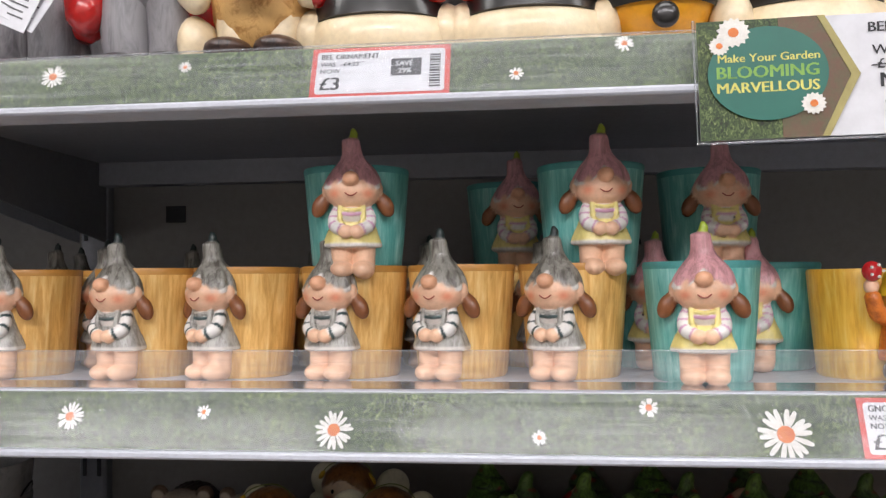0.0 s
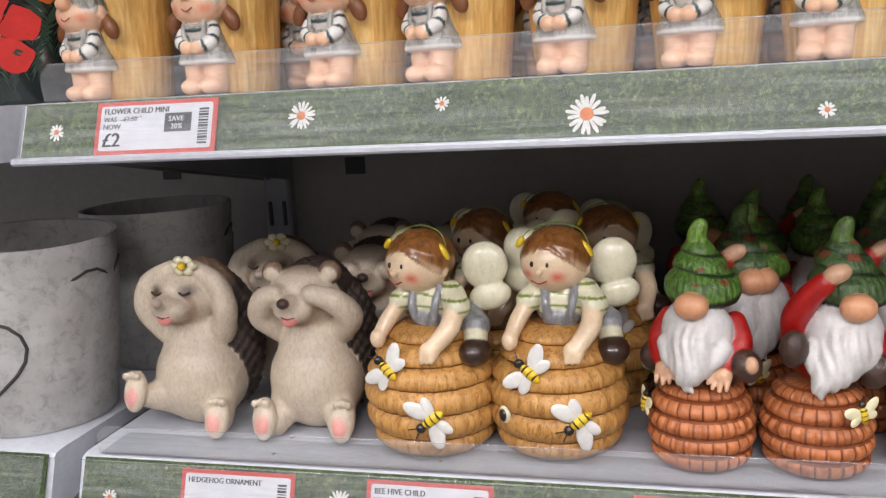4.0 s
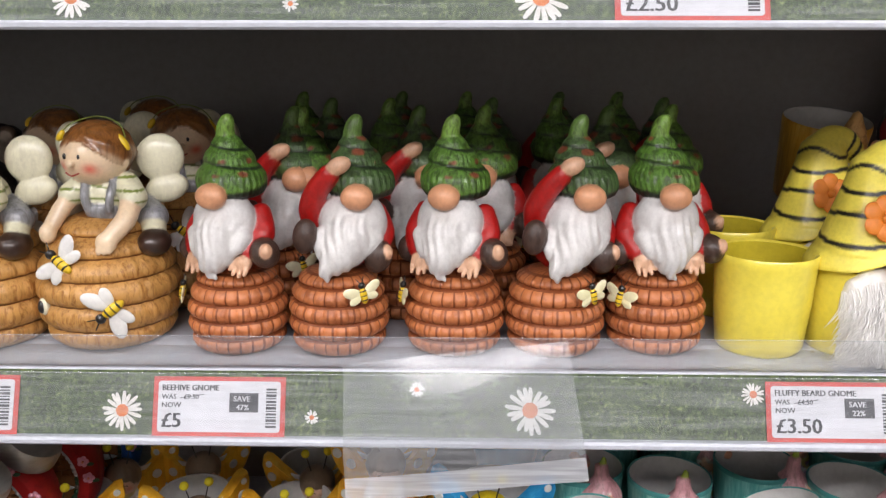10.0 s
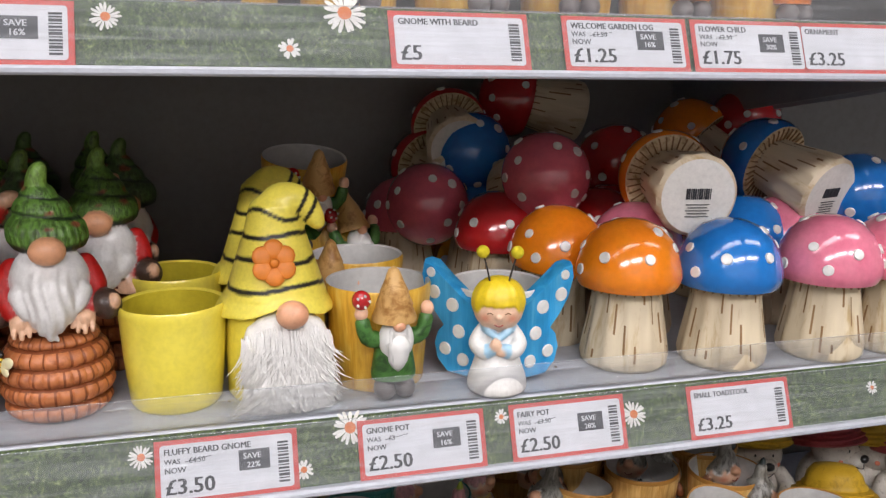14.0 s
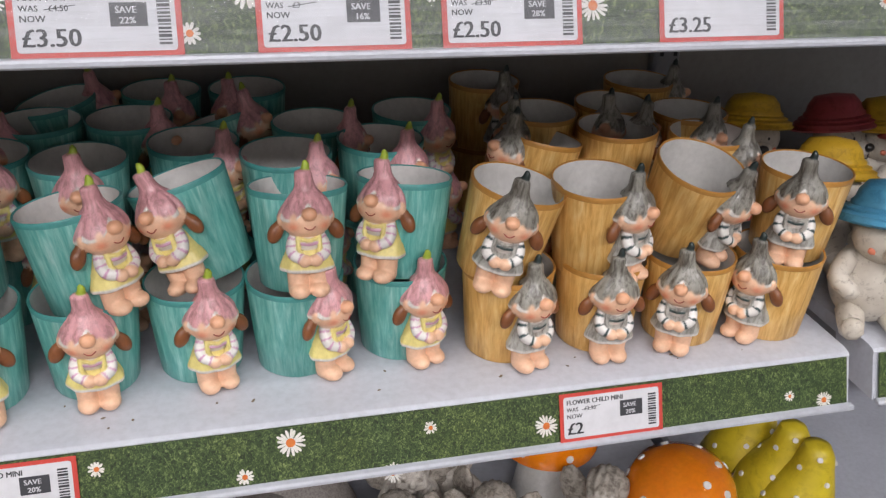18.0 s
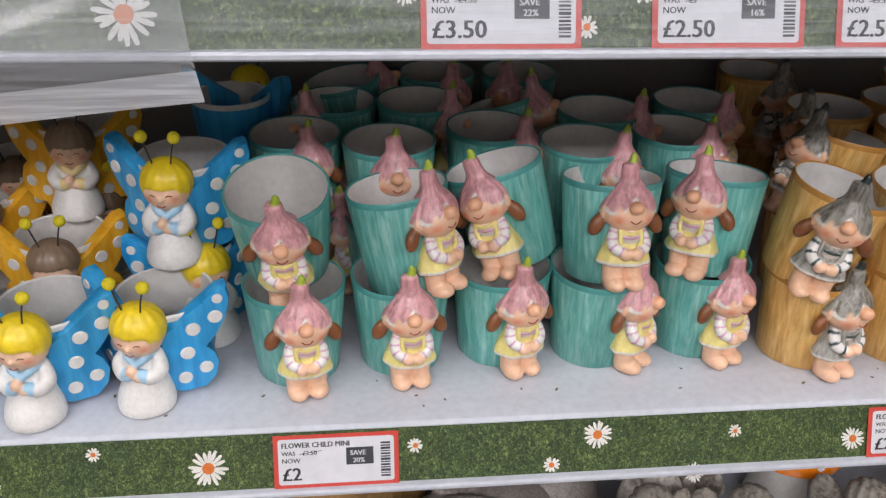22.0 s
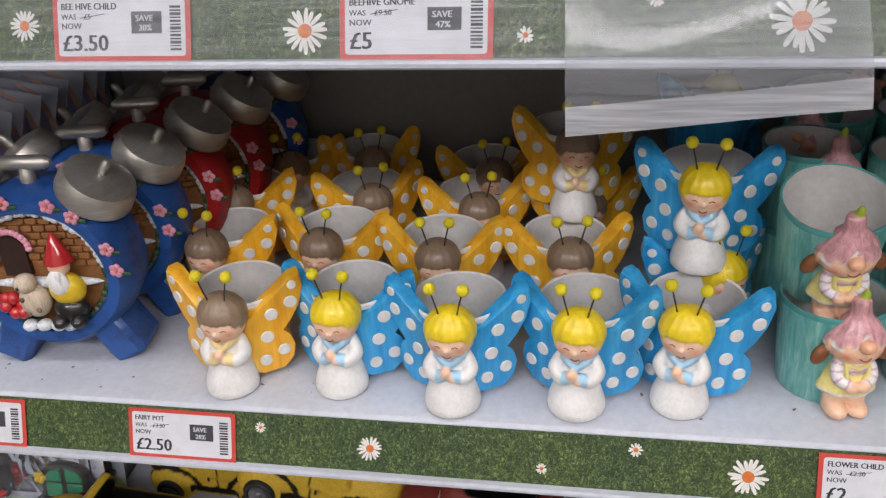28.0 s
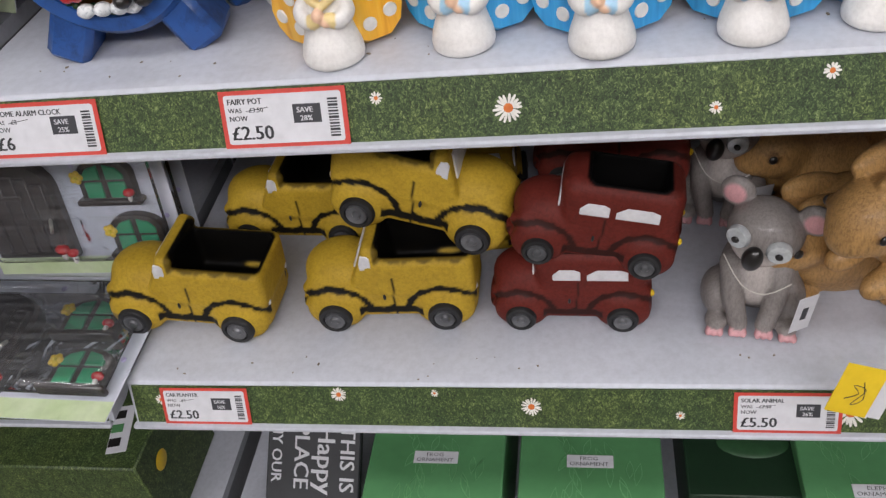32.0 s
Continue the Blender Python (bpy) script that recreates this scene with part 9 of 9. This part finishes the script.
part("price_lettering", t, e, "dark price lettering")
pm, cm = MB(), MB()
for x, z, s in ((0.020, 0.066, 0.019), (0.012, 0.058, 0.012), (0.062, 0.020, 0.014)):
    for k in range(15):
        a = 2 * math.pi * k / 15
        c, sn = math.cos(a), math.sin(a)
        pts = [(0.1, -0.05), (0.1, 0.05), (0.40, 0.085), (0.5, 0.0), (0.40, -0.085)]
        pm.put([(x + s * (c * u - sn * w), -0.0024 - 0.00004 * (k % 3), z + s * (sn * u + c * w)) for u, w in pts], [(0, 1, 2, 3, 4)], "petal")
    cm.put([(x + s * 0.16 * math.cos(j * 0.628), -0.0027, z + s * 0.16 * math.sin(j * 0.628)) for j in range(10)], [tuple(range(10))], "daisy_eye")
part("daisy_petals", pm, e, "white daisy print")
part("daisy_centres", cm, e)
part("clear_holder", MB().tube([(-0.002, -0.0026, ph), (-0.002, -0.0026, -0.002), (0.212, -0.0026, -0.002), (0.212, -0.0026, ph)], 0.0009, "riser", seg=6, smooth=1), e, "clear plastic holder edge")
for ob in e.children_recursive:
    ob.data.transform(Matrix.Diagonal((0.93, 1, 0.86, 1)))

# ---- loose plastic pouch over the ticket strip, hand-written note ----
M["pouch_band"] = clear_plastic("milky_pouch_hem", 0.40, streak=0.25)
e = thing("plastic_pouch", "loose clear plastic pouch with a milky hem on shelf edge", "plastic pouch")
(ax, az), (bx2, bz), (cx, cz), (dx2, dz) = (0.484, 1.245), (0.618, 1.260), (0.631, 1.180), (0.486, 1.165)
rows, cols = 10, 12
vs = []
for i in range(rows + 1):
    t = i / rows
    for j in range(cols + 1):
        s = j / cols
        x = (ax * (1 - s) + bx2 * s) * (1 - t) + (dx2 * (1 - s) + cx * s) * t
        z = (az * (1 - s) + bz * s) * (1 - t) + (dz * (1 - s) + cz * s) * t
        q = z - LIP["C"]
        y = (SLOPE * max(q, 0.0) - 0.0065) - 0.0035 * math.sin(3.0 * t) + 0.0012 * math.sin(5 * s + 4 * t)
        vs.append((x, y, z))
fs = [(i * (cols + 1) + j, i * (cols + 1) + j + 1, (i + 1) * (cols + 1) + j + 1, (i + 1) * (cols + 1) + j) for i in range(rows) for j in range(cols)]
hem = int(rows * 0.8)
part("film", MB().put(vs, [f for f in fs if f[0] // (cols + 1) < hem], "pouch"), e, "clear streaked film")
part("hem", MB().put(vs, [f for f in fs if f[0] // (cols + 1) >= hem], "pouch_band"), e, "milky folded hem")
M["note_yellow"] = paint("yellow_note_card", "e6c52a", 0.5, "d9b61c", 0.7, 60, 20, bump=0.0)
e = thing("handwritten_note", "yellow and white hand-written price note on the shelf edge", "note")
nx, nz = 0.584, 0.700
e.matrix_basis = Matrix.Translation((nx, -0.012, nz)) @ pose(0, 0, 0, -14, 18, 0)
part("yellow_card", MB().box((0, 0, 0), (0.030, 0.0006, 0.042), "note_yellow", bev=0.0002), e)
part("white_card", MB().box((0.019, 0.001, 0.0015), (0.014, 0.0006, 0.044), "card", bev=0.0002), e)
part("scribble", MB().tube([(-0.006, -0.0005, -0.008), (0.002, -0.0005, -0.002), (-0.004, -0.0005, 0.004), (0.006, -0.0005, 0.002), (0.000, -0.0005, -0.012), (0.007, -0.0005, -0.006), (0.002, -0.0005, 0.008)], 0.00035, "ink", seg=4), e, "dark pen scribble")

# ---- tickets and ornaments of the neighbouring bays, partly seen ----
ticket("B", -0.037 - 0.08, "", "£4")
ticket("D", -0.040 - 0.08, "", "£3")
ticket("C", 1.326, "MINI BUTTERFLY", "£2", "£2.50", "20%")
ticket("D", 1.343, "HEDGEHOG", "£5")


def butterfly_toadstool():
    e = thing("butterfly_toadstool", "speckled amber toadstool with two orange glitter butterfly wings", "garden ornament", "butterfly toadstools")
    part("stem", MB().lathe([(0, 0), (0.020, 0), (0.0235, 0.004), (0.0245, 0.014), (0.020, 0.028), (0.015, 0.040)], ["stem_cut", "stem", "white", "white", "white"], 28), e, "white stem with a brown foot")
    c = part("cap", MB().lathe([(0.012, 0.036), (0.026, 0.034), (0.0285, 0.039), (0.026, 0.050), (0.018, 0.060), (0, 0.066)], "cap_amber", 32), e, "amber gloss cap")
    specks = MB()
    for k in range(26):
        a, h = k * 2.4, 0.2 + 0.7 * ((k * 7) % 11) / 11
        r = 0.0285 * math.cos(h * 1.35)
        specks.disc((r * math.cos(a), r * math.sin(a), 0.039 + 0.027 * math.sin(h * 1.35)), 0.0008, "stem_cut", (math.cos(a), math.sin(a), 1.2 * h), 6, 0.0004)
    tagged(part("speckles", specks, c, "brown speckles"), kind="stuff")
    for q, turn in ((-1, 28), (1, -34)):
        w = Sculpt()
        w.ell((q * 20, -6, 88), (13, 3.2, 30), rgb("d98a35", 0.7), 1.0, (0, q * 22, turn))
        w.ell((q * 14, -7, 58), (12, 3.2, 16), rgb("c9782c", 0.7), 2.0, (0, q * 40, turn))
        part("wing", MB().sculpted(w, "figure_gloss", 1.6), e, "orange glitter wing")
    return e


M["cap_amber"] = paint("amber_gloss_cap", "e0a02a", 0.2, "d08a1c", 0.8, 200, 35, bump=0.03, coat=0.7)
place_all(butterfly_toadstool, [P(1.353, 0.036, zc, -20), P(1.425, 0.060, zc, 10), P(1.375, 0.120, zc, 30)])
swing_tag(1.303, 0.02, zc + 0.012, -10, 25)
place_all(gnome_pot, [P(0.672, 0.095, zb, 14)] + [P(0.79 + 0.075 * k, 0.10, zb, 10 * (k % 3) - 10) for k in range(6)], "amber_coat", "hat_yellow")

# ---- crumbs and dust left on the shelf fronts ----
M["crumb"] = paint("grey_brown_dust", "8d7f6c", 0.9, "5d5347", 0.9)
rnd = random.Random(11)
for row, n in (("D", 46), ("C", 24), ("E", 36)):
    mb = MB()
    for k in range(n):
        r = rnd.uniform(0.0004, 0.0011)
        mb.ball((rnd.uniform(0.03, 1.25), rnd.uniform(0.025, 0.062), TOP[row] + r * 0.4), (r * rnd.uniform(1, 2.2), r, r * 0.6), "crumb", 6, 4, (0, 0, rnd.uniform(0, 180)))
    solid("shelf_crumbs", mb, "fine grey-brown crumbs lying on the white shelf", "dust", kind="stuff")
